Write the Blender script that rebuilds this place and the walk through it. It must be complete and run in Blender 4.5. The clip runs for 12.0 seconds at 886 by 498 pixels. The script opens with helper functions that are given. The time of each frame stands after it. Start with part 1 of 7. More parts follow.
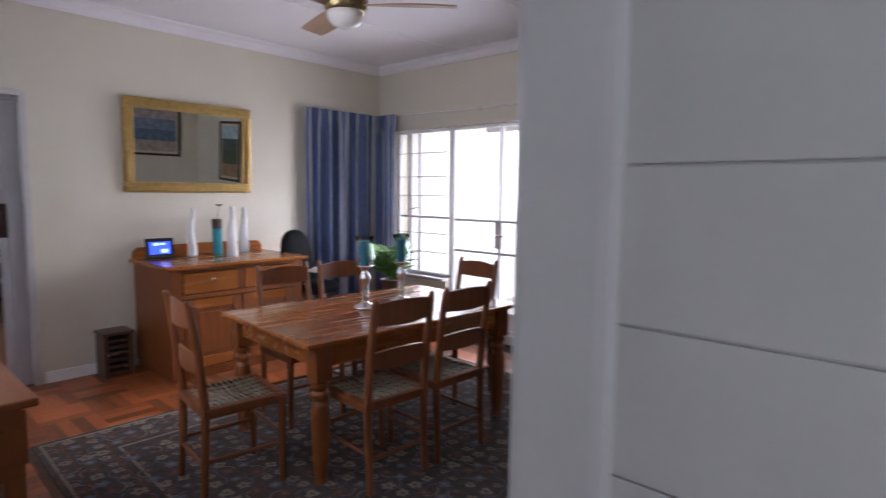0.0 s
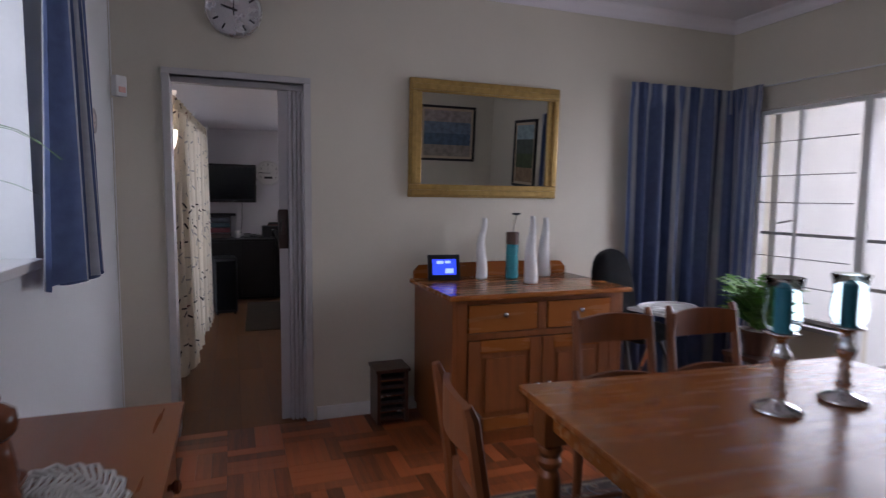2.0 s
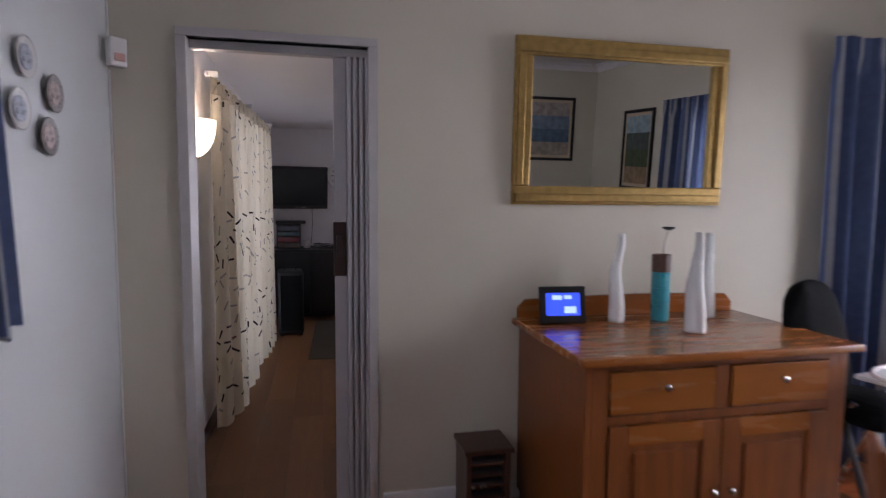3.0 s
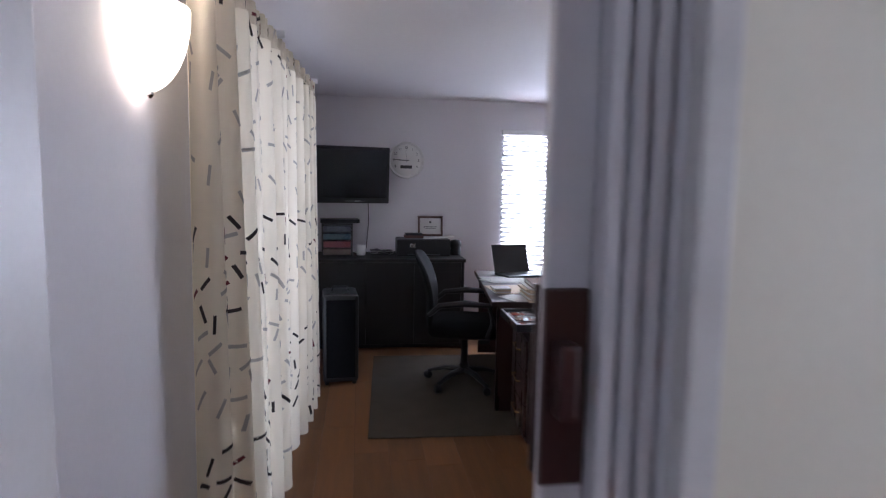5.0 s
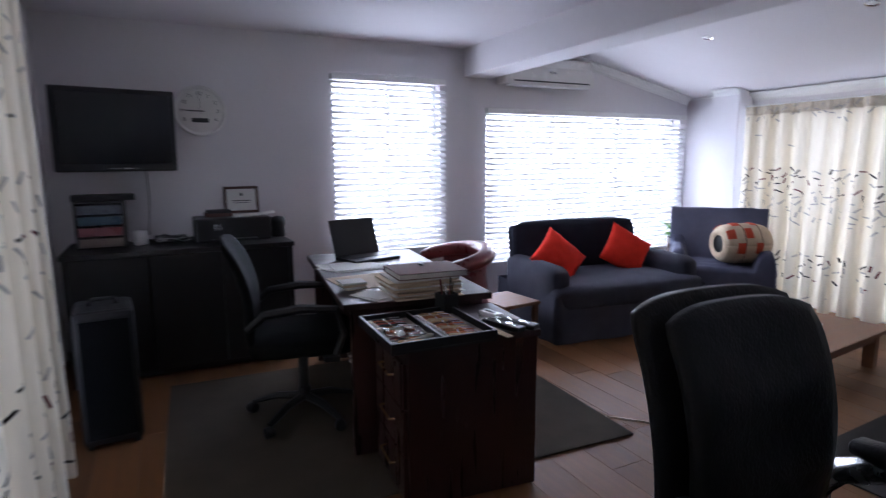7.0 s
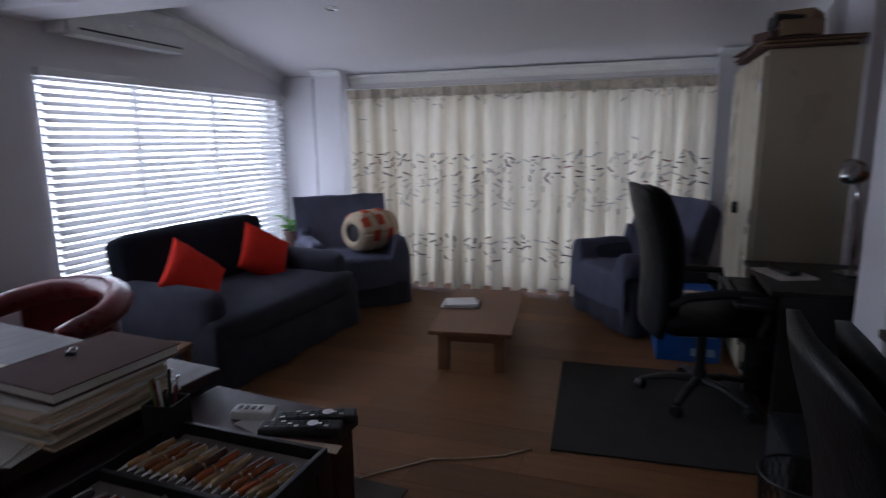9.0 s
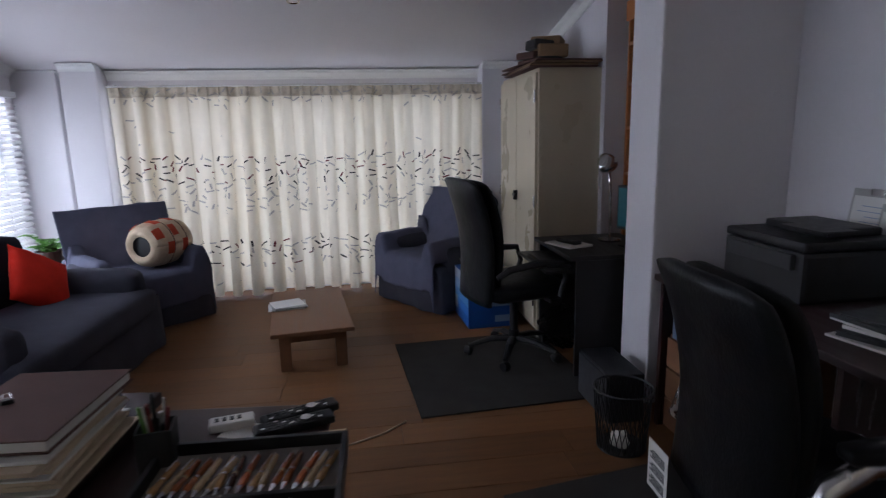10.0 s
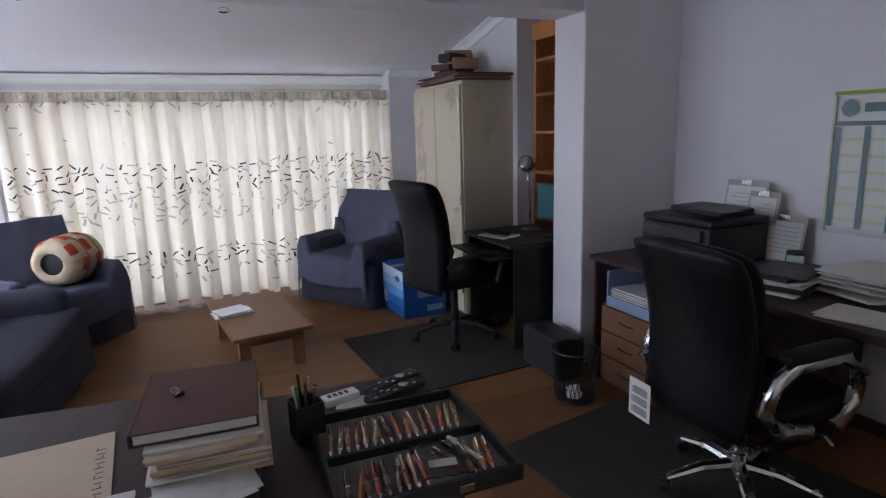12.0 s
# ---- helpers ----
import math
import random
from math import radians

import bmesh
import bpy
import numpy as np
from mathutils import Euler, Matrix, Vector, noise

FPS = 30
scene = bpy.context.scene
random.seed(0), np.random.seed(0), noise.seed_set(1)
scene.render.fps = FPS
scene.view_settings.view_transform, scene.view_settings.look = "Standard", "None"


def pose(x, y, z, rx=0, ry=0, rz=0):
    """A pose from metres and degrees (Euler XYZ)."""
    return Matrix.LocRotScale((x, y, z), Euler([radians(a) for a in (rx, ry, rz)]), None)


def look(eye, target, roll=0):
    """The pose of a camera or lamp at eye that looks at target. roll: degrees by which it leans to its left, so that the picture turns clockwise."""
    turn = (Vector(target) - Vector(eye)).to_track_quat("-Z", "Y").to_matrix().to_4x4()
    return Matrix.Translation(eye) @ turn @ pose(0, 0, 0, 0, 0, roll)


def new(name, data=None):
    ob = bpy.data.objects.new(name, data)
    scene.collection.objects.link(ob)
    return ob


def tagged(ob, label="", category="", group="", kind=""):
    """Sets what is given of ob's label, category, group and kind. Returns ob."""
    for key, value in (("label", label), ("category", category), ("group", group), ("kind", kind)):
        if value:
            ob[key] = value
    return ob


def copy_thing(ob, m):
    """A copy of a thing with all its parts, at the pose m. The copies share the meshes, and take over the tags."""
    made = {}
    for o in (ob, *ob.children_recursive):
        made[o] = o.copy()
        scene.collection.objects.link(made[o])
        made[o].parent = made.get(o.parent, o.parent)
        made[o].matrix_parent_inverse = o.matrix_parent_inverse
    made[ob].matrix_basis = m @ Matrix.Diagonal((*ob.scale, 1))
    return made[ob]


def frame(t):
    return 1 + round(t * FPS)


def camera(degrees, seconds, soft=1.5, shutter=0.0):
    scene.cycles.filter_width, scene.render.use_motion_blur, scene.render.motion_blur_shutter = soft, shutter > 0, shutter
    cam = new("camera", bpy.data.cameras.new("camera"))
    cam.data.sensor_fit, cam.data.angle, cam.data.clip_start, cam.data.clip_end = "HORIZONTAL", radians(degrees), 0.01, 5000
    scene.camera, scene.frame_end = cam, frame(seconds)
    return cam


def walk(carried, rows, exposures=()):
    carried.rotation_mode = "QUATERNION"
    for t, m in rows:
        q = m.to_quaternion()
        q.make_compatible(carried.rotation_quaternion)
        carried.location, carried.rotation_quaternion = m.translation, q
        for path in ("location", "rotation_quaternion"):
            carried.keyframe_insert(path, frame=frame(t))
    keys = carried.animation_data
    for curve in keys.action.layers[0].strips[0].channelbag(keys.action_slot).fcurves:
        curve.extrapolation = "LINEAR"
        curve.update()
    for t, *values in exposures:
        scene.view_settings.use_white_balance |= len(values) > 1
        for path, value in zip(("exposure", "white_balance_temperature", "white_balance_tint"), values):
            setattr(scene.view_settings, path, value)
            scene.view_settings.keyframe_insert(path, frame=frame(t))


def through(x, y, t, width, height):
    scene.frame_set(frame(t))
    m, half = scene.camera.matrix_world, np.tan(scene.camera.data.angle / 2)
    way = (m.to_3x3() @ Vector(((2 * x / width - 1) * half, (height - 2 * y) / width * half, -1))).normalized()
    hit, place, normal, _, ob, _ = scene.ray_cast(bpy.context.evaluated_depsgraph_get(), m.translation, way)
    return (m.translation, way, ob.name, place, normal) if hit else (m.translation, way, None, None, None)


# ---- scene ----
cam = camera(75.5, 12.0, soft=1.2, shutter=0.5)
PATH = [
    (0, (0.353, 0.856, 1.448), (-0.984, 2.33, 1.247), 0.6),
    (0.5, (0.127, 0.994, 1.437), (-1.422, 2.243, 1.237), 0.6),
    (1, (-0.188, 1.186, 1.43), (-1.884, 2.228, 1.236), 0.6),
    (1.5, (-0.576, 1.301, 1.405), (-2.375, 2.155, 1.22), 0.6),
    (2, (-1.007, 1.449, 1.412), (-2.875, 2.14, 1.233), 0.6),
    (2.5, (-1.499, 1.601, 1.411), (-3.425, 2.114, 1.24), 0.4),
    (3, (-2.054, 1.649, 1.427), (-4.001, 2.077, 1.259), 0.4),
    (3.5, (-2.613, 1.692, 1.466), (-4.573, 2.045, 1.284), 0.2),
    (5.3, (-4.224, 1.448, 1.434), (-6.194, 1.735, 1.233), 1.0),
    (5.5, (-4.366, 1.422, 1.43), (-6.324, 1.759, 1.197), 1.1),
    (6, (-4.641, 1.519, 1.416), (-6.57, 1.974, 1.15), 0.6),
    (6.5, (-4.873, 1.593, 1.419), (-6.747, 2.223, 1.118), 0.2),
    (7, (-5.114, 1.655, 1.371), (-6.887, 2.528, 1.066), -0.4),
    (7.2, (-5.252, 1.701, 1.316), (-6.974, 2.67, 1.006), -0.6),
    (8.8, (-6.212, 1.792, 1.368), (-7.003, 3.592, 1.005), -0.5),
    (9, (-6.319, 1.774, 1.383), (-6.935, 3.64, 1.011), -0.7),
    (9.5, (-6.557, 1.67, 1.406), (-6.652, 3.63, 1.022), -1.1),
    (10, (-6.859, 1.506, 1.412), (-6.585, 3.448, 1.021), -1.3),
    (10.5, (-7.205, 1.421, 1.415), (-6.759, 3.33, 1.02), -1.5),
    (11, (-7.446, 1.359, 1.441), (-6.833, 3.22, 1.04), -1.6),
    (11.5, (-7.532, 1.33, 1.469), (-6.816, 3.153, 1.064), -1.7),
    (12, (-7.547, 1.34, 1.473), (-6.773, 3.139, 1.066), -1.8),
]
walk(cam, [(t, look(eye, target, roll)) for t, eye, target, roll in PATH],
     exposures=((0, 0.85, 6100, 21), (0.5, 0.8, 6100, 21), (1.0, 0.4, 6100, 21), (1.5, 0.0, 6100, 22), (2.0, -0.12, 6050, 23), (2.5, 0.1, 6150, 23), (3.0, 0.2, 6200, 23), (3.5, 0.42, 6200, 23), (5.5, 0.75, 5550, 18), (6.0, 0.6, 5550, 18), (6.5, 0.32, 5550, 18), (7.2, 0.0, 5500, 18), (9.0, -1.1, 5550, 17), (9.6, -0.8, 5650, 16), (10.5, -0.38, 5700, 16), (11.5, -0.12, 5700, 16), (12.0, -0.05, 5700, 16)))

# ---- light ----
world = bpy.data.worlds.new("sky")
scene.world = world
world.use_nodes = True
wn = world.node_tree
sky = wn.nodes.new("ShaderNodeTexSky")
sky.sky_type = "NISHITA"
sky.sun_disc = False
sky.sun_elevation, sky.sun_rotation = radians(51), radians(97)
wn.nodes["Background"].inputs["Strength"].default_value = 0.15
wn.links.new(sky.outputs[0], wn.nodes["Background"].inputs["Color"])

sun = new("sun", bpy.data.lights.new("sun", "SUN"))
sun.data.energy, sun.data.angle, sun.data.color = 5.0, radians(0.5), (1.0, 0.95, 0.88)
sun.matrix_world = look((8, -1, 10), (0, 0, 0))


def window_light(name, x, y, z, rx, rz, w, h, power, color=(0.9, 0.95, 1.0)):
    """An area lamp: sky light entering at an opening, or added fill."""
    lamp = new(name, bpy.data.lights.new(name, "AREA"))
    lamp.data.shape, lamp.data.size, lamp.data.size_y = "RECTANGLE", w, h
    lamp.data.energy, lamp.data.color = power, color
    lamp.matrix_world = pose(x, y, z, rx, 0, rz)
    return lamp


window_light("window_light_dining", -3.0, 5.26, 1.25, -90, 0, 1.9, 1.5, 16).data.spread = radians(130)
window_light("window_light_tall", -9.62, 3.46, 1.35, 90, -90, 0.95, 1.35, 10)
window_light("window_light_wide", -9.62, 5.58, 1.13, 90, -90, 2.0, 1.35, 17)
window_light("window_light_curtain_north", -7.3, 7.25, 1.0, -90, 0, 3.0, 1.7, 38)
window_light("window_light_curtain_south", -7.03, 0.6, 1.05, 90, 0, 1.8, 1.9, 8)
window_light("window_light_dining_south", -2.4, 0.62, 1.7, 90, 0, 1.3, 0.9, 10)
# added fill for the block wall; the passage has no window here
window_light("fill_light_passage", 1.5, 0.0, 1.6, 90, -10, 0.9, 1.2, 6.5)

# ---- materials ----


def mat(name, color, rough=0.6, metal=0.0, var=0.12, scale=6.0, bump=0.05, fine=120.0, spec=0.5, stretch=(1, 1, 1), island=0.0, rand=0.0, coat=0.0):
    """A surface with coarse and fine variation in colour, roughness and relief."""
    m = bpy.data.materials.new(name)
    m.use_nodes = True
    t = m.node_tree
    b = t.nodes["Principled BSDF"]
    b.inputs["Metallic"].default_value = metal
    b.inputs["Specular IOR Level"].default_value = spec
    b.inputs["Coat Weight"].default_value = coat
    b.inputs["Coat Roughness"].default_value = 0.12
    co = t.nodes.new("ShaderNodeTexCoord")
    mp = t.nodes.new("ShaderNodeMapping")
    mp.inputs["Scale"].default_value = stretch
    t.links.new(co.outputs["Object"], mp.inputs["Vector"])
    n1 = t.nodes.new("ShaderNodeTexNoise")
    n1.inputs["Scale"].default_value, n1.inputs["Detail"].default_value = scale, 5
    n2 = t.nodes.new("ShaderNodeTexNoise")
    n2.inputs["Scale"].default_value, n2.inputs["Detail"].default_value = fine, 3
    for n in (n1, n2):
        t.links.new(mp.outputs[0], n.inputs["Vector"])
    add = t.nodes.new("ShaderNodeMath")
    add.operation = "MULTIPLY_ADD"
    add.inputs[1].default_value = 0.35
    t.links.new(n2.outputs[0], add.inputs[0])
    t.links.new(n1.outputs[0], add.inputs[2])
    last = add.outputs[0]
    if island or rand:
        src = t.nodes.new("ShaderNodeObjectInfo").outputs["Random"] if rand else t.nodes.new("ShaderNodeNewGeometry").outputs["Random Per Island"]
        a2 = t.nodes.new("ShaderNodeMath")
        a2.operation = "MULTIPLY_ADD"
        a2.inputs[1].default_value = rand or island
        t.links.new(src, a2.inputs[0])
        t.links.new(last, a2.inputs[2])
        last = a2.outputs[0]
    mid = 0.67 + (rand or island) / 2
    ramp = t.nodes.new("ShaderNodeMapRange")
    ramp.inputs["From Min"].default_value, ramp.inputs["From Max"].default_value = mid - 0.4, mid + 0.4
    ramp.inputs["To Min"].default_value, ramp.inputs["To Max"].default_value = 1 - var * 1.6, 1 + var * 1.6
    t.links.new(last, ramp.inputs["Value"])
    mul = t.nodes.new("ShaderNodeVectorMath")
    mul.operation = "SCALE"
    mul.inputs[0].default_value = color
    t.links.new(ramp.outputs[0], mul.inputs["Scale"])
    t.links.new(mul.outputs[0], b.inputs["Base Color"])
    rr = t.nodes.new("ShaderNodeMapRange")
    rr.inputs["To Min"].default_value, rr.inputs["To Max"].default_value = max(0.02, rough - 0.12), min(1, rough + 0.12)
    t.links.new(n1.outputs[0], rr.inputs["Value"])
    t.links.new(rr.outputs[0], b.inputs["Roughness"])
    if bump:
        bp = t.nodes.new("ShaderNodeBump")
        bp.inputs["Strength"].default_value, bp.inputs["Distance"].default_value = bump, 0.01
        t.links.new(add.outputs[0], bp.inputs["Height"])
        t.links.new(bp.outputs[0], b.inputs["Normal"])
    return m


def wood(name, color, rough=0.35, axis=0, var=0.22, rand=0.0, island=0.0, coat=0.25, bump=0.03):
    """Wood with its grain drawn out along one axis."""
    s = [9.0, 9.0, 9.0]
    s[axis] = 0.8
    return mat(name, color, rough, 0, var, 3.0, bump, 14.0, 0.5, s, island, rand, coat)


def glow(name, color, power):
    m = bpy.data.materials.new(name)
    m.use_nodes = True
    b = m.node_tree.nodes["Principled BSDF"]
    b.inputs["Base Color"].default_value = (*color, 1)
    b.inputs["Emission Color"].default_value = (*color, 1)
    b.inputs["Emission Strength"].default_value = power
    return m


def clear(name, color=(1, 1, 1), rough=0.0, thin=True):
    m = bpy.data.materials.new(name)
    m.use_nodes = True
    t = m.node_tree
    b = t.nodes["Principled BSDF"]
    b.inputs["Base Color"].default_value = (*color, 1)
    b.inputs["Roughness"].default_value = rough
    b.inputs["Transmission Weight"].default_value = 1.0
    b.inputs["IOR"].default_value = 1.1 if thin else 1.45
    return m


def cloth(name, color, through=0.45, var=0.1, scale=30.0, island=0.0):
    """Fabric that lets part of the light through."""
    m = mat(name, color, 0.9, 0, var, scale, 0.15, 400.0, 0.1, (1, 1, 1), island)
    t = m.node_tree
    out, b = t.nodes["Material Output"], t.nodes["Principled BSDF"]
    tr = t.nodes.new("ShaderNodeBsdfTranslucent")
    tr.inputs["Color"].default_value = (*color, 1)
    mx = t.nodes.new("ShaderNodeMixShader")
    mx.inputs[0].default_value = through
    t.links.new(b.outputs[0], mx.inputs[1])
    t.links.new(tr.outputs[0], mx.inputs[2])
    t.links.new(mx.outputs[0], out.inputs["Surface"])
    return m


M_WALL_D = mat("cream_wall_paint", (0.63, 0.585, 0.485), 0.55, 0, 0.04, 1.5, 0.06, 60)
M_WALL_W = mat("pale_wall_paint", (0.70, 0.68, 0.70), 0.6, 0, 0.04, 1.5, 0.06, 60)
M_CEIL = mat("ceiling_paint", (0.76, 0.73, 0.75), 0.7, 0, 0.03, 1.2, 0.05, 40)
M_WHITE = mat("white_gloss_paint", (0.78, 0.78, 0.77), 0.35, 0, 0.04, 8, 0.03, 90)
M_SOUTH = mat("pale_blue_wall_paint", (0.72, 0.74, 0.74), 0.5, 0, 0.04, 1.5, 0.06, 60)
M_BLOCK = mat("painted_block", (0.70, 0.70, 0.68), 0.5, 0, 0.06, 5, 0.12, 70)
M_GREYFRAME = mat("grey_door_frame_paint", (0.42, 0.40, 0.40), 0.4, 0, 0.06, 10, 0.03, 90)
M_STEEL = mat("steel", (0.62, 0.62, 0.62), 0.25, 1.0, 0.06, 20, 0.02, 200)
M_CHROME = mat("polished_metal", (0.75, 0.74, 0.74), 0.12, 1.0, 0.05, 20, 0.01, 200)
M_PINE = wood("honey_pine_side", (0.20, 0.058, 0.012), 0.38, 2, coat=0.1)
M_PINE_X = wood("honey_pine", (0.21, 0.062, 0.013), 0.32, 0, 0.10, coat=0.25)
M_PINE_Y = wood("honey_pine_table", (0.30, 0.098, 0.02), 0.26, 1, 0.05, coat=0.3, bump=0.006)
M_CHAIR = wood("chair_wood", (0.17, 0.05, 0.013), 0.45, 2, coat=0.05)
M_DARKWOOD = wood("dark_brown_wood", (0.07, 0.03, 0.018), 0.35, 2)
M_MAHOG = wood("dark_mahogany", (0.03, 0.009, 0.009), 0.3, 2, 0.1, coat=0.3)
M_MAHOG_X = wood("dark_mahogany_top", (0.03, 0.011, 0.011), 0.5, 1, 0.1, coat=0.0)
M_BLACKWOOD = wood("black_brown_laminate", (0.009, 0.007, 0.008), 0.45, 1, 0.1, coat=0.0)
M_TEAK = wood("teak_laminate", (0.17, 0.075, 0.032), 0.55, 1, 0.15, coat=0.0)
M_SHELF = wood("orange_pine", (0.45, 0.17, 0.05), 0.4, 2)
M_BLACK = mat("black_plastic", (0.010, 0.010, 0.012), 0.45, 0, 0.15, 30, 0.03, 300)
M_GREYPL = mat("dark_grey_plastic", (0.025, 0.025, 0.028), 0.45, 0, 0.12, 30, 0.03, 300)
M_LEATHER = mat("black_leather", (0.005, 0.005, 0.0065), 0.46, 0, 0.2, 14, 0.35, 120, 0.22)
M_MESHCLOTH = mat("black_fabric", (0.006, 0.006, 0.007), 0.85, 0, 0.2, 40, 0.3, 500, 0.1)
M_OXBLOOD = mat("oxblood_leather", (0.16, 0.022, 0.026), 0.3, 0, 0.15, 18, 0.12, 160)
M_SLIP = mat("grey_slipcover", (0.055, 0.055, 0.072), 0.95, 0, 0.14, 8, 0.3, 350, 0.1)
M_THROW = mat("slate_throw", (0.095, 0.098, 0.14), 0.95, 0, 0.14, 8, 0.3, 350, 0.1)
M_NAVY = mat("navy_cover", (0.018, 0.019, 0.028), 0.95, 0, 0.14, 8, 0.3, 350, 0.1)
M_RED = mat("red_cushion_cloth", (0.62, 0.03, 0.016), 0.9, 0, 0.1, 14, 0.2, 400, 0.1)
M_CREAMPLUSH = mat("cream_plush", (0.55, 0.44, 0.31), 0.95, 0, 0.12, 20, 0.5, 260, 0.1)
M_REDPLUSH = mat("rust_plush", (0.45, 0.07, 0.035), 0.95, 0, 0.12, 20, 0.5, 260, 0.1)
M_ENAMEL = mat("cream_enamel", (0.52, 0.46, 0.34), 0.3, 0, 0.06, 3, 0.03, 60)
M_CARD = mat("cardboard", (0.28, 0.18, 0.10), 0.85, 0, 0.15, 12, 0.1, 120)
M_PAPER = mat("paper", (0.70, 0.69, 0.66), 0.8, 0, 0.05, 10, 0.05, 150)
M_MANILA = mat("manila_paper", (0.58, 0.46, 0.33), 0.8, 0, 0.07, 10, 0.06, 150)
M_BROWNBOOK = mat("brown_book_cloth", (0.135, 0.078, 0.068), 0.85, 0, 0.08, 14, 0.08, 300, 0.15)
M_INK = mat("ink", (0.03, 0.03, 0.035), 0.7, 0, 0.05, 20, 0.0, 100)
M_GOLD = mat("gilt_frame", (0.40, 0.26, 0.085), 0.4, 0.65, 0.2, 30, 0.25, 140)
M_MIRROR = mat("mirror_glass", (0.9, 0.92, 0.9), 0.02, 1.0, 0.0, 1, 0.0, 1)
M_MIRROR.node_tree.nodes["Principled BSDF"].inputs["Roughness"].default_value = 0.0
for lk in list(M_MIRROR.node_tree.links):
    if lk.to_socket.name == "Roughness":
        M_MIRROR.node_tree.links.remove(lk)
M_GLASS = clear("window_glass")
M_DRINKGLASS = clear("hurricane_glass", (0.85, 0.95, 0.96))
M_TEAL = mat("teal_ceramic", (0.02, 0.25, 0.30), 0.3, 0, 0.15, 20, 0.05, 100)
M_TEALWAX = mat("teal_wax", (0.01, 0.13, 0.17), 0.5, 0, 0.12, 20, 0.05, 100)
M_CERAMIC = mat("white_ceramic", (0.74, 0.73, 0.71), 0.25, 0, 0.04, 12, 0.02, 90)
M_LEAF = mat("fern_leaf", (0.11, 0.26, 0.045), 0.55, 0, 0.3, 20, 0.1, 100, island=0.5)
M_SOIL = mat("soil", (0.04, 0.028, 0.02), 0.95, 0, 0.2, 40, 0.4, 120)
M_TV = mat("screen_black", (0.006, 0.006, 0.008), 0.18, 0, 0.05, 5, 0.0, 50)
M_RUGMAT = mat("taupe_carpet", (0.085, 0.072, 0.058), 0.98, 0, 0.12, 6, 0.4, 420, 0.05)
M_GREYMAT = mat("charcoal_carpet", (0.050, 0.046, 0.043), 0.98, 0, 0.14, 6, 0.4, 420, 0.05)
M_LACE = mat("lace_cotton", (0.62, 0.60, 0.57), 0.9, 0, 0.06, 30, 0.3, 300)
M_RAWHIDE = mat("rawhide_thong", (0.30, 0.27, 0.20), 0.75, 0, 0.12, 30, 0.1, 200)
M_BLUEBOX = mat("blue_printed_card", (0.012, 0.075, 0.30), 0.4, 0, 0.3, 3, 0.02, 100)
M_BLUETRAY = mat("pale_blue_plastic", (0.24, 0.33, 0.48), 0.35, 0, 0.06, 10, 0.02, 90)
M_LIMB = mat("turned_pepper_mill_wood", (0.17, 0.055, 0.024), 0.25, 0, 0.2, 12, 0.02, 80)
M_FANWOOD = wood("fan_blade_wood", (0.35, 0.21, 0.12), 0.4, 0)
M_BRASS = mat("satin_bronze", (0.36, 0.27, 0.14), 0.3, 1.0, 0.08, 20, 0.02, 150)
M_MILK = glow("milk_glass_lit", (1.0, 0.86, 0.66), 3.5)
M_MILKOFF = mat("milk_glass", (0.8, 0.79, 0.75), 0.25, 0, 0.03, 10, 0.0, 80)
M_SCREENBLUE = glow("blue_screen", (0.03, 0.07, 0.70), 1.3)
M_SCREENPALE = glow("pale_screen_text", (0.30, 0.42, 1.0), 1.4)
M_SCREENTEAL = glow("teal_screen", (0.01, 0.10, 0.12), 0.12)
M_BLUECURT = cloth("blue_curtain_cloth", (0.115, 0.15, 0.27), 0.3, 0.16)
M_BLUECURT2 = cloth("grey_stripe_cloth", (0.36, 0.37, 0.40), 0.2, 0.1)
M_BLUECURT3 = cloth("navy_stripe_cloth", (0.065, 0.088, 0.17), 0.2, 0.16)
M_VOILE = cloth("cream_print_curtain_cloth", (0.78, 0.71, 0.58), 0.42, 0.05, 12)
M_HEADING = cloth("gathered_heading_tape", (0.56, 0.49, 0.38), 0.22, 0.2)
M_DASHDARK = mat("dark_printed_dash", (0.03, 0.022, 0.02), 0.9, 0, 0.2, 20, 0.0, 100)
M_DASHGREY = cloth("grey_printed_dash", (0.40, 0.38, 0.35), 0.45, 0.08)
M_DASHRED = mat("red_printed_dash", (0.14, 0.02, 0.025), 0.9, 0, 0.2, 20, 0.0, 100)
M_BLIND = cloth("white_blind_slat", (0.82, 0.82, 0.82), 0.45, 0.03)
M_PARQ = wood("parquet_block", (0.25, 0.068, 0.02), 0.34, 0, 0.36, rand=1.0, coat=0.12)
M_PARQI = wood("parquet_field", (0.25, 0.068, 0.02), 0.34, 0, 0.36, island=1.0, coat=0.12)
M_PLANK = wood("laminate_plank", (0.175, 0.082, 0.035), 0.48, 0, 0.16, rand=0.5, coat=0.0)
M_PLANKI = wood("laminate_field", (0.175, 0.082, 0.035), 0.48, 0, 0.16, island=0.5, coat=0.0)
for pm in (M_PLANK, M_PLANKI):
    pm.node_tree.nodes["Principled BSDF"].inputs["Specular IOR Level"].default_value = 0.16
M_JOINT = mat("dark_joint", (0.03, 0.015, 0.01), 0.8, 0, 0.1, 20, 0.0, 100)
M_PAVING = mat("pale_paving", (0.42, 0.40, 0.37), 0.8, 0, 0.1, 2, 0.1, 40)
M_OUTWALL = mat("white_outside_wall", (0.78, 0.77, 0.75), 0.8, 0, 0.06, 1.5, 0.1, 50)

# ---- mesh helpers ----


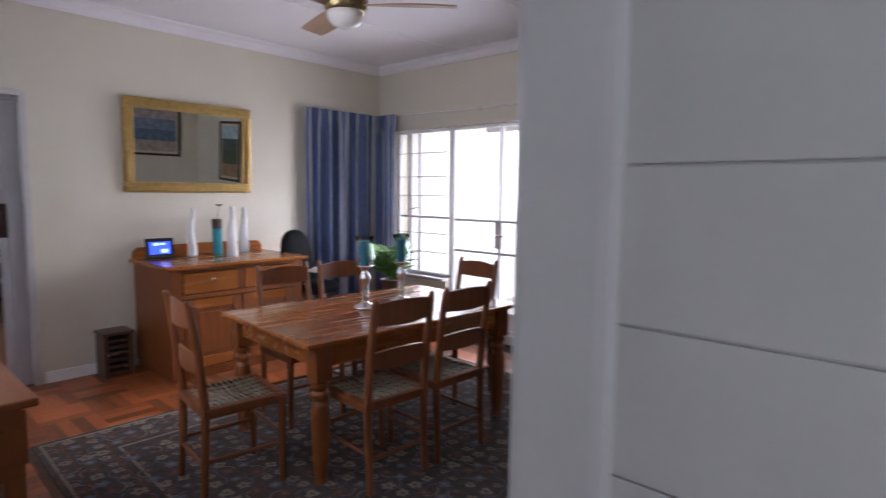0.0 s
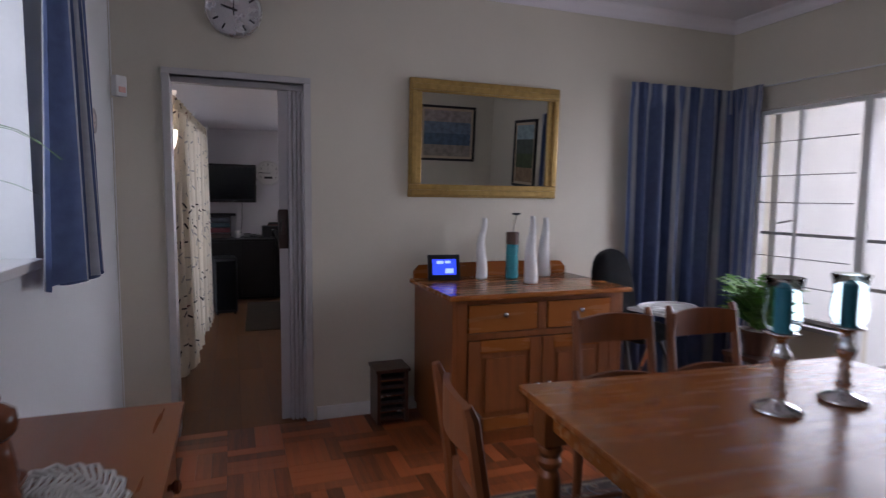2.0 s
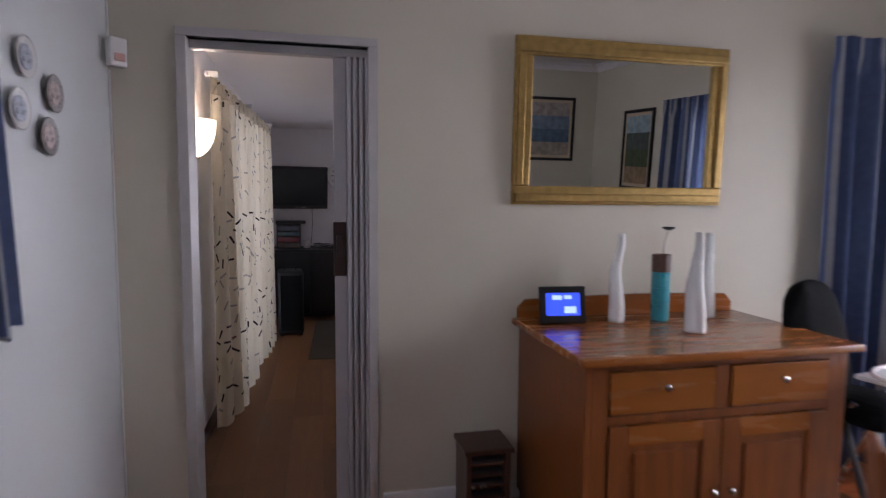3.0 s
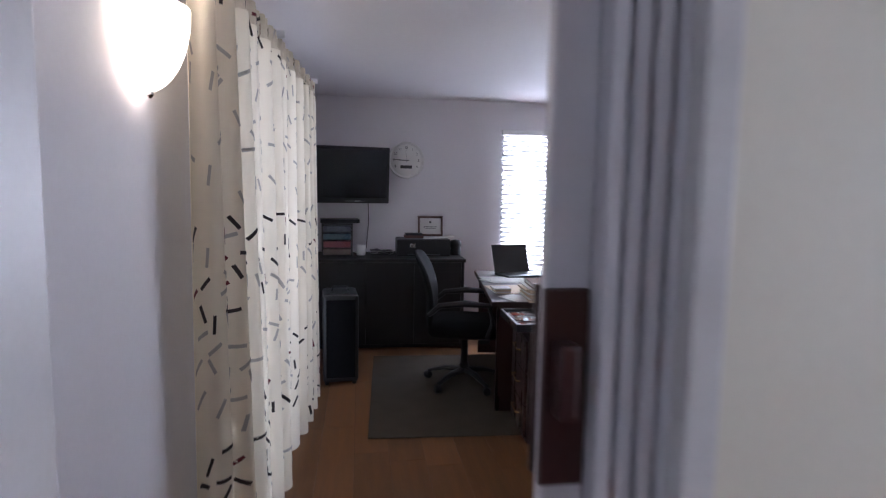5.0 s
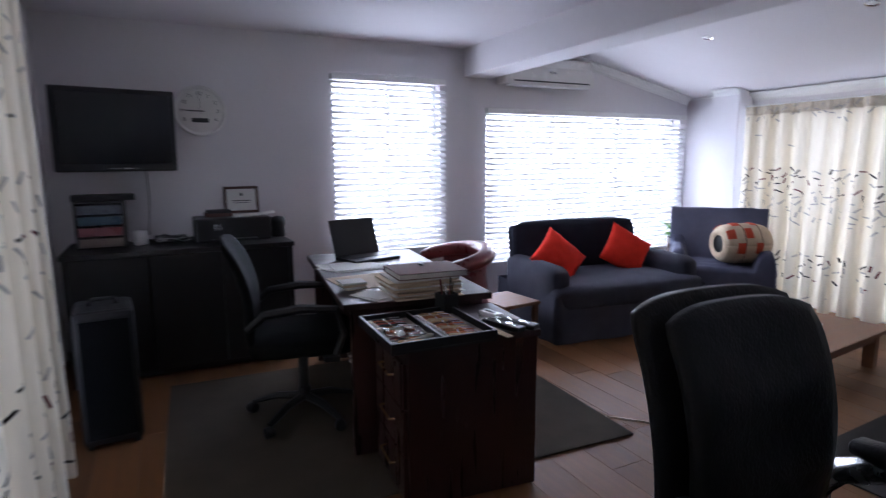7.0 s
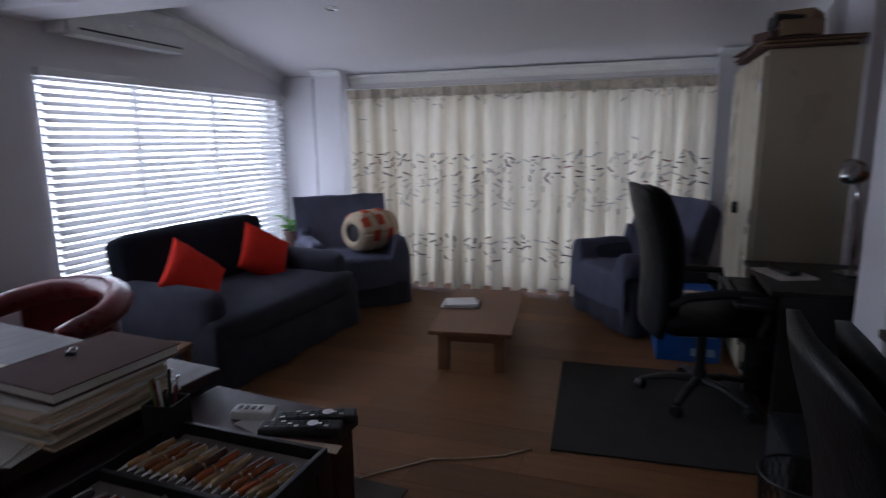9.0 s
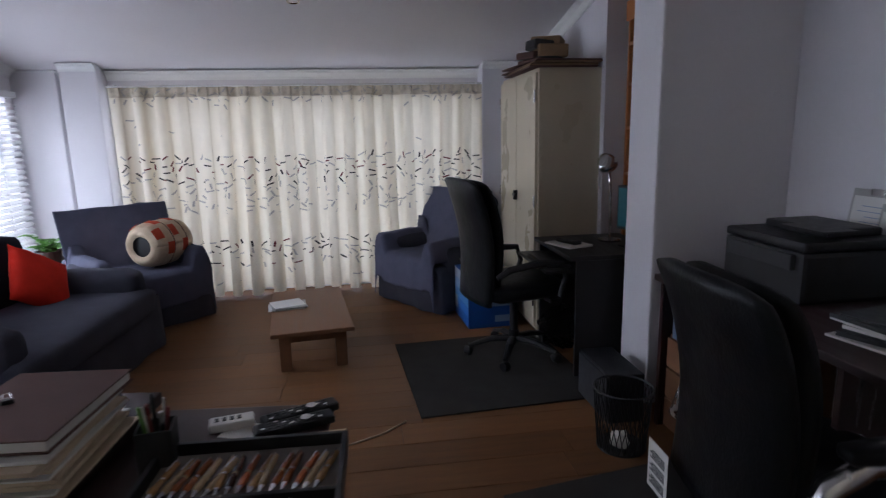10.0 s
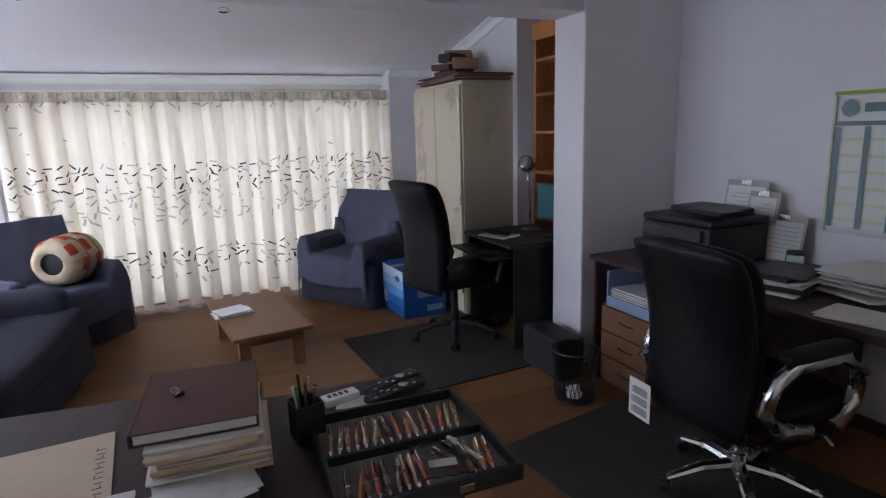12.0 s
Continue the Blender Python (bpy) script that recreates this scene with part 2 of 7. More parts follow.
def part(name, bm, material, parent=None, label="", smooth=False):
    """One mesh object out of a bmesh, under a thing or a part."""
    me = bpy.data.meshes.new(name)
    if smooth:
        for f in bm.faces:
            f.smooth = True
    bm.normal_update()
    bm.to_mesh(me)
    bm.free()
    me.materials.append(material)
    ob = new(name, me)
    if parent is not None:
        ob.parent = parent
    if label:
        ob["label"] = label
    return ob


def thing(name, m, label, category, group=""):
    ob = new(name)
    ob.empty_display_size = 0.1
    ob.matrix_basis = m
    return tagged(ob, label, category, group)


def structure(ob, label, category):
    return tagged(ob, label, category, "", "structure")


def box(bm, x0, y0, z0, x1, y1, z1, bevel=0.0, m=None):
    r = bmesh.ops.create_cube(bm, size=1.0)
    vs = r["verts"]
    for v in vs:
        v.co = Vector(((x0 + x1) / 2 + v.co.x * (x1 - x0), (y0 + y1) / 2 + v.co.y * (y1 - y0), (z0 + z1) / 2 + v.co.z * (z1 - z0)))
    if bevel:
        es = list({e for v in vs for e in v.link_edges})
        r2 = bmesh.ops.bevel(bm, geom=es, offset=bevel, segments=2, affect="EDGES", profile=0.6)
        vs = list({v for f in r2["faces"] for v in f.verts} | {v for v in vs if v.is_valid})
    if m is not None:
        bmesh.ops.transform(bm, matrix=m, verts=vs)
    return vs


def boxes(*specs, bevel=0.0):
    bm = bmesh.new()
    for s in specs:
        box(bm, *s, bevel=bevel)
    return bm


def lathe(profile, seg=20, cx=0.0, cy=0.0, bm=None):
    """A turned body from (radius, height) pairs."""
    bm = bm or bmesh.new()
    rings = []
    for r, z in profile:
        rings.append([bm.verts.new((cx + r * math.cos(2 * math.pi * i / seg), cy + r * math.sin(2 * math.pi * i / seg), z)) for i in range(seg)])
    for a, b in zip(rings, rings[1:]):
        for i in range(seg):
            bm.faces.new((a[i], a[(i + 1) % seg], b[(i + 1) % seg], b[i]))
    bm.faces.new(rings[0][::-1])
    bm.faces.new(rings[-1])
    return bm


def tube(points, r, seg=8, bm=None, flat=1.0):
    """A rod swept along points; r may be a list."""
    bm = bm or bmesh.new()
    pts = [Vector(p) for p in points]
    rings = []
    for i, p in enumerate(pts):
        d = (pts[min(i + 1, len(pts) - 1)] - pts[max(i - 1, 0)]).normalized()
        up = Vector((0, 0, 1)) if abs(d.z) < 0.9 else Vector((0, 1, 0))
        a = d.cross(up).normalized()
        b = a.cross(d)
        rr = r[i] if isinstance(r, (list, tuple)) else r
        rings.append([bm.verts.new(p + a * rr * math.cos(2 * math.pi * k / seg) + b * rr * flat * math.sin(2 * math.pi * k / seg)) for k in range(seg)])
    for a, b in zip(rings, rings[1:]):
        for k in range(seg):
            bm.faces.new((a[k], a[(k + 1) % seg], b[(k + 1) % seg], b[k]))
    bm.faces.new(rings[0][::-1])
    bm.faces.new(rings[-1])
    return bm


def grid(fn, nu, nv, bm=None, thick=0.0):
    """A sheet fn(u, v) for u, v in 0..1, given a thickness along its normal."""
    bm = bm or bmesh.new()
    vs = [[bm.verts.new(fn(i / nu, j / nv)) for j in range(nv + 1)] for i in range(nu + 1)]
    fs = [bm.faces.new((vs[i][j], vs[i + 1][j], vs[i + 1][j + 1], vs[i][j + 1])) for i in range(nu) for j in range(nv)]
    if thick:
        bm.normal_update()
        bmesh.ops.solidify(bm, geom=fs, thickness=thick)
    return bm


def pad(x0, y0, z0, x1, y1, z1, round_=0.05, puff=0.02, n=8, seed=0, bm=None):
    """An upholstered block: rounded, slightly puffed and uneven."""
    bm = bm or bmesh.new()
    r = bmesh.ops.create_cube(bm, size=1.0)
    vs = r["verts"]
    es = list({e for v in vs for e in v.link_edges})
    bmesh.ops.subdivide_edges(bm, edges=es, cuts=n - 1, use_grid_fill=True)
    allv = [v for v in bm.verts if max(abs(v.co.x), abs(v.co.y), abs(v.co.z)) <= 0.5001 and v.tag is False]
    size = Vector((x1 - x0, y1 - y0, z1 - z0))
    c = Vector(((x0 + x1) / 2, (y0 + y1) / 2, (z0 + z1) / 2))
    for v in allv:
        q = Vector((v.co.x * size.x, v.co.y * size.y, v.co.z * size.z))
        inner = Vector([max(-s / 2 + round_, min(s / 2 - round_, k)) if s > 2 * round_ else 0 for k, s in zip(q, size)])
        d = q - inner
        if d.length > 1e-6:
            q = inner + d.normalized() * min(round_, d.length)
        f = Vector([math.cos(math.pi * v.co.x), math.cos(math.pi * v.co.y), math.cos(math.pi * v.co.z)])
        ax = max(range(3), key=lambda k: abs(v.co[k]))
        o = [k for k in range(3) if k != ax]
        q[ax] += math.copysign(puff * f[o[0]] * f[o[1]], v.co[ax]) + 0.25 * puff * noise.noise(q * 9 + Vector((seed, 0, 0)))
        v.co = c + q
        v.tag = True
    return bm


def wall_y(y0, y1, x0, x1, z0, z1, holes=()):
    """A wall along x between y0 and y1, with holes (xa, xb, za, zb) cut through."""
    return wall_any(x0, x1, z0, z1, holes, lambda a, b, c, d: (a, y0, c, b, y1, d))


def wall_x(x0, x1, y0, y1, z0, z1, holes=()):
    return wall_any(y0, y1, z0, z1, holes, lambda a, b, c, d: (x0, a, c, x1, b, d))


def wall_any(a0, a1, z0, z1, holes, to):
    bm = bmesh.new()
    cuts = sorted({a0, a1, *[h[0] for h in holes], *[h[1] for h in holes]})
    for a, b in zip(cuts, cuts[1:]):
        inside = sorted([(h[2], h[3]) for h in holes if h[0] <= a and h[1] >= b])
        z = z0
        for lo, hi in inside:
            if lo > z:
                box(bm, *to(a, b, z, lo))
            z = hi
        if z1 > z:
            box(bm, *to(a, b, z, z1))
    bmesh.ops.remove_doubles(bm, verts=bm.verts, dist=0.0001)
    return bm


def cove(points, size, inward, bm=None):
    """A quarter-round cornice along straight runs: (a, b) ends under the ceiling, inward the way into the room."""
    bm = bm or bmesh.new()
    a, b = Vector(points[0]), Vector(points[1])
    n = Vector(inward)
    prof = [(0.0, 0.0), (size, 0.0), (size * 0.93, -size * 0.12), (size * 0.5, -size * 0.35), (size * 0.2, -size * 0.75), (size * 0.12, -size), (0.0, -size)]
    ends = []
    for p in (a, b):
        ends.append([bm.verts.new(p + n * u + Vector((0, 0, w))) for u, w in prof])
    k = len(prof)
    for i in range(k):
        bm.faces.new((ends[0][i], ends[0][(i + 1) % k], ends[1][(i + 1) % k], ends[1][i]))
    bm.faces.new(ends[0][::-1])
    bm.faces.new(ends[1])
    return bm


# ---- structure: dining room ----
DX, DY0, DY1, DH = -4.585, 0.85, 5.22, 2.80   # mirror wall, south wall, window wall, ceiling
EX = 0.0                                        # east wall of the dining room
RX, RW, RY0, RY1, RH = -4.72, -9.72, 0.98, 7.0, 2.34  # study: shared wall, window wall, south wall, north wall, flat ceiling
DOOR = (1.13, 1.88, 0.0, 2.08)

structure(part("ground", boxes((-400, -400, -0.4, 400, 400, -0.25)), M_PAVING), "pale paved ground around the house", "ground")
structure(part("floor_dining", boxes((DX, DY0, -0.2, 3.2, DY1 + 0.2, -0.006), (DX, -1.2, -0.2, 3.2, DY0, -0.006)), M_JOINT), "dark bed beneath the parquet blocks", "floor")
structure(part("floor_study", boxes((RW - 0.2, 0.6, -0.2, DX, 7.3, -0.006)), M_JOINT), "dark bed beneath the laminate planks", "floor")
w = structure(part("wall_mirror_side", wall_x(RX + 0.0675, DX, 0.6, DY1 + 0.2, 0, DH, [DOOR]), M_WALL_D), "cream painted wall with a doorway to the study", "wall")
w = structure(part("wall_study_side", wall_x(RX, RX + 0.0675, 0.6, 4.42, 0, 2.8, [DOOR]), M_WALL_W), "pale lilac painted wall behind the desk", "wall")
structure(part("wall_dining_south", wall_y(DY0 - 0.22, DY0, DX, EX - 0.1, 0, DH, [(-3.2, -1.7, 1.2, 2.2)]), M_SOUTH), "pale painted wall with a recessed window", "wall")
structure(part("wall_dining_north", wall_y(DY1, DY1 + 0.22, DX, EX + 0.2, 0, DH, [(-4.36, -3.56, 0.55, 2.095), (-3.56, -2.2, 0.08, 2.095)]), M_WALL_D), "cream painted wall with a steel window and glazed door", "wall")
structure(part("wall_dining_east", wall_x(EX, EX + 0.1, 1.62, DY1, 0, DH), M_WALL_D), "cream painted wall hung with a picture", "wall")
structure(part("ceiling_dining", boxes((DX - 0.1, -1.2, DH, 3.2, DY1 + 0.2, DH + 0.12)), M_CEIL), "white board ceiling of the dining room", "ceiling")
bm = bmesh.new()
for k in range(1, 5):
    box(bm, DX + k * 1.2 - 0.02, DY0, DH - 0.006, DX + k * 1.2 + 0.02, DY1, DH)
structure(part("ceiling_strip", bm, M_CEIL), "narrow cover strips between ceiling boards", "trim")
bm = cove(((DX, DY0, DH), (DX, DY1, DH)), 0.085, (1, 0, 0))
cove(((DX, DY1, DH), (EX, DY1, DH)), 0.085, (0, -1, 0), bm)
cove(((EX, 1.62, DH), (EX, DY1, DH)), 0.085, (-1, 0, 0), bm)
cove(((DX, DY0, DH), (EX, DY0, DH)), 0.085, (0, 1, 0), bm)
structure(part("cornice_dining", bm, M_CEIL), "white coved plaster cornice", "trim")
bm = boxes((DX, 1.93, 0, DX + 0.018, DY1, 0.085), (DX, DY0, 0, DX + 0.018, 1.07, 0.085), (DX, DY0, 0, -3.0, DY0 + 0.018, 0.085), bevel=0.005)
structure(part("baseboard_dining", bm, M_WHITE), "white painted timber skirting", "baseboard")

# passage where the walk begins: painted block wall
blk = structure(part("wall_passage_block", wall_y(1.435, 1.62, 0.0, 3.2, 0, DH), M_BLOCK), "white painted block wall of the passage", "wall")
for row in range(18):
    z = row * 0.169 - 0.043
    if z > DH - 0.02 or z < -0.1:
        break
    bm = boxes((0.083, 1.429, z, 3.18, 1.4355, min(z + 0.1665, DH)), bevel=0.002)
    part("block", bm, M_BLOCK, blk)
bm = boxes((-0.041, 1.409, 0, 0.087, 1.615, DH), bevel=0.016)
structure(part("trim_passage_corner", bm, M_WHITE), "smooth white painted corner of the passage wall", "trim")
structure(part("wall_passage_south", wall_y(-0.3, -0.1, -0.1, 3.2, 0, DH), M_BLOCK), "white wall closing the passage", "wall")
structure(part("wall_passage_west", wall_x(-0.2, -0.1, -0.3, DY0, 0, DH), M_BLOCK), "white wall closing the passage corner", "wall")
structure(part("wall_passage_east", wall_x(3.0, 3.2, -0.3, 1.6, 0, DH), M_BLOCK), "white wall at the passage end", "wall")

# ---- structure: study ----
W1 = (2.95, 3.90, 0.62, 2.03)
W2 = (4.376, 6.83, 0.42, 1.81)
structure(part("wall_study_west", wall_x(RW - 0.22, RW, 0.6, 7.3, 0, 2.75, [W1, W2]), M_WALL_W), "pale lilac wall with two windows", "wall")
structure(part("wall_study_south", wall_y(RY0 - 0.22, RY0, RW, RX, 0, 2.45, [(-7.95, -6.1, 0.0, 2.08)]), M_WALL_W), "pale wall with a wide curtained opening", "wall")
structure(part("wall_study_north", wall_y(RY1, RY1 + 0.22, RW, -4.9, 0, 2.1, [(-8.9, -5.75, 0.05, 1.78)]), M_WALL_W), "pale wall with a wide curtained window", "wall")
structure(part("wall_study_east", wall_x(-5.24, -4.72, 5.2, RY1, 0, 2.75), M_WALL_W), "pale wall behind the steel cupboard", "wall")
structure(part("wall_alcove", wall_x(-4.72, -4.6, 4.42, 5.3, 0, 2.75), M_WALL_W), "pale wall at the back of the shelf alcove", "wall")
bm = boxes((-5.44, 4.12, 0, RX, 4.42, 2.75), bevel=0.012)
structure(part("wall_pier", bm, M_WALL_W), "white painted pier with rounded corners", "wall")
structure(part("trim_beam", boxes((RW, 4.14, 2.10, -5.43, 4.42, 2.8), bevel=0.01), M_CEIL), "white plastered beam across the ceiling", "beam")
structure(part("ceiling_study", boxes((RW, 0.7, RH, RX, 4.14, RH + 0.1)), M_CEIL), "flat white ceiling of the study", "ceiling")
bm = bmesh.new()
box(bm, RW - 0.2, 0, 0, -4.6, 3.1, 0.1)
slope = math.atan2(2.555 - 2.03, 6.9 - 4.4)
bmesh.ops.transform(bm, matrix=Matrix.Translation((0, 4.4, 2.555)) @ Matrix.Rotation(-slope, 4, "X"), verts=bm.verts)
structure(part("ceiling_slope", bm, M_CEIL), "white sloping ceiling of the sitting end", "ceiling")
ZS = lambda y: 2.555 - (y - 4.4) * math.tan(slope)
bm = bmesh.new()
for x, n in ((RW, (1, 0, 0)), (-5.24, (-1, 0, 0))):
    y0 = 4.42 if x == RW else 5.2
    cove(((x, y0, ZS(y0)), (x, RY1, ZS(RY1))), 0.07, n, bm)
cove(((RW, RY1, ZS(RY1)), (-5.24, RY1, ZS(RY1))), 0.075, (0, -1, 0), bm)
structure(part("cornice_study", bm, M_WHITE), "white coved cornice of the sitting end", "trim")
bm = boxes((RW, 6.93, 0, -9.36, RY1, ZS(6.93)), bevel=0.01)
box(bm, -9.27, 6.80, 0, -8.98, RY1, ZS(6.80), bevel=0.01)
box(bm, -5.72, 6.80, 0, -5.24, RY1, ZS(6.80), bevel=0.01)
structure(part("wall_north_columns", bm, M_WALL_W), "pale plastered columns beside the curtains", "wall")
bm = cove(((-9.27, 6.80, ZS(6.8)), (-8.98, 6.80, ZS(6.8))), 0.06, (0, -1, 0))
cove(((-5.72, 6.80, ZS(6.8)), (-5.24, 6.80, ZS(6.8))), 0.06, (0, -1, 0), bm)
structure(part("cornice_columns", bm, M_WHITE), "white cornice on the columns", "trim")
bm = boxes((RX - 0.016, 1.95, 0, RX, 4.12, 0.07), (-6.0, RY0, 0, RX - 0.02, RY0 + 0.016, 0.07), (RW, 1.0, 0, RW + 0.016, 6.9, 0.07), bevel=0.004)
structure(part("baseboard_study", bm, M_DARKWOOD), "dark narrow skirting in the study", "baseboard")
# the unseen roof slab below is added over both rooms to keep the sky out
# added glowing panels outside: they wash the panes white and light the rooms
M_GLARE = glow("glowing_panel_north", (0.94, 0.97, 1.0), 12.0)
M_GLARE_W = glow("glowing_panel_west", (0.94, 0.97, 1.0), 6.5)
structure(part("backdrop_west", boxes((-11.6, -2.0, -0.25, -11.5, 10.0, 5.0)), M_GLARE_W), "plain glowing panel added beyond the west windows", "backdrop")
structure(part("backdrop_north", boxes((-4.2, 14.0, -0.25, 9.0, 14.1, 7.0)), M_GLARE), "plain glowing panel added beyond the garden", "backdrop")
structure(part("roof", boxes((RW - 0.3, -1.3, 2.95, 3.3, 7.4, 3.05)), M_OUTWALL), "unseen flat slab added to keep sky and sun out", "roof")

# ---- windows and doors ----


def steel_window(name, m, w, h, bars_x, bars_z, label):
    """A steel casement: frame, bars and panes, in its own x-z plane."""
    ob = structure(thing(name, m, label, "window"), label, "window")
    f = 0.028
    part("window_frame", boxes((0, -0.03, 0, f, 0.03, h), (w - f, -0.03, 0, w, 0.03, h), (f, -0.03, 0, w - f, 0.03, f), (f, -0.03, h - f, w - f, 0.03, h), bevel=0.003), M_WHITE, ob)
    xs = [f] + list(bars_x) + [w - f]
    for x in bars_x:
        part("window_bar", boxes((x - 0.014, -0.024, f, x + 0.014, 0.024, h - f), bevel=0.002), M_WHITE, ob)
    for z in bars_z:
        for a, b in zip(xs, xs[1:]):
            part("window_bar", boxes((a + 0.014, -0.018, z - 0.011, b - 0.014, 0.018, z + 0.011), bevel=0.002), M_GREYFRAME, ob)
    zs = [f] + list(bars_z) + [h - f]
    for a, b in zip(xs, xs[1:]):
        for c, d in zip(zs, zs[1:]):
            p = part("pane", boxes((a, -0.003, c, b, 0.003, d)), M_GLASS, ob)
            p.visible_shadow = False
    return ob


w = steel_window("window_1", pose(-4.36, DY1 + 0.1, 0.55), 0.80, 1.545, [0.33], [0.62], "white steel casement window with horizontal bars")
part("window_sill", boxes((-0.02, -0.16, -0.03, 0.80, -0.035, 0.0), bevel=0.006), M_GREYFRAME, w)
for z in (0.25, 0.45, 0.85, 1.05, 1.3):
    part("burglar_bar", tube([(0.02, -0.05, z), (0.76, -0.05, z)], 0.004, 6), M_GREYFRAME, w)
part("handle", tube([(0.33, -0.035, 0.72), (0.33, -0.07, 0.72), (0.24, -0.08, 0.70)], 0.008, 6), M_GREYFRAME, w)
d = steel_window("door_veranda", pose(-3.56, DY1 + 0.1, 0.08), 1.36, 2.015, [0.615], [0.765, 1.08], "glazed steel door to the bright veranda")
part("kick_panel", boxes((0.03, -0.012, 0.03, 1.33, 0.012, 0.20), bevel=0.003), M_WHITE, d)
part("lock_plate", boxes((0.58, -0.05, 0.82, 0.65, -0.025, 1.08), bevel=0.004), M_GREYFRAME, d)
part("handle", tube([(0.62, -0.05, 0.95), (0.62, -0.09, 0.95), (0.72, -0.09, 0.95)], 0.009, 6), M_CHROME, d)
w = steel_window("window_2", pose(-3.2, DY0 - 0.16, 1.2), 1.5, 1.0, [0.5, 1.0], [0.5], "white steel window in the deep south wall")
part("window_sill", boxes((0.0, 0.035, -0.03, 1.5, 0.18, 0.002), bevel=0.005), M_WHITE, w)
w = steel_window("window_3", pose(RW - 0.12, W1[0], W1[2], 0, 0, 90), W1[1] - W1[0], W1[3] - W1[2], [0.51], [], "tall white window behind a venetian blind")
w = steel_window("window_4", pose(RW - 0.12, W2[0], W2[2], 0, 0, 90), W2[1] - W2[0], W2[3] - W2[2], [0.83, 1.67], [], "wide white window behind a venetian blind")
w = steel_window("window_5", pose(-8.9, RY1 + 0.12, 0.05), 3.15, 1.73, [0.8, 1.58, 2.36], [0.85], "wide white window behind the print curtains")
w = steel_window("window_6", pose(-7.95, RY0 - 0.12, 0.0), 1.85, 2.08, [0.62, 1.24], [1.0], "wide glazed door behind the print curtains")


def blind(name, y0, y1, z0, z1, label):
    """A venetian blind over a window of the west wall, each slat a piece."""
    ob = thing(name, pose(RW + 0.045, y0 - 0.03, z0), label, "blind")
    w, h = y1 - y0 + 0.06, z1 - z0
    part("head_rail", boxes((-0.03, 0, h - 0.02, 0.03, w, h + 0.03), bevel=0.004), M_WHITE, ob)
    part("bottom_rail", boxes((-0.026, 0, -0.012, 0.026, w, 0.006), bevel=0.004), M_WHITE, ob)
    bm = bmesh.new()
    for k in range(5):
        a = (k - 2) / 2
        bm.verts.new((a * 0.025, 0, 0.004 * (1 - a * a)))
    vs = list(bm.verts)
    far = [bm.verts.new(v.co + Vector((0, w, 0))) for v in vs]
    fs = [bm.faces.new((vs[i], vs[i + 1], far[i + 1], far[i])) for i in range(4)]
    bm.normal_update()
    bmesh.ops.solidify(bm, geom=fs, thickness=0.0012)
    n = int(h / 0.05)
    first = part("slat", bm, M_BLIND, ob)
    first.matrix_basis = pose(0, 0, 0.03, 0, 38, 0)
    for i in range(1, n):
        s = new("slat", first.data)
        s.parent = ob
        s.matrix_basis = pose(0, 0, 0.03 + i * (h - 0.06) / n, 0, 38 + 0.6 * math.sin(i * 1.7), 0)
    for k in range(2 if w < 1.3 else 4):
        y = w * (k + 0.5) / (2 if w < 1.3 else 4)
        part("ladder_cord", tube([(0.026, y, 0), (0.026, y, h)], 0.0015, 4), M_WHITE, ob)
    part("lift_cord", tube([(0.035, 0.04, h), (0.04, 0.04, h - 0.9)], 0.0015, 4), M_WHITE, ob)
    return ob


blind("venetian_blind", *W1, "white venetian blind over the tall window")
blind("venetian_blind", *W2, "white venetian blind over the wide window")


def curtain(name, m, width, top, bottom, waves, amp, material, label, seed=1, gather=0.0, n=220, heading=True, stripes=None, fold=0.0):
    """A gathered curtain in its own x-z plane. Returns the thing and its surface."""
    rnd = random.Random(seed)
    ph = [rnd.uniform(0, 6.28) for _ in range(6)]

    def surf(u, v):
        z = bottom + (top - bottom) * v
        k = (1 - v)
        a = amp * (0.55 + 0.6 * k)
        s = u + 0.012 * math.sin(9 * u + ph[4]) * k
        y = a * (math.sin(2 * math.pi * waves * s + ph[0] + 0.5 * math.sin(5 * u + ph[1])) + 0.35 * math.sin(4 * math.pi * waves * s * 0.62 + ph[2])) + 0.02 * k * math.sin(3 * u + ph[3])
        th = 2 * math.pi * waves * s + ph[0] + 0.5 * math.sin(5 * u + ph[1])
        if v > 0.955:
            y = y * 0.35 + 0.006 * math.sin(2 * math.pi * waves * 3.3 * u)
        x = width * (u - 0.5) * (1 - gather * k) + width / 2 + 0.01 * k * math.sin(11 * u + ph[5]) - fold * (0.5 + 0.6 * k) * math.sin(2 * th)
        return Vector((x, y, z + (0.012 * math.sin(2 * math.pi * waves * u + ph[1]) * k if v < 0.02 else 0)))
    ob = thing(name, m, label, "curtain")
    if stripes:
        cut = 0.0
        i = 0
        while cut < 1 - 1e-6:
            nxt = min(1.0, cut + rnd.uniform(*stripes[1]) * (0.45 if i % 2 else 1.0))
            a, b = cut, nxt
            part("cloth_panel", grid(lambda u, v: surf(a + (b - a) * u, v), max(4, int(n * (b - a))), 24), stripes[0][i % len(stripes[0])], ob, smooth=True)
            cut = nxt
            i += 1
    else:
        part("cloth", grid(lambda u, v: surf(u, 0.955 * v), n, 40), material, ob, smooth=True)
        part("heading", grid(lambda u, v: surf(u, 0.955 + 0.045 * v), n, 4), M_HEADING, ob, "gathered beige heading tape", True)
    return ob, surf


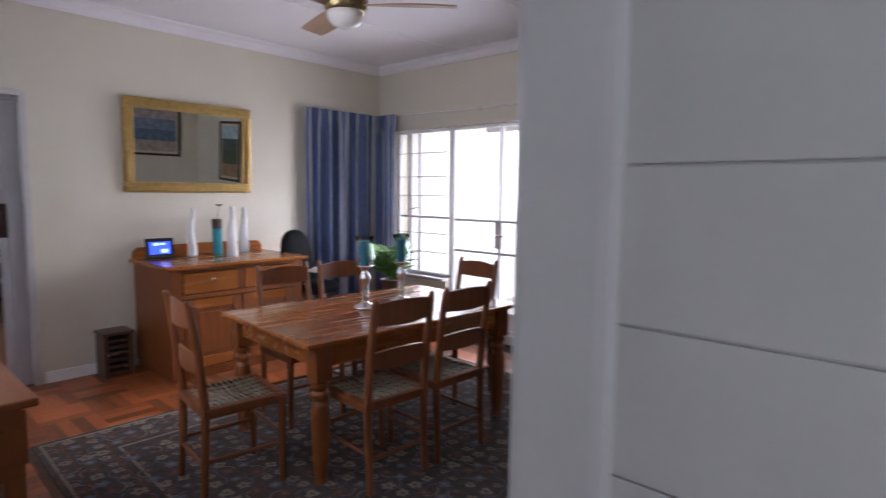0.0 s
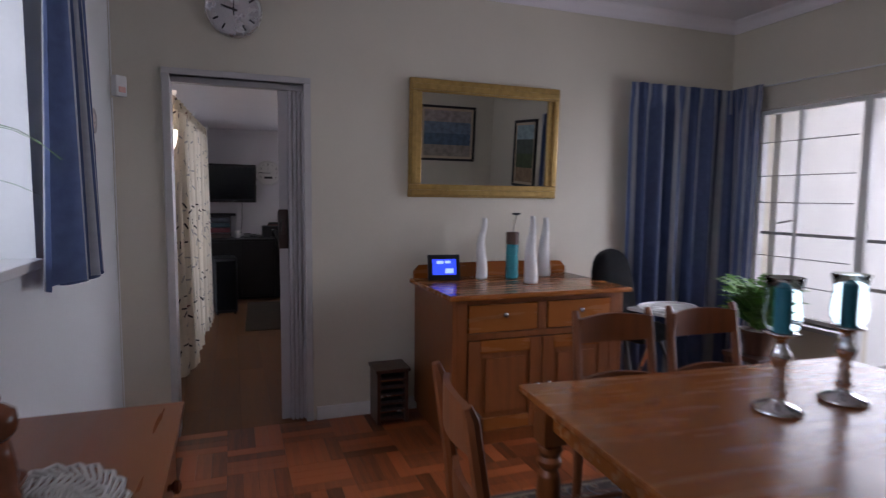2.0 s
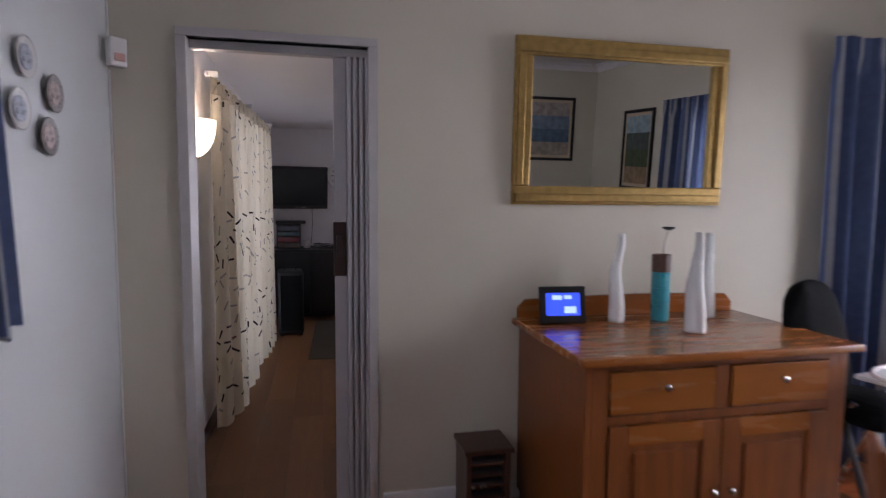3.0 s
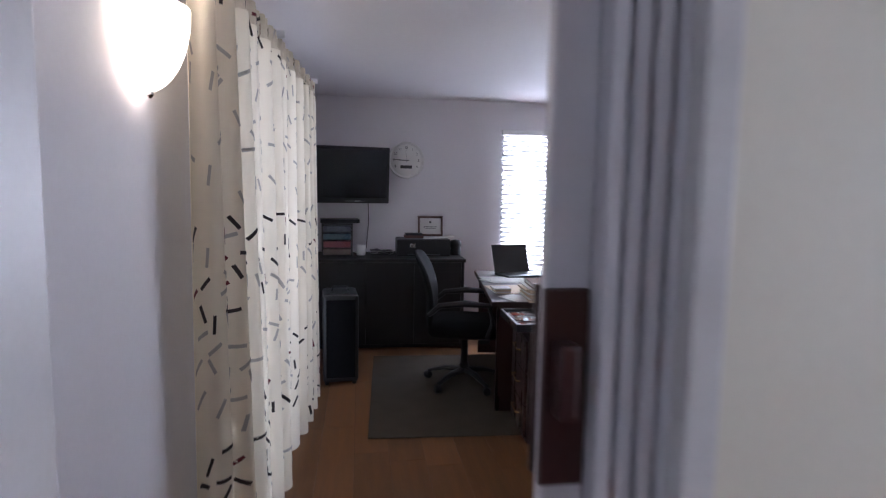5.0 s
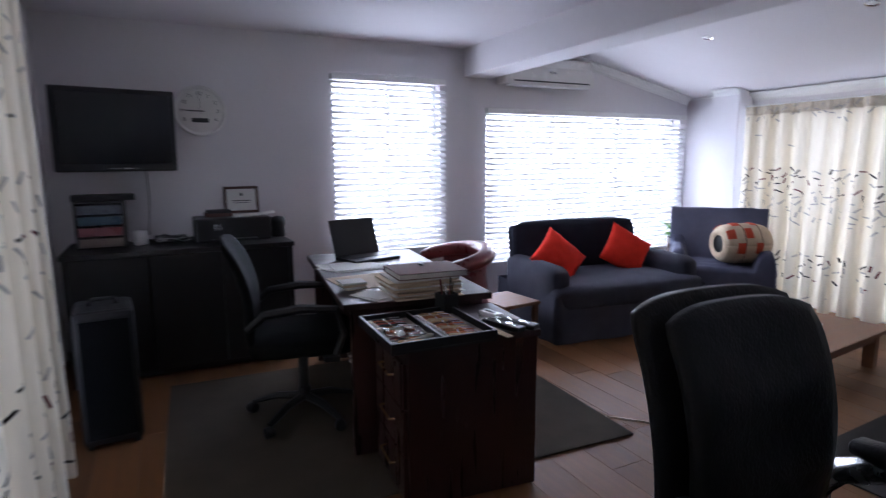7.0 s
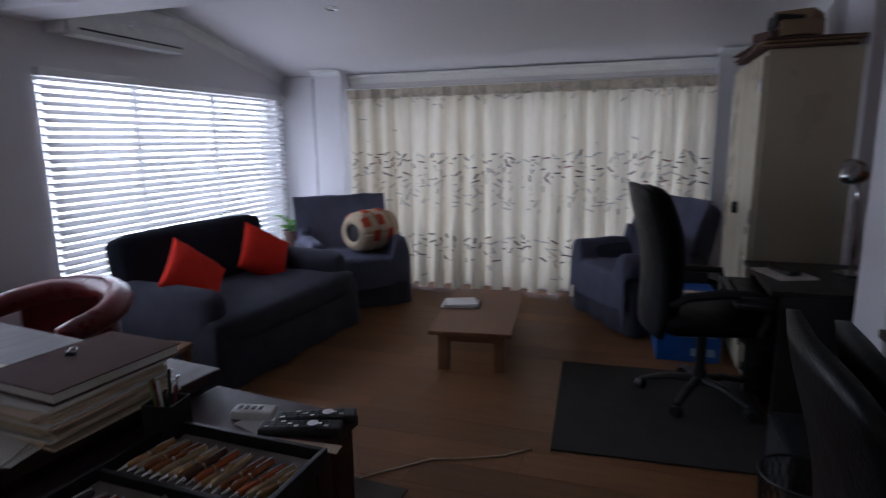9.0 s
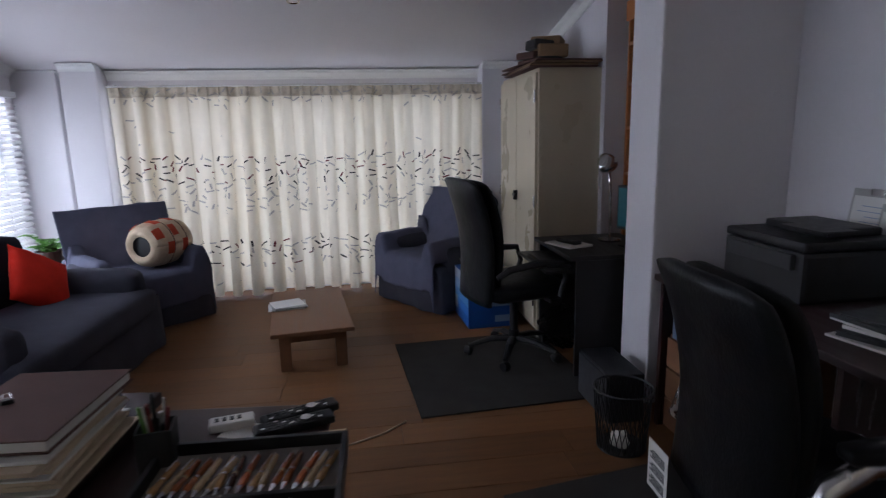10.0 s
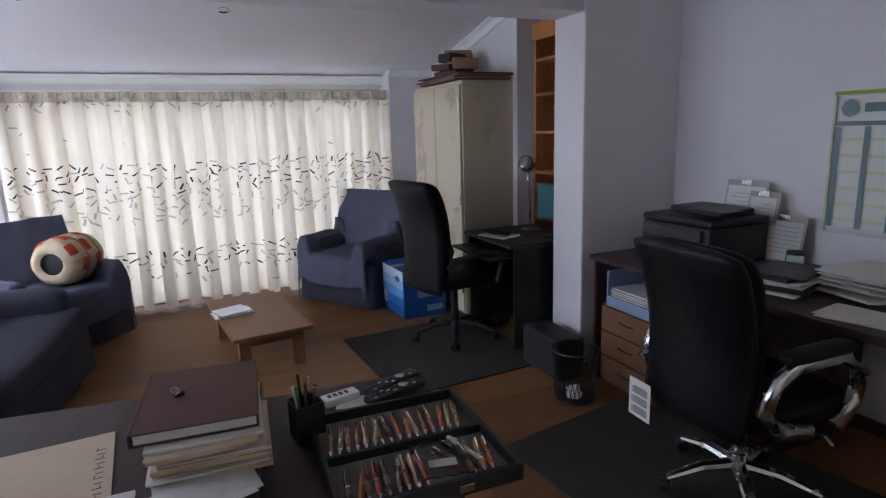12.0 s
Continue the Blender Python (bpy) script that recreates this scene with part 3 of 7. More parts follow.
def prints(ob, surf, width, height, count, bands, seed, side, wd=0.0105, gap=0.036):
    """Short printed dashes that lie on the folds, dense in bands."""
    rnd = random.Random(seed)
    placed = []
    sets = {"dark_dash": (bmesh.new(), M_DASHDARK), "grey_dash": (bmesh.new(), M_DASHGREY), "red_dash": (bmesh.new(), M_DASHRED)}
    for i in range(count):
        lo, hi, which = rnd.choices(bands, [b[3] for b in bands])[0][:3]
        u, v = rnd.uniform(0.01, 0.99), rnd.uniform(lo, hi)
        if any((u - a) ** 2 * width ** 2 + (v - b) ** 2 * height ** 2 < gap * gap for a, b in placed):
            continue
        placed.append((u, v))
        kind = which if which != "mixed" else rnd.choice(["dark_dash", "grey_dash", "dark_dash", "red_dash", "dark_dash", "grey_dash", "dark_dash"])
        ang = rnd.uniform(0, math.pi)
        ln = rnd.uniform(0.045, 0.06)
        bm = sets[kind][0]
        rows = []
        for k in range(5):
            s = (k / 4 - 0.5) * ln
            pair = []
            for e in (-0.5, 0.5):
                du = (s * math.cos(ang) - e * wd * math.sin(ang)) / width * 0.75
                dv = (s * math.sin(ang) + e * wd * math.cos(ang)) / height
                p = surf(min(1, max(0, u + du)), min(0.998, max(0.002, v + dv)))
                pair.append(bm.verts.new(p + Vector((0, side * 0.003, 0))))
            rows.append(pair)
        for a, b in zip(rows, rows[1:]):
            bm.faces.new((a[0], a[1], b[1], b[0]))
    for nm, (bm, material) in sets.items():
        tagged(part(nm, bm, material, ob), kind="stuff")


BANDS = [(0.14, 0.27, "mixed", 3.2), (0.54, 0.68, "mixed", 4.4), (0.40, 0.54, "grey_dash", 2.4), (0.05, 0.14, "grey_dash", 0.25), (0.93, 0.995, "grey_dash", 1.6), (0.7, 0.93, "grey_dash", 0.1)]
for k, (xa, wd) in enumerate(((-8.93, 1.60), (-7.36, 1.64))):
    c, s = curtain("print_curtain", pose(xa, 6.82, 0), wd, 1.86, 0.03, 9.0, 0.066, M_VOILE, "cream curtain printed with dark dashes, drawn closed", 11 + k, 0.02, 300, fold=0.019)
    prints(c, s, wd, 1.83, 760, BANDS, 5 + k, -1, 0.0115)
BANDS_S = [(0.16, 0.30, "mixed", 2.4), (0.47, 0.62, "mixed", 3.6), (0.34, 0.47, "grey_dash", 1.8), (0.93, 0.995, "mixed", 1.6), (0.64, 0.93, "grey_dash", 1.6), (0.03, 0.15, "mixed", 1.0)]
for k, (xa, ya, wd) in enumerate(((-7.97, 1.20, 1.28), (-6.71, 1.125, 1.06))):
    c, s = curtain("print_curtain", pose(xa, ya, 0, 0, 0, -3.4), wd, 2.14, 0.02, 6.0, 0.045, M_VOILE, "cream curtain printed with dark dashes beside the doorway", 21 + k, 0.02, fold=0.012)
    prints(c, s, wd, 2.1, 520, BANDS_S, 15 + k, 1, 0.0125, 0.045)


def rod(name, a, b, r, label, ends=True):
    ob = thing(name, Matrix.Translation(a), label, "curtain rod")
    v = Vector(b) - Vector(a)
    part("pole", tube([(0, 0, 0), v], r, 8), M_WHITE, ob, smooth=True)
    for f in (0.02, 0.5, 0.98):
        p = v * f
        part("bracket", boxes((p.x - 0.008, p.y - 0.012, p.z - 0.015, p.x + 0.008, p.y + 0.06, p.z + 0.02), bevel=0.002), M_WHITE, ob)
    return ob


rod("curtain_rod", (-8.95, 6.86, 1.87), (-5.70, 6.86, 1.87), 0.009, "thin white rod above the print curtains")
rod("curtain_rod", (-8.03, 1.17, 2.15), (-5.62, 1.03, 2.15), 0.009, "thin white rod beside the doorway")
rod("curtain_rod", (-4.56, 5.13, 2.25), (-1.65, 5.13, 2.21), 0.006, "thin wire rod above the dining window")
STR = ([M_BLUECURT, M_BLUECURT2, M_BLUECURT3, M_BLUECURT2], (0.05, 0.11))
curtain("blue_curtain", pose(DX + 0.10, 5.12, 0, 0, 0, -90), 0.95, 2.26, 0.03, 5.5, 0.042, M_BLUECURT, "blue striped curtain gathered in the room corner", 3, 0.0, 160, stripes=STR)
curtain("blue_curtain", pose(-4.50, 5.10, 0), 0.30, 2.26, 0.03, 2.2, 0.03, M_BLUECURT, "blue striped curtain end beside the window", 6, 0.0, 120, stripes=STR)
curtain("blue_curtain", pose(-2.47, 5.08, 0), 0.74, 2.22, 0.03, 5.0, 0.042, M_BLUECURT, "blue striped curtain hanging beside the glazed door", 4, 0.0, 160, stripes=STR)
curtain("blue_curtain", pose(-3.50, 0.95, 0), 0.38, 2.30, 1.12, 3.6, 0.035, M_BLUECURT, "short blue striped curtain at the south window", 7, -0.3, 120, stripes=STR)
rod("curtain_rod", (-3.66, 0.93, 2.31), (-1.5, 0.93, 2.31), 0.008, "thin white rod over the south window")

# doorway to the study: frame and folding door
fr = structure(thing("door_study", pose(DX, DOOR[0], 0), "grey steel door frame around the doorway", "door"), "grey steel door frame around the doorway", "door")
wdr = DOOR[1] - DOOR[0]
part("door_frame", boxes((-0.14, -0.03, 0, 0.018, 0.012, 2.08), (-0.14, wdr - 0.012, 0, 0.018, wdr + 0.03, 2.08), (-0.14, -0.03, 2.08, 0.018, wdr + 0.03, 2.115), bevel=0.004), mat("grey_white_frame_paint", (0.52, 0.50, 0.49), 0.4, 0, 0.06, 10, 0.03, 90), fr)
part("head_track", boxes((-0.09, 0.012, 2.045, -0.04, wdr - 0.012, 2.08), bevel=0.003), M_GREYFRAME, fr)
M_FOLD = mat("pale_folding_door_vinyl", (0.50, 0.48, 0.50), 0.45, 0, 0.05, 8, 0.04, 120)
fold = thing("folding_door", pose(DX - 0.06, 1.748, 0.01), "pale accordion folding door pushed open", "door")
bm = bmesh.new()
box(bm, -0.012, -0.025, 0, 0.012, 0.03, 2.03, bevel=0.004)
part("lead_post", bm, M_FOLD, fold)
for k in range(4):
    y = 0.04 + k * 0.026
    part("leaf", boxes((-0.045, y - 0.009, 0, 0.045, y + 0.009, 2.03), bevel=0.004), M_FOLD, fold)
    part("hinge_strip", boxes((-0.02, y + 0.009, 0, 0.02, y + 0.017, 2.02)), M_GREYFRAME, fold)
part("lock_plate", boxes((0.012, -0.03, 1.08, 0.022, 0.026, 1.32), (-0.022, -0.03, 1.08, -0.012, 0.026, 1.32), bevel=0.004), M_MAHOG, fold)
part("handle", boxes((0.022, -0.018, 1.17, 0.05, 0.006, 1.26), (-0.055, -0.02, 1.15, -0.022, 0.0, 1.19), (-0.06, -0.02, 1.16, -0.045, 0.09, 1.185), bevel=0.006), M_MAHOG, fold)

# ---- dining room things ----


def text(name, words, size, m, material, parent):
    cu = bpy.data.curves.new("t", "FONT")
    cu.body, cu.size, cu.align_x, cu.align_y, cu.extrude = words, size, "CENTER", "CENTER", 0.0008
    tmp = bpy.data.objects.new("t", cu)
    me = bpy.data.meshes.new_from_object(tmp)
    bpy.data.objects.remove(tmp)
    me.materials.append(material)
    ob = new(name, me)
    ob.parent = parent
    ob.matrix_basis = m
    return ob


LEG = [(0.032, 0.0), (0.036, 0.02), (0.03, 0.05), (0.038, 0.1), (0.043, 0.26), (0.046, 0.36), (0.04, 0.42), (0.03, 0.44), (0.045, 0.46), (0.046, 0.475), (0.034, 0.49), (0.045, 0.51), (0.045, 0.53), (0.034, 0.54)]


def dining_table():  # legs stand in the rug pile
    ob = thing("dining_table", pose(-2.34, 2.392, -0.012, 0, 0, -4), "polished honey pine dining table with turned legs", "table")
    part("tabletop", boxes((-0.497, 0, 0.715, 0.497, 1.54, 0.742), bevel=0.008), M_PINE_Y, ob)
    for bx in ((-0.385, 0.085, 0.60, 0.385, 0.11, 0.714), (-0.385, 1.41, 0.60, 0.385, 1.435, 0.714), (-0.445, 0.147, 0.60, -0.42, 1.373, 0.714), (0.42, 0.147, 0.60, 0.445, 1.373, 0.714)):
        part("apron_rail", boxes(bx, bevel=0.003), M_PINE_Y, ob)
    for x in (-0.43, 0.43):
        for y in (0.1, 1.42):
            bm = lathe(LEG, 20, x, y)
            box(bm, x - 0.046, y - 0.046, 0.54, x + 0.046, y + 0.046, 0.714, bevel=0.004)
            part("leg", bm, M_PINE, ob)


dining_table()


def dining_chair(m, label):
    """Ladder-back chair with a woven thong seat; faces +y."""
    ob = thing("dining_chair", m, label, "chair", "chairs round the dining table")
    for s in (-1, 1):
        x = s * 0.19
        part("rear_post", tube([(x, -0.21, 0), (x, -0.195, 0.25), (x, -0.19, 0.45), (x, -0.215, 0.7), (x * 0.98, -0.25, 0.93), (x * 0.98, -0.262, 0.965)], [0.017, 0.02, 0.022, 0.021, 0.02, 0.013], 8), M_CHAIR, ob)
        part("front_leg", tube([(s * 0.2, 0.19, 0), (s * 0.2, 0.19, 0.2), (s * 0.2, 0.19, 0.44)], [0.016, 0.02, 0.022], 8), M_CHAIR, ob)
        part("side_stretcher", tube([(s * 0.195, -0.2, 0.2), (s * 0.2, 0.19, 0.2)], 0.011, 6), M_CHAIR, ob)

    def rail(y, z, h, bow):
        return grid(lambda u, v: Vector(((u - 0.5) * 0.37, y - bow * math.sin(math.pi * u), z + h * (v - 0.5) + 0.02 * math.sin(math.pi * u) * (v - 0.3))), 10, 3, thick=0.018)
    part("top_rail", rail(-0.238, 0.885, 0.10, 0.03), M_CHAIR, ob)
    part("back_rail", rail(-0.208, 0.655, 0.075, 0.025), M_CHAIR, ob)
    part("front_stretcher", tube([(-0.2, 0.19, 0.25), (0.2, 0.19, 0.25)], 0.011, 6), M_CHAIR, ob)
    part("rear_stretcher", tube([(-0.19, -0.2, 0.17), (0.19, -0.2, 0.17)], 0.011, 6), M_CHAIR, ob)
    part("seat_frame", boxes((-0.215, -0.21, 0.41, -0.165, 0.215, 0.455), (0.165, -0.21, 0.41, 0.215, 0.215, 0.455), (-0.165, 0.165, 0.41, 0.165, 0.215, 0.455), (-0.165, -0.21, 0.41, 0.165, -0.165, 0.455), bevel=0.008), M_CHAIR, ob)
    bm = bmesh.new()
    for k in range(11):
        o = -0.15 + k * 0.03
        z = 0.443 + 0.003 * (k % 2)
        tube([(o, -0.18, z + 0.008), (o, 0, z - 0.008), (o, 0.18, z + 0.008)], 0.0042, 5, bm)
        tube([(-0.18, o, z + 0.010), (0, o, z - 0.005), (0.18, o, z + 0.010)], 0.0042, 5, bm)
    tagged(part("woven_seat", bm, M_RAWHIDE, ob, "pale rawhide lattice"), kind="stuff")
    return ob


c0 = dining_chair(pose(-2.26, 2.19, 0.012, 0, 0, -8), "honey wood ladder-back chair with a woven thong seat")
c0.scale = (0.92, 0.94, 0.98)
for x, y, r in ((-1.81, 2.73, 86), (-1.80, 3.18, 88), (-2.27, 3.88, 176), (-2.72, 2.91, -94), (-2.70, 3.37, -92)):
    copy_thing(c0, pose(x, y, 0.012, 0, 0, r))


def sideboard():
    ob = thing("sideboard", pose(DX + 0.02, 2.57, 0), "honey pine sideboard with two drawers and two doors", "sideboard")
    w, d, h = 1.12, 0.69, 0.853
    for nm, bx in (("side_panel", (0, 0, 0.06, d, 0.024, h)), ("side_panel", (0, w - 0.024, 0.06, d, w, h)), ("back_panel", (0.0, 0.024, 0.06, 0.02, w - 0.024, h)), ("bottom_panel", (0.02, 0.024, 0.06, d, w - 0.024, 0.085)),
                   ("top_rail", (d - 0.02, 0.09, h - 0.03, d, w - 0.09, h)), ("middle_rail", (d - 0.02, 0.09, 0.622, d, w - 0.09, 0.657)), ("stile", (d - 0.02, 0.024, 0.085, d, 0.09, h)), ("stile", (d - 0.02, w - 0.09, 0.085, d, w - 0.024, h)), ("centre_stile", (d - 0.02, w / 2 - 0.03, 0.657, d, w / 2 + 0.03, h - 0.03))):
        part(nm, boxes(bx, bevel=0.003), M_PINE, ob)
    part("plinth", boxes((0.02, 0.01, 0, d - 0.02, w - 0.01, 0.06), bevel=0.004), M_PINE, ob)
    part("top", boxes((-0.01, -0.035, h, d + 0.045, w + 0.035, h + 0.03), bevel=0.009), M_PINE_Y, ob)
    bm = grid(lambda u, v: Vector((0.012, -0.01 + u * (w + 0.02), h + 0.03 + v * (0.085 + 0.012 * math.sin(math.pi * u)) * min(1, 0.55 + 14 * min(u, 1 - u)))), 30, 2, thick=0.02)
    part("upstand", bm, M_PINE_Y, ob)
    for k in range(2):
        y0 = 0.095 if k == 0 else w / 2 + 0.035
        y1 = w / 2 - 0.035 if k == 0 else w - 0.095
        dr = part("drawer", boxes((d - 0.012, y0, 0.662, d + 0.006, y1, h - 0.034), bevel=0.004), M_PINE_Y, ob)
        part("knob", lathe([(0.006, 0), (0.006, 0.012), (0.014, 0.02), (0.014, 0.027), (0.006, 0.032)], 12), M_STEEL, dr, "small round metal knob").matrix_basis = pose(d + 0.005, (y0 + y1) / 2, 0.76, 0, 90, 0)
        y0 = 0.095 if k == 0 else w / 2 + 0.004
        y1 = w / 2 - 0.004 if k == 0 else w - 0.095
        dr = part("cabinet_door", boxes((d - 0.012, y0 + 0.072, 0.162, d - 0.004, y1 - 0.072, 0.545)), M_PINE, ob)
        for bx in ((d - 0.012, y0, 0.09, d + 0.006, y0 + 0.075, 0.617), (d - 0.012, y1 - 0.075, 0.09, d + 0.006, y1, 0.617)):
            part("door_stile", boxes(bx, bevel=0.003), M_PINE, dr)
        for bx in ((d - 0.012, y0 + 0.075, 0.542, d + 0.006, y1 - 0.075, 0.617), (d - 0.012, y0 + 0.075, 0.09, d + 0.006, y1 - 0.075, 0.165)):
            part("door_rail", boxes(bx, bevel=0.003), M_PINE_Y, dr)
        part("raised_panel", boxes((d - 0.004, y0 + 0.105, 0.195, d + 0.004, y1 - 0.105, 0.512), bevel=0.0035), M_PINE, dr)
        part("knob", lathe([(0.006, 0), (0.006, 0.012), (0.014, 0.02), (0.014, 0.027), (0.006, 0.032)], 12), M_STEEL, dr).matrix_basis = pose(d + 0.005, y1 - 0.035 if k == 0 else y0 + 0.035, 0.34, 0, 90, 0)


sideboard()
SBT = 0.885
SBX = DX + 0.02

f = thing("digital_photo_frame", pose(SBX + 0.165, 2.715, SBT, 0, -10, -6), "black digital photo frame with a lit blue screen", "photo frame")
part("bezel", boxes((-0.012, -0.105, 0, 0.012, 0.105, 0.165), bevel=0.006), M_BLACK, f)
part("screen", boxes((0.0121, -0.078, 0.035, 0.0135, 0.078, 0.135)), M_SCREENBLUE, f, "lit blue screen")
part("screen_text", boxes((0.0136, -0.05, 0.105, 0.0145, -0.005, 0.125), (0.0136, 0.005, 0.108, 0.0145, 0.04, 0.125), (0.0136, 0.005, 0.045, 0.0145, 0.06, 0.075)), M_SCREENPALE, f)
part("stand", boxes((-0.07, -0.03, 0.0, -0.012, 0.03, 0.006), bevel=0.001), M_BLACK, f)


def wavy_vase(x, y, h, r, seed):
    ob = thing("vase", pose(x, y, SBT, 0, 0, seed * 50), "slender white ceramic vase with a wavy neck", "vase", "white vases on the sideboard")
    bm = bmesh.new()
    rings = []
    for k in range(22):
        v = k / 21
        rr = r * (0.85 + 0.25 * math.sin(v * 3.0)) * (1 - v) ** 1.1 + 0.0135 + 0.003 * v
        ox, oy = 0.016 * math.sin(v * 7.5 + seed) * v, 0.01 * math.sin(v * 6 + seed * 2) * v
        rings.append([bm.verts.new((ox + rr * math.cos(a * math.pi / 8) * 0.8, oy + rr * math.sin(a * math.pi / 8), h * v)) for a in range(16)])
    for a, b in zip(rings, rings[1:]):
        for i in range(16):
            bm.faces.new((a[i], a[(i + 1) % 16], b[(i + 1) % 16], b[i]))
    bm.faces.new(rings[0][::-1])
    bm.faces.new(rings[-1])
    part("body", bm, M_CERAMIC, ob, smooth=True)


wavy_vase(-4.40, 2.975, 0.40, 0.040, 1)
wavy_vase(-4.15, 3.20, 0.42, 0.043, 2)
wavy_vase(-4.42, 3.45, 0.40, 0.038, 3)
ob = thing("cylinder_vase", pose(-4.39, 3.19, SBT), "banded teal cylinder vase with a dark rim", "vase")
part("body", lathe([(0.038, 0), (0.041, 0.01), (0.041, 0.075), (0.039, 0.078), (0.041, 0.082), (0.041, 0.15), (0.039, 0.153), (0.041, 0.157), (0.041, 0.225)], 20), M_TEAL, ob)
part("rim", lathe([(0.041, 0.225), (0.042, 0.23), (0.042, 0.305), (0.036, 0.305), (0.034, 0.24)], 20), M_DARKWOOD, ob, "dark brown glazed rim")
part("stem", tube([(0, 0, 0.2), (0.01, 0.004, 0.36), (0.03, 0.01, 0.42)], 0.0025, 5), M_STEEL, ob)
part("flower", lathe([(0.004, 0.415), (0.03, 0.425), (0.026, 0.432), (0.004, 0.428)], 10, 0.03, 0.01), M_GREYPL, ob)

# mirror over the sideboard
mr = thing("wall_mirror", pose(DX + 0.004, 2.519, 1.414, 0, 2.4, 0), "rectangular wall mirror in a gilt frame", "mirror")
mw, mh = 1.088, 0.753
for nm, a, b in (("frame_bottom", (0, 0, 0), (mw, 0.085)), ("frame_top", (0, 0, mh - 0.085), (mw, 0.085))):
    part(nm, boxes((0.0, 0, a[2], 0.026, mw, a[2] + 0.085), (0.0, 0.012, a[2] + 0.012, 0.042, mw - 0.012, a[2] + 0.05), bevel=0.007), M_GOLD, mr)
for nm, y in (("frame_side", 0), ("frame_side", mw - 0.085)):
    part(nm, boxes((0.0, y, 0.085, 0.026, y + 0.085, mh - 0.085), (0.0, y + (0.012 if y == 0 else 0.035), 0.085, 0.042, y + (0.05 if y == 0 else 0.073), mh - 0.085), bevel=0.007), M_GOLD, mr)
part("mirror_glass", boxes((0.004, 0.08, 0.08, 0.012, mw - 0.08, mh - 0.08)), M_MIRROR, mr, "clear mirror glass")


def wall_clock(m, r, label, digits):
    ob = thing("wall_clock", m, label, "clock")
    part("rim", lathe([(r * 0.94, 0.004), (r, 0.006), (r, 0.03), (r * 0.95, 0.04), (r * 0.86, 0.03), (r * 0.86, 0.022)], 40), M_CERAMIC if digits else M_STEEL, ob)
    part("dial", lathe([(r * 0.87, 0.006), (r * 0.87, 0.024)], 40), M_PAPER if digits else M_STEEL, ob)
    for k in range(12):
        a = math.radians(90 - 30 * k)
        if digits and k % 1 == 0:
            if k not in (5, 6, 7):
                text("numeral", str(k or 12), r * 0.2, Matrix.Translation((r * 0.68 * math.cos(a), r * 0.68 * math.sin(a), 0.026)), M_INK, ob)
        else:
            part("hour_mark", boxes((r * 0.62, -0.004, 0.025, r * 0.82, 0.004, 0.028)), M_INK if k % 3 else M_STEEL, ob).matrix_basis = pose(0, 0, 0, 0, 0, math.degrees(a))
    part("hour_hand", boxes((-0.02, -0.004, 0.03, r * 0.45, 0.004, 0.032)), M_INK, ob).matrix_basis = pose(0, 0, 0, 0, 0, 180 if digits else 165)
    part("minute_hand", boxes((-0.03, -0.003, 0.033, r * 0.68, 0.003, 0.035)), M_INK, ob).matrix_basis = pose(0, 0, 0, 0, 0, 90 if not digits else 178)
    if digits:
        part("calendar_display", boxes((-r * 0.32, -r * 0.45, 0.024, r * 0.32, -r * 0.28, 0.028), bevel=0.001), M_GREYPL, ob, "small grey calendar display")
        part("second_hand", boxes((-0.02, -0.0012, 0.036, r * 0.75, 0.0012, 0.037)), M_INK, ob).matrix_basis = pose(0, 0, 0, 0, 0, 92)
    return ob


wall_clock(pose(DX + 0.002, 1.485, 2.46, 90, 0, 90), 0.155, "round silver wall clock with plain hour marks", False)

# small rack beside the sideboard
ob = thing("disc_rack", pose(DX + 0.02, 2.27, 0), "small dark wooden rack with filled slots", "rack")
part("frame", boxes((0, 0, 0, 0.20, 0.022, 0.33), (0, 0.178, 0, 0.20, 0.20, 0.33), (0, -0.012, 0.33, 0.215, 0.212, 0.35), (0, 0.022, 0, 0.012, 0.178, 0.33), bevel=0.003), M_DARKWOOD, ob)
for k in range(6):
    part("shelf", boxes((0.012, 0.022, 0.02 + k * 0.05, 0.19, 0.178, 0.03 + k * 0.05), bevel=0.001), M_STEEL if k % 2 else M_DARKWOOD, ob)
    part("disc_case", boxes((0.02, 0.026, 0.0305 + k * 0.05, 0.185, 0.172, 0.044 + k * 0.05), bevel=0.001), M_GREYPL, ob)


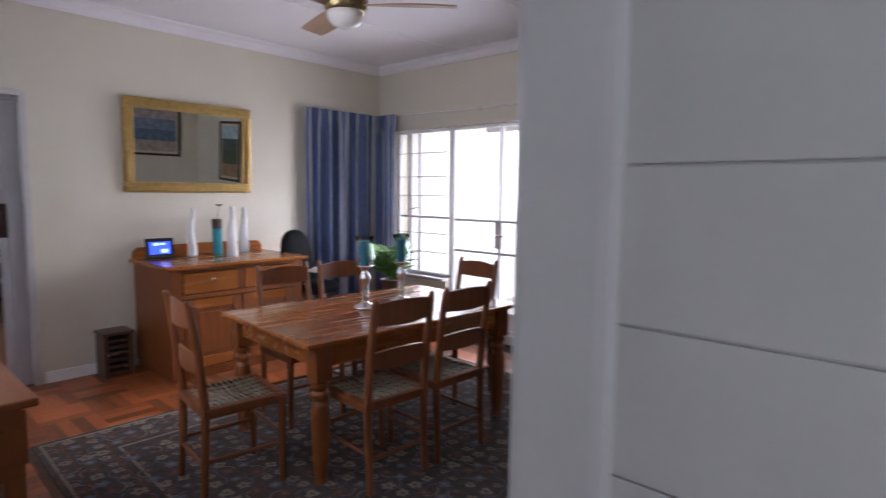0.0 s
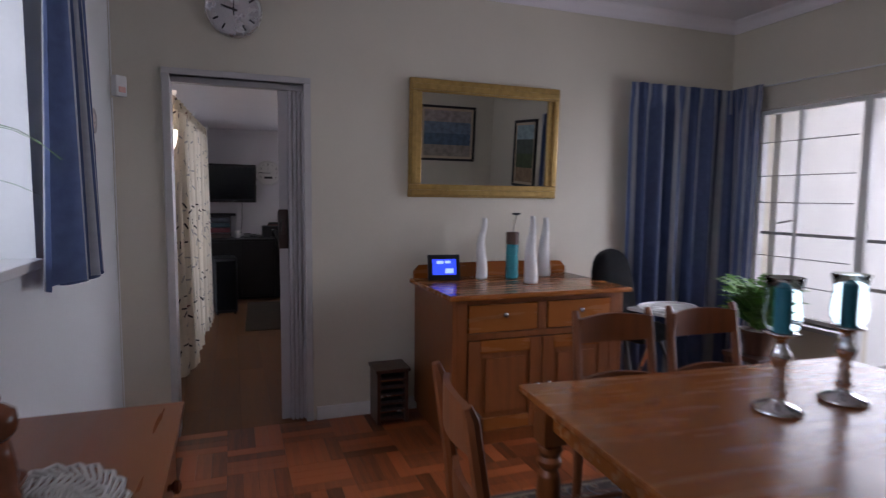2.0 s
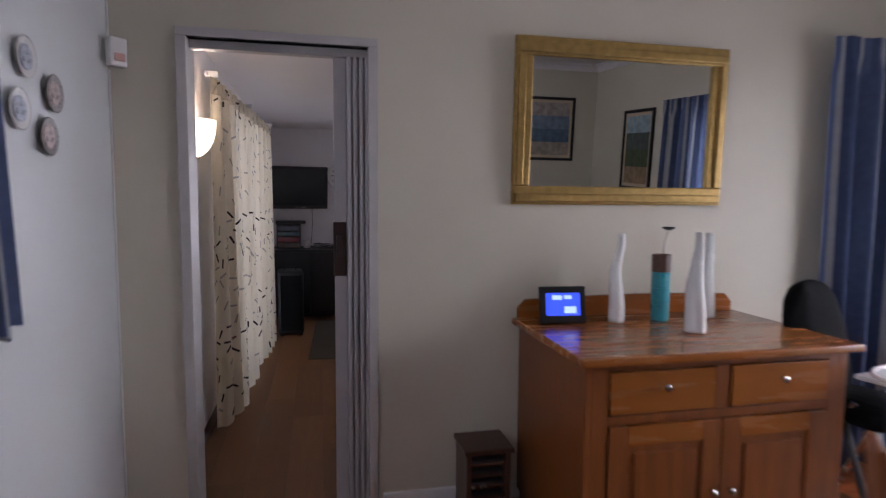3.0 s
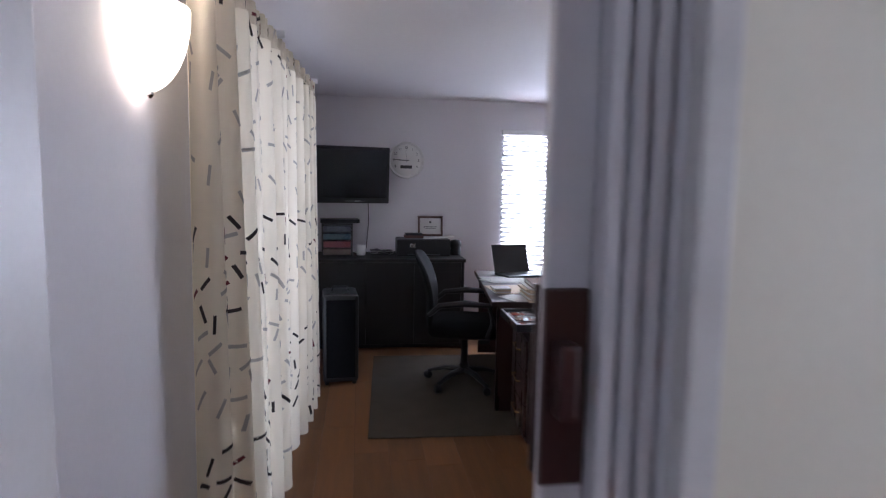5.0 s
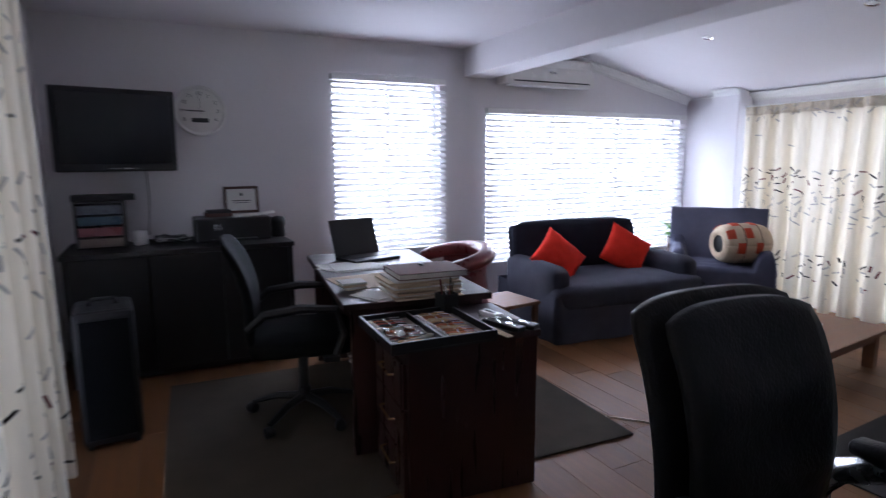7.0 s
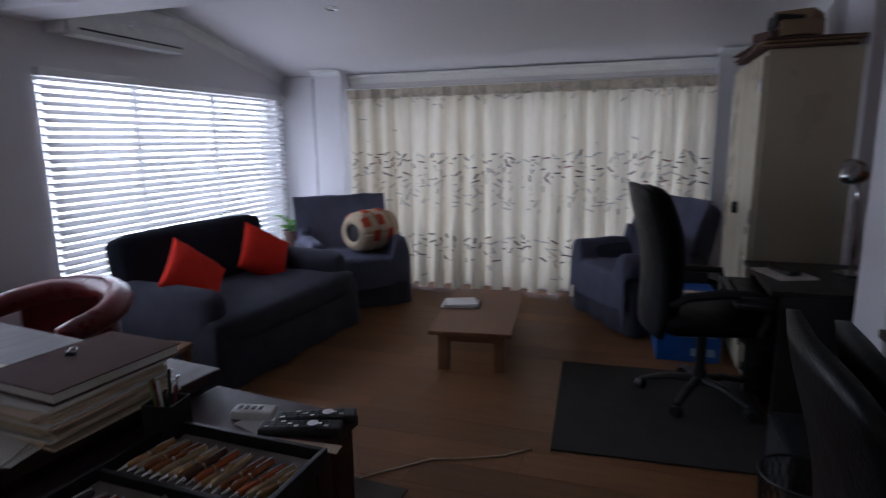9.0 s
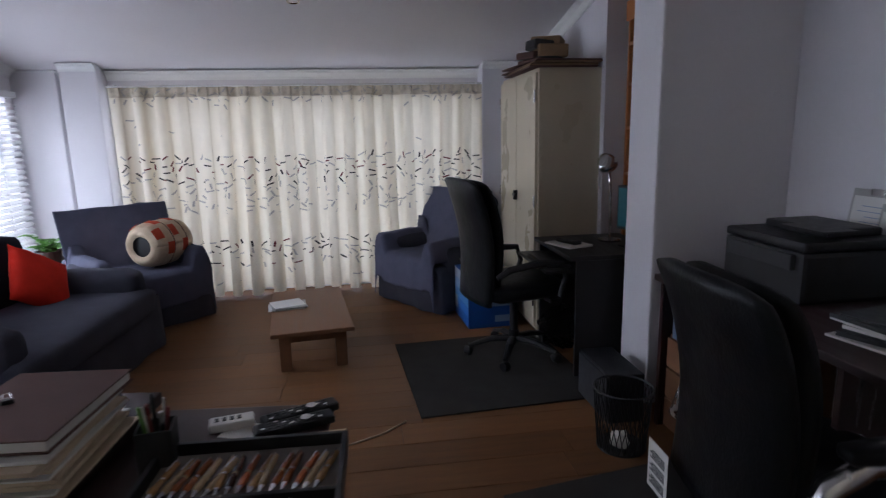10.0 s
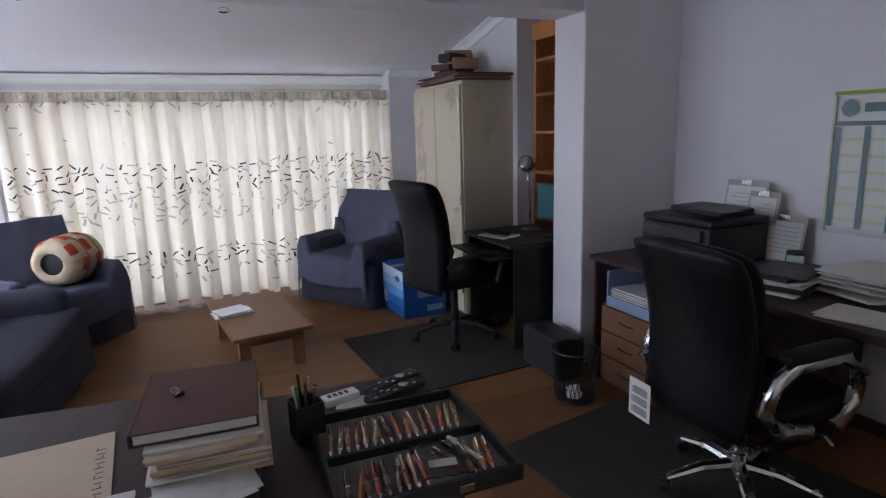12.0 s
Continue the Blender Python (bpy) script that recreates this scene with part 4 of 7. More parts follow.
def candlestick(x, y, label):
    ob = thing("candlestick", pose(x, y, 0.731), label, "candlestick", "candlesticks on the table")
    part("stem", lathe([(0.075, 0), (0.077, 0.008), (0.06, 0.022), (0.03, 0.03), (0.018, 0.045), (0.028, 0.06), (0.018, 0.078), (0.024, 0.092), (0.016, 0.108), (0.022, 0.122), (0.015, 0.14), (0.026, 0.165), (0.034, 0.19), (0.02, 0.215), (0.014, 0.235), (0.03, 0.25), (0.05, 0.256), (0.05, 0.262)], 24), M_CHROME, ob, smooth=True)
    part("candle", lathe([(0.026, 0.262), (0.026, 0.40), (0.02, 0.405), (0.003, 0.40)], 18), M_TEALWAX, ob, "teal pillar candle")
    bm = bmesh.new()
    prof = [(0.036, 0.263), (0.052, 0.285), (0.056, 0.32), (0.05, 0.36), (0.047, 0.39), (0.058, 0.44)]
    rings = [[bm.verts.new((r * math.cos(i * math.pi / 12), r * math.sin(i * math.pi / 12), z)) for i in range(24)] for r, z in prof]
    fs = [bm.faces.new((a[i], a[(i + 1) % 24], b[(i + 1) % 24], b[i])) for a, b in zip(rings, rings[1:]) for i in range(24)]
    bm.normal_update()
    bmesh.ops.solidify(bm, geom=fs, thickness=0.002)
    part("glass_shade", bm, M_DRINKGLASS, ob, "clear flared glass shade", True).visible_shadow = False


candlestick(-2.325, 3.10, "silver barley-twist candlestick with a glass shade")
candlestick(-2.32, 3.40, "silver barley-twist candlestick with a teal candle")

# buffet under the south window
BX0, BX1 = -2.885, -1.78
ob = thing("buffet", pose(BX0, DY0 + 0.012, 0), "waxed pine side table with drawers along the wall", "side table")
bw, bd, bz = BX1 - BX0, 0.44, 0.782
part("top", boxes((0, 0, bz - 0.028, bw, bd, bz), bevel=0.007), M_PINE_X, ob)
part("body", boxes((0.03, 0.02, 0.52, bw - 0.03, bd - 0.04, bz - 0.029), bevel=0.003), M_PINE_X, ob)
for k in range(2):
    x0 = 0.05 + k * (bw - 0.08) / 2
    dr = part("drawer", boxes((x0, bd - 0.045, 0.55, x0 + (bw - 0.14) / 2, bd - 0.025, bz - 0.05), bevel=0.004), M_PINE_X, ob)
    part("knob", lathe([(0.008, 0), (0.008, 0.012), (0.018, 0.02), (0.018, 0.03), (0.006, 0.036)], 12), M_LIMB, dr).matrix_basis = pose(x0 + (bw - 0.14) / 4, bd - 0.027, 0.65, -90, 0, 0)
for x in (0.06, bw - 0.06):
    for y in (0.06, bd - 0.07):
        part("leg", boxes((x - 0.03, y - 0.03, 0, x + 0.03, y + 0.03, 0.52), bevel=0.006), M_PINE, ob)
part("upstand", boxes((0.3, 0.0, bz, bw, 0.018, bz + 0.09), bevel=0.006), M_PINE_X, ob)

dl = thing("lace_doily", pose(-2.22, 1.07, bz + 0.002), "oval white crocheted lace doily", "doily")
bm = bmesh.new()
for k in range(5):
    s = 1 - k * 0.19
    pts = []
    for i in range(97):
        a = 2 * math.pi * i / 96
        rr = s * (1 + 0.035 * math.sin(24 * a))
        pts.append((0.275 * rr * math.cos(a), 0.17 * rr * math.sin(a), 0.002 + 0.002 * math.sin(12 * a + k)))
    tube(pts, 0.0055, 5, bm)
for i in range(48):
    a = 2 * math.pi * i / 48
    pts = [(0.275 * q * math.cos(a + 0.14 * math.sin(q * 14)), 0.17 * q * math.sin(a + 0.14 * math.sin(q * 14)), 0.003) for q in (0.1, 0.25, 0.4, 0.55, 0.7, 0.85, 0.99)]
    tube(pts, 0.0048, 5, bm)
tagged(part("crochet", bm, M_LACE, dl), kind="stuff")
ob = thing("pepper_mill", pose(-2.25, 1.03, bz + 0.008), "tall turned dark wood pepper mill", "pepper mill")
part("body", lathe([(0.036, 0), (0.038, 0.008), (0.037, 0.055), (0.031, 0.08), (0.034, 0.09), (0.026, 0.14), (0.021, 0.165)], 24), M_LIMB, ob, smooth=True)
part("head", lathe([(0.021, 0.165), (0.034, 0.18), (0.038, 0.2), (0.034, 0.22), (0.018, 0.232), (0.012, 0.235)], 24), M_LIMB, ob, smooth=True)
part("finial", lathe([(0.006, 0.235), (0.012, 0.24), (0.012, 0.248), (0.004, 0.253)], 14), M_STEEL, ob)
ob = thing("wooden_bowl", pose(-2.36, 0.975, bz + 0.006), "small dark turned wooden bowl", "bowl")
part("body", lathe([(0.03, 0), (0.05, 0.01), (0.068, 0.04), (0.064, 0.04), (0.046, 0.014), (0.004, 0.01)], 24), M_LIMB, ob, smooth=True)
ob = thing("teal_vase", pose(-2.07, 0.96, bz + 0.008), "glossy teal glass vase on the lace doily", "vase")
part("body", lathe([(0.05, 0), (0.058, 0.015), (0.05, 0.05), (0.034, 0.13), (0.02, 0.2), (0.024, 0.22), (0.014, 0.2)], 24), M_TEAL, ob, smooth=True)

# rug
M_RUG = mat("navy_patterned_wool", (0.082, 0.068, 0.064), 0.97, 0, 0.25, 20, 0.4, 420, 0.05)
M_RUGCREAM = mat("rug_cream_wool", (0.23, 0.20, 0.16), 0.97, 0, 0.2, 20, 0.4, 420, 0.05)
M_RUGRED = mat("rug_brown_wool", (0.15, 0.075, 0.06), 0.97, 0, 0.2, 20, 0.4, 420, 0.05)
M_RUGBLUE = mat("rug_blue_wool", (0.13, 0.14, 0.17), 0.97, 0, 0.2, 20, 0.4, 420, 0.05)
rg = thing("rug", pose(-3.39, 1.585, 0.001, 0, 0, -2), "large navy and cream oriental wool rug", "rug")
rw, rl = 2.55, 2.95
part("ground_weave", boxes((0, 0, 0, rw, rl, 0.008), bevel=0.003), M_RUG, rg)
for a, b, material in ((0.03, 0.045, M_RUGCREAM), (0.11, 0.12, M_RUGRED), (0.29, 0.30, M_RUGRED), (0.34, 0.355, M_RUGCREAM)):
    bm = boxes((a, a, 0.008, rw - a, b, 0.0095), (a, rl - b, 0.008, rw - a, rl - a, 0.0095), (a, b, 0.008, b, rl - b, 0.0095), (rw - b, b, 0.008, rw - a, rl - b, 0.0095))
    part("border", bm, material, rg)
rnd = random.Random(8)
sets = [bmesh.new() for _ in range(3)]


def motif(bm, cx, cy, r, n, ph, z):
    """A flower or leaf shape, flat in the pile."""
    vs = []
    for i in range(n * 4):
        a = 2 * math.pi * i / (n * 4) + ph
        q = r * (0.6 + 0.4 * abs(math.cos(n * (a - ph) / 2)))
        vs.append(bm.verts.new((cx + q * math.cos(a), cy + q * math.sin(a), z)))
    bm.faces.new(vs)


for ix in range(26):
    for iy in range(30):
        x, y = 0.07 + ix * (rw - 0.14) / 25, 0.07 + iy * (rl - 0.14) / 29
        edge = min(x, y, rw - x, rl - y)
        if 0.29 < edge < 0.36 or edge < 0.06:
            continue
        k = (ix * 7 + iy * 3 + (ix * iy) % 3) % 3
        jx, jy = rnd.uniform(-0.015, 0.015), rnd.uniform(-0.015, 0.015)
        motif(sets[k], x + jx, y + jy, rnd.uniform(0.022, 0.042), rnd.choice([3, 4, 5, 6]), rnd.uniform(0, 1), 0.0098)
        motif(sets[(k + 1) % 3], x + jx, y + jy, 0.012, 4, 0, 0.0106)
        a = rnd.uniform(0, 6.28)
        vs = [(x + jx + math.cos(a + q) * 0.05 * (0.6 + q / 2), y + jy + math.sin(a + q) * 0.05 * (0.6 + q / 2), 0.009) for q in (0, 0.5, 1.0, 1.5, 2.0)]
        tube(vs, 0.0035, 4, sets[(k + 2) % 3], 0.3)
for bm, material in zip(sets, (M_RUGCREAM, M_RUGRED, M_RUGBLUE)):
    tagged(part("woven_motif", bm, material, rg), kind="stuff")
bm = bmesh.new()
for i in range(170):
    x = 0.01 + i * (rw - 0.02) / 169
    for y, s in ((0, -1), (rl, 1)):
        tube([(x, y, 0.004), (x + rnd.uniform(-0.006, 0.006), y + s * 0.04, 0.003)], 0.002, 4, bm)
tagged(part("fringe", bm, M_RUGCREAM, rg, "short cream fringe"), kind="stuff")


def picture(name, m, w, h, label, hues):
    ob = thing(name, m, label, "picture")
    part("frame", boxes((0, 0, 0, 0.025, w, 0.035), (0, 0, h - 0.035, 0.025, w, h), (0, 0, 0.035, 0.025, 0.035, h - 0.035), (0, w - 0.035, 0.035, 0.025, w, h - 0.035), bevel=0.004), M_BLACK, ob)
    part("mount", boxes((0.004, 0.03, 0.03, 0.012, w - 0.03, h - 0.03)), M_MANILA, ob)
    rr = random.Random(int(w * 100))
    n = len(hues)
    for k, c in enumerate(hues):
        z0 = 0.07 + (h - 0.14) * k / n
        bm = bmesh.new()
        m_ = 14
        lo = [bm.verts.new((0.0122 + 0.0004 * k, 0.07 + (w - 0.14) * i / m_, z0)) for i in range(m_ + 1)]
        top = z0 + (h - 0.14) / n
        hi = [bm.verts.new((0.0122 + 0.0004 * k, 0.07 + (w - 0.14) * i / m_, min(h - 0.07, top + (0.06 * rr.random() if k < n - 1 else 0)))) for i in range(m_ + 1)]
        for i in range(m_):
            bm.faces.new((lo[i], lo[i + 1], hi[i + 1], hi[i]))
        part("painted_area", bm, mat("painting_colour", c, 0.7, 0, 0.35, 14, 0.05, 80), ob)
    return ob


picture("framed_picture", pose(EX - 0.004, 4.92, 1.58, 0, 0, 180), 0.88, 0.80, "framed seascape in misty blues", [(0.35, 0.3, 0.25), (0.10, 0.16, 0.24), (0.18, 0.24, 0.33), (0.40, 0.34, 0.32)])
picture("framed_picture", pose(-1.40, DY1 - 0.004, 1.28, 0, 0, -90), 0.62, 0.9, "tall framed landscape with green hills", [(0.3, 0.2, 0.12), (0.07, 0.1, 0.05), (0.08, 0.1, 0.09), (0.3, 0.4, 0.45)])

# ceiling fan
fn = thing("ceiling_fan", pose(-2.28, 2.93, DH, 0, 0, 38), "bronze ceiling fan with three pale wood blades", "ceiling fan")
part("canopy", lathe([(0.06, 0), (0.06, -0.02), (0.03, -0.06), (0.014, -0.07), (0.014, -0.26)], 20), M_BRASS, fn)
part("motor", lathe([(0.05, -0.24), (0.12, -0.26), (0.125, -0.31), (0.115, -0.36), (0.09, -0.38)], 28), M_BRASS, fn, smooth=True)
part("light_bowl", lathe([(0.105, -0.365), (0.1, -0.40), (0.075, -0.435), (0.03, -0.452), (0.003, -0.455)], 28), M_MILKOFF, fn, "frosted glass light bowl", True)
for k in range(3):
    bl = part("blade", grid(lambda u, v: Vector((0.1 + 0.52 * u, (v - 0.5) * (0.10 + 0.05 * math.sin(math.pi * u * 0.8)) + 0.05 * u * u, -0.325 + 0.03 * (v - 0.5))), 14, 4, thick=0.008), M_FANWOOD, fn)
    bl.matrix_basis = pose(0, 0, 0, 0, 0, 120 * k)

# sensor and its cable in the corner
ob = thing("alarm_sensor", pose(DX + 0.06, DY0 + 0.05, 1.93, 0, 0, -45), "small white alarm sensor in the wall corner", "sensor")
part("housing", boxes((-0.032, -0.02, 0, 0.032, 0.025, 0.11), bevel=0.008), M_CERAMIC, ob)
part("lens", boxes((-0.02, 0.025, 0.02, 0.02, 0.03, 0.05), bevel=0.003), mat("pink_lens", (0.7, 0.4, 0.35), 0.4), ob, "pale pink lens window")
ob = thing("alarm_cable", pose(DX + 0.008, DY0 + 0.008, 0.09), "thin white cable run down the wall corner", "cable")
part("cable", tube([(0, 0, 0), (0.002, 0.0, 0.9), (0, 0, 1.84)], 0.004, 6), M_WHITE, ob)
part("cable", tube([(0, 0, 1.95), (0, 0.0, 2.6)], 0.004, 6), M_WHITE, ob)
M_PLATE = mat("grey_plate_rim", (0.30, 0.28, 0.27), 0.3, 0, 0.3, 60)
for x, z, c in ((-3.885, 1.816, 0), (-4.055, 1.746, 1), (-3.835, 1.668, 0), (-4.005, 1.611, 1)):
    ob = thing("wall_plate", pose(x, DY0 + 0.002, z, -90, 0, 0), "small decorated china plate hung on the wall", "plate", "small wall plates")
    part("dish", lathe([(0.03, 0), (0.035, 0.008), (0.055, 0.014), (0.058, 0.018), (0.052, 0.018), (0.033, 0.012), (0.003, 0.012)], 28), M_PLATE if c else M_CERAMIC, ob, smooth=True)
    part("painted_centre", lathe([(0.036, 0.014), (0.036, 0.0165)], 24), mat("plate_glaze", (0.35, 0.38, 0.45) if not c else (0.45, 0.36, 0.34), 0.3, 0, 0.5, 60), ob)

# high chair by the window
hc = thing("high_chair", pose(-3.97, 3.90, 0, 0, 0, -78), "black padded high chair with a white tray", "high chair")
for s in (-1, 1):
    part("leg", tube([(s * 0.14, -0.02, 0.62), (s * 0.2, 0.12, 0.3), (s * 0.24, 0.26, 0.01)], 0.013, 8), M_GREYPL, hc)
    part("leg", tube([(s * 0.14, 0.04, 0.62), (s * 0.2, -0.12, 0.3), (s * 0.24, -0.26, 0.01)], 0.013, 8), M_STEEL, hc)
part("cross_bar", tube([(-0.24, 0.26, 0.02), (0.24, 0.26, 0.02)], 0.012, 6), M_GREYPL, hc)
part("seat", pad(-0.16, -0.16, 0.52, 0.16, 0.16, 0.62, 0.04, 0.01, 6), M_MESHCLOTH, hc)
bm = pad(-0.175, -0.05, 0, 0.175, 0.05, 0.5, 0.049, 0.02, 8)
for v in bm.verts:
    if v.co.z > 0.28:
        v.co.x *= math.sqrt(max(0.05, 1 - ((v.co.z - 0.28) / 0.27) ** 2))
b = part("backrest", bm, M_MESHCLOTH, hc, smooth=True)
b.matrix_basis = pose(0, -0.17, 0.57, 12, 0, 0)
bm = bmesh.new()
box(bm, -0.2, 0.06, 0.735, 0.2, 0.34, 0.755, bevel=0.009)
part("tray", bm, M_CERAMIC, hc, "white moulded plastic tray")
part("tray_rim", tube([(0.2 * math.cos(a) * 1.0, 0.2 + 0.145 * math.sin(a), 0.758) for a in [2 * math.pi * i / 24 for i in range(25)]], 0.009, 6), M_CERAMIC, hc)
part("foot_rest", boxes((-0.12, 0.16, 0.27, 0.12, 0.26, 0.285), bevel=0.006), M_CERAMIC, hc)


def potted(name, m, pot_r, pot_h, fronds, length, label, droop=1.0, width=0.03, stand=0.0, seed=3):
    rr = random.Random(seed)
    ob = thing(name, m, label, "plant")
    if stand:
        part("stool", boxes((-0.14, -0.14, stand - 0.03, 0.14, 0.14, stand), (-0.13, -0.13, 0, -0.1, -0.1, stand - 0.03), (0.1, -0.13, 0, 0.13, -0.1, stand - 0.03), (-0.13, 0.1, 0, -0.1, 0.13, stand - 0.03), (0.1, 0.1, 0, 0.13, 0.13, stand - 0.03), bevel=0.003), M_DARKWOOD, ob)
    part("pot", lathe([(pot_r * 0.75, stand), (pot_r, stand + pot_h), (pot_r * 1.08, stand + pot_h), (pot_r * 1.08, stand + pot_h * 1.1), (pot_r * 0.95, stand + pot_h * 1.1), (pot_r * 0.9, stand + pot_h * 0.9)], 20), M_DARKWOOD, ob)
    part("soil", lathe([(pot_r * 0.9, stand + pot_h * 0.85), (pot_r * 0.9, stand + pot_h * 0.95)], 16), M_SOIL, ob)
    bm = bmesh.new()
    for k in range(fronds):
        a = rr.uniform(0, 6.28)
        ln = length * rr.uniform(0.6, 1.1)
        up = rr.uniform(0.9, 2.2)
        n = 9
        pts = []
        for i in range(n + 1):
            s = i / n
            r_ = ln * s * (0.4 + 0.3 * s)
            pts.append(Vector((r_ * math.cos(a + 0.3 * s), r_ * math.sin(a + 0.3 * s), stand + pot_h + ln * up * (s - droop * 0.85 * s * s))))
        side = Vector((-math.sin(a), math.cos(a), 0))
        if width > 0.02:
            for i in range(1, n + 1):
                for sg in (-1, 1):
                    p = pts[i]
                    d_ = (pts[i] - pts[i - 1]).normalized()
                    l_ = width * 2.2 * math.sin(math.pi * (0.12 + 0.8 * i / n))
                    q = p + side * sg * l_ + d_ * l_ * 0.5 - Vector((0, 0, l_ * 0.3))
                    w_ = d_ * l_ * 0.28
                    m1 = (p + q) / 2
                    bm.faces.new([bm.verts.new(v) for v in (p, m1 - w_, q, m1 + w_)])
            tube(pts, 0.002, 4, bm)
        else:
            tube(pts, [width * (1 - 0.8 * i / n) for i in range(n + 1)], 5, bm, 0.25)
    tagged(part("foliage", bm, M_LEAF, ob), kind="stuff")


potted("fern", pose(-3.62, 4.52, 0), 0.10, 0.14, 70, 0.36, "bright green fern in a pot on a stool", 0.62, 0.034, 0.46, 3)
potted("spider_plant", pose(-2.62, 0.76, 1.202), 0.06, 0.10, 16, 0.42, "thin arching spider plant on the window sill", 0.9, 0.008, 0.0, 5)

# cabinet by the glazed door
ob = thing("side_cabinet", pose(-1.66, 4.62, 0), "dark brown wooden cabinet with an overhanging top", "cabinet")
part("carcass", boxes((0.03, 0.03, 0.20, 0.80, 0.46, 0.66), bevel=0.006), M_MAHOG, ob)
part("top", boxes((-0.04, -0.03, 0.66, 0.86, 0.48, 0.685), bevel=0.006), M_MAHOG_X, ob)
part("plinth", boxes((0.05, 0.06, 0.0, 0.78, 0.44, 0.045), bevel=0.004), M_MAHOG, ob)
for x in (0.06, 0.77):
    for y in (0.07, 0.42):
        part("leg", boxes((x - 0.025, y - 0.025, 0.045, x + 0.025, y + 0.025, 0.20), bevel=0.004), M_MAHOG, ob)
for k in range(2):
    dr = part("cabinet_door", boxes((0.05 + k * 0.37, 0.012, 0.225, 0.41 + k * 0.37, 0.03, 0.64), bevel=0.004), M_MAHOG, ob)
    part("knob", lathe([(0.005, 0), (0.005, 0.01), (0.011, 0.016), (0.009, 0.024)], 10), M_BRASS, dr).matrix_basis = pose(0.385 + k * 0.065, 0.012, 0.45, 90, 0, 0)
ob = thing("folded_cloth", pose(-1.50, 4.80, 0.685, 0, 0, 8), "pale folded cloth lying on the dark cabinet", "cloth")
part("cloth", grid(lambda u, v: Vector((0.30 * (u - 0.5), 0.24 * (v - 0.5), 0.006 + 0.008 * abs(noise.noise(Vector((u * 4, v * 4, 2)))))), 10, 10, thick=0.012), M_LACE, ob, smooth=True)

# veranda outside the glazed door
structure(part("pavement_veranda", boxes((-6, DY1 + 0.22, -0.24, 3, 9.6, -0.05)), M_PAVING), "pale paved veranda floor", "pavement")
structure(part("wall_garden", boxes((-4.55, 5.5, -0.25, -4.35, 16, 4.2), (-4.5, 10.4, -0.25, 6, 10.6, 1.9)), M_OUTWALL), "white garden walls beyond the veranda", "wall")
for k in range(5):
    ob = thing("pergola_beam", pose(-4.6, DY1 + 0.9 + k * 0.75, 2.22), "weathered grey timber pergola beam", "beam", "pergola beams")
    part("timber", boxes((0, 0, 0, 6.5, 0.06, 0.14), bevel=0.006), M_GREYFRAME, ob)
for x in (-3.0, -0.2):
    ob = thing("pergola_post", pose(x, 8.9, -0.05), "grey timber pergola post", "post", "pergola posts")
    part("timber", boxes((-0.05, -0.05, 0, 0.05, 0.05, 2.27), bevel=0.006), M_GREYFRAME, ob)

# ---- study things ----
# lit wall lamp beside the curtain
ob = thing("wall_lamp", pose(-5.47, RY0 + 0.002, 1.66), "lit milk glass wall lamp shaped like a shell", "wall lamp")
part("back_plate", boxes((-0.05, 0, 0.06, 0.05, 0.012, 0.16), bevel=0.004), M_STEEL, ob)
part("glass_bowl", grid(lambda u, v: Vector((0.115 * math.cos(math.pi * u) * math.sin(0.15 + 1.42 * v), 0.014 + 0.11 * math.sin(math.pi * u) * math.sin(0.15 + 1.42 * v), 0.19 * (1 - math.cos(0.15 + 1.42 * v)) * 1.05)), 24, 12, thick=0.004), M_MILK, ob, "glowing frosted glass", True)
part("finial", lathe([(0.004, -0.012), (0.01, -0.004), (0.008, 0.006)], 10, 0, 0.03), M_STEEL, ob)
lamp = new("wall_lamp_light", bpy.data.lights.new("wall_lamp_light", "POINT"))
lamp.data.energy, lamp.data.color, lamp.data.shadow_soft_size = 3.2, (1.0, 0.84, 0.64), 0.05
lamp.location = (-5.47, RY0 + 0.075, 1.86)

# television on an arm
tv = thing("television", pose(-9.37, 1.435, 1.315, 0, 4, 11), "black flat screen television on a wall arm", "television")
part("casing", boxes((-0.05, -0.35, 0, 0.0, 0.35, 0.52), bevel=0.012), M_BLACK, tv)
part("screen", boxes((0.0005, -0.32, 0.05, 0.003, 0.32, 0.49)), M_TV, tv, "dark glossy screen")
part("control_strip", boxes((0.0005, -0.06, 0.018, 0.003, 0.12, 0.024)), M_STEEL, tv)
part("wall_arm", boxes((-0.34, -0.05, 0.2, -0.05, 0.05, 0.32), bevel=0.006), M_BLACK, tv)
part("cable", tube([(-0.04, 0.16, 0.0), (-0.06, 0.17, -0.2), (-0.2, 0.18, -0.46)], 0.004, 5), M_BLACK, tv)
wall_clock(pose(RW + 0.002, 1.958, 1.738, 90, 0, 90), 0.18, "round white wall clock with black numerals and a calendar display", True)

# black cabinet along the wall
BT = 0.83
ob = thing("low_cabinet", pose(RW + 0.02, 1.04, 0), "black-brown laminate cabinet below the television", "cabinet")
part("top", boxes((0, 0.05, BT - 0.03, 0.64, 1.42, BT), bevel=0.004), M_BLACKWOOD, ob)
part("carcass", boxes((0, 0.06, 0, 0.62, 0.085, BT - 0.03), (0, 1.385, 0, 0.62, 1.41, BT - 0.03), (0, 0.085, 0.02, 0.02, 1.385, BT - 0.03), (0.02, 0.085, 0.02, 0.61, 1.385, 0.05), bevel=0.002), M_BLACKWOOD, ob)
for k in range(3):
    part("cabinet_door", boxes((0.605, 0.09 + k * 0.432, 0.055, 0.623, 0.516 + k * 0.432, BT - 0.035), bevel=0.003), M_BLACKWOOD, ob)

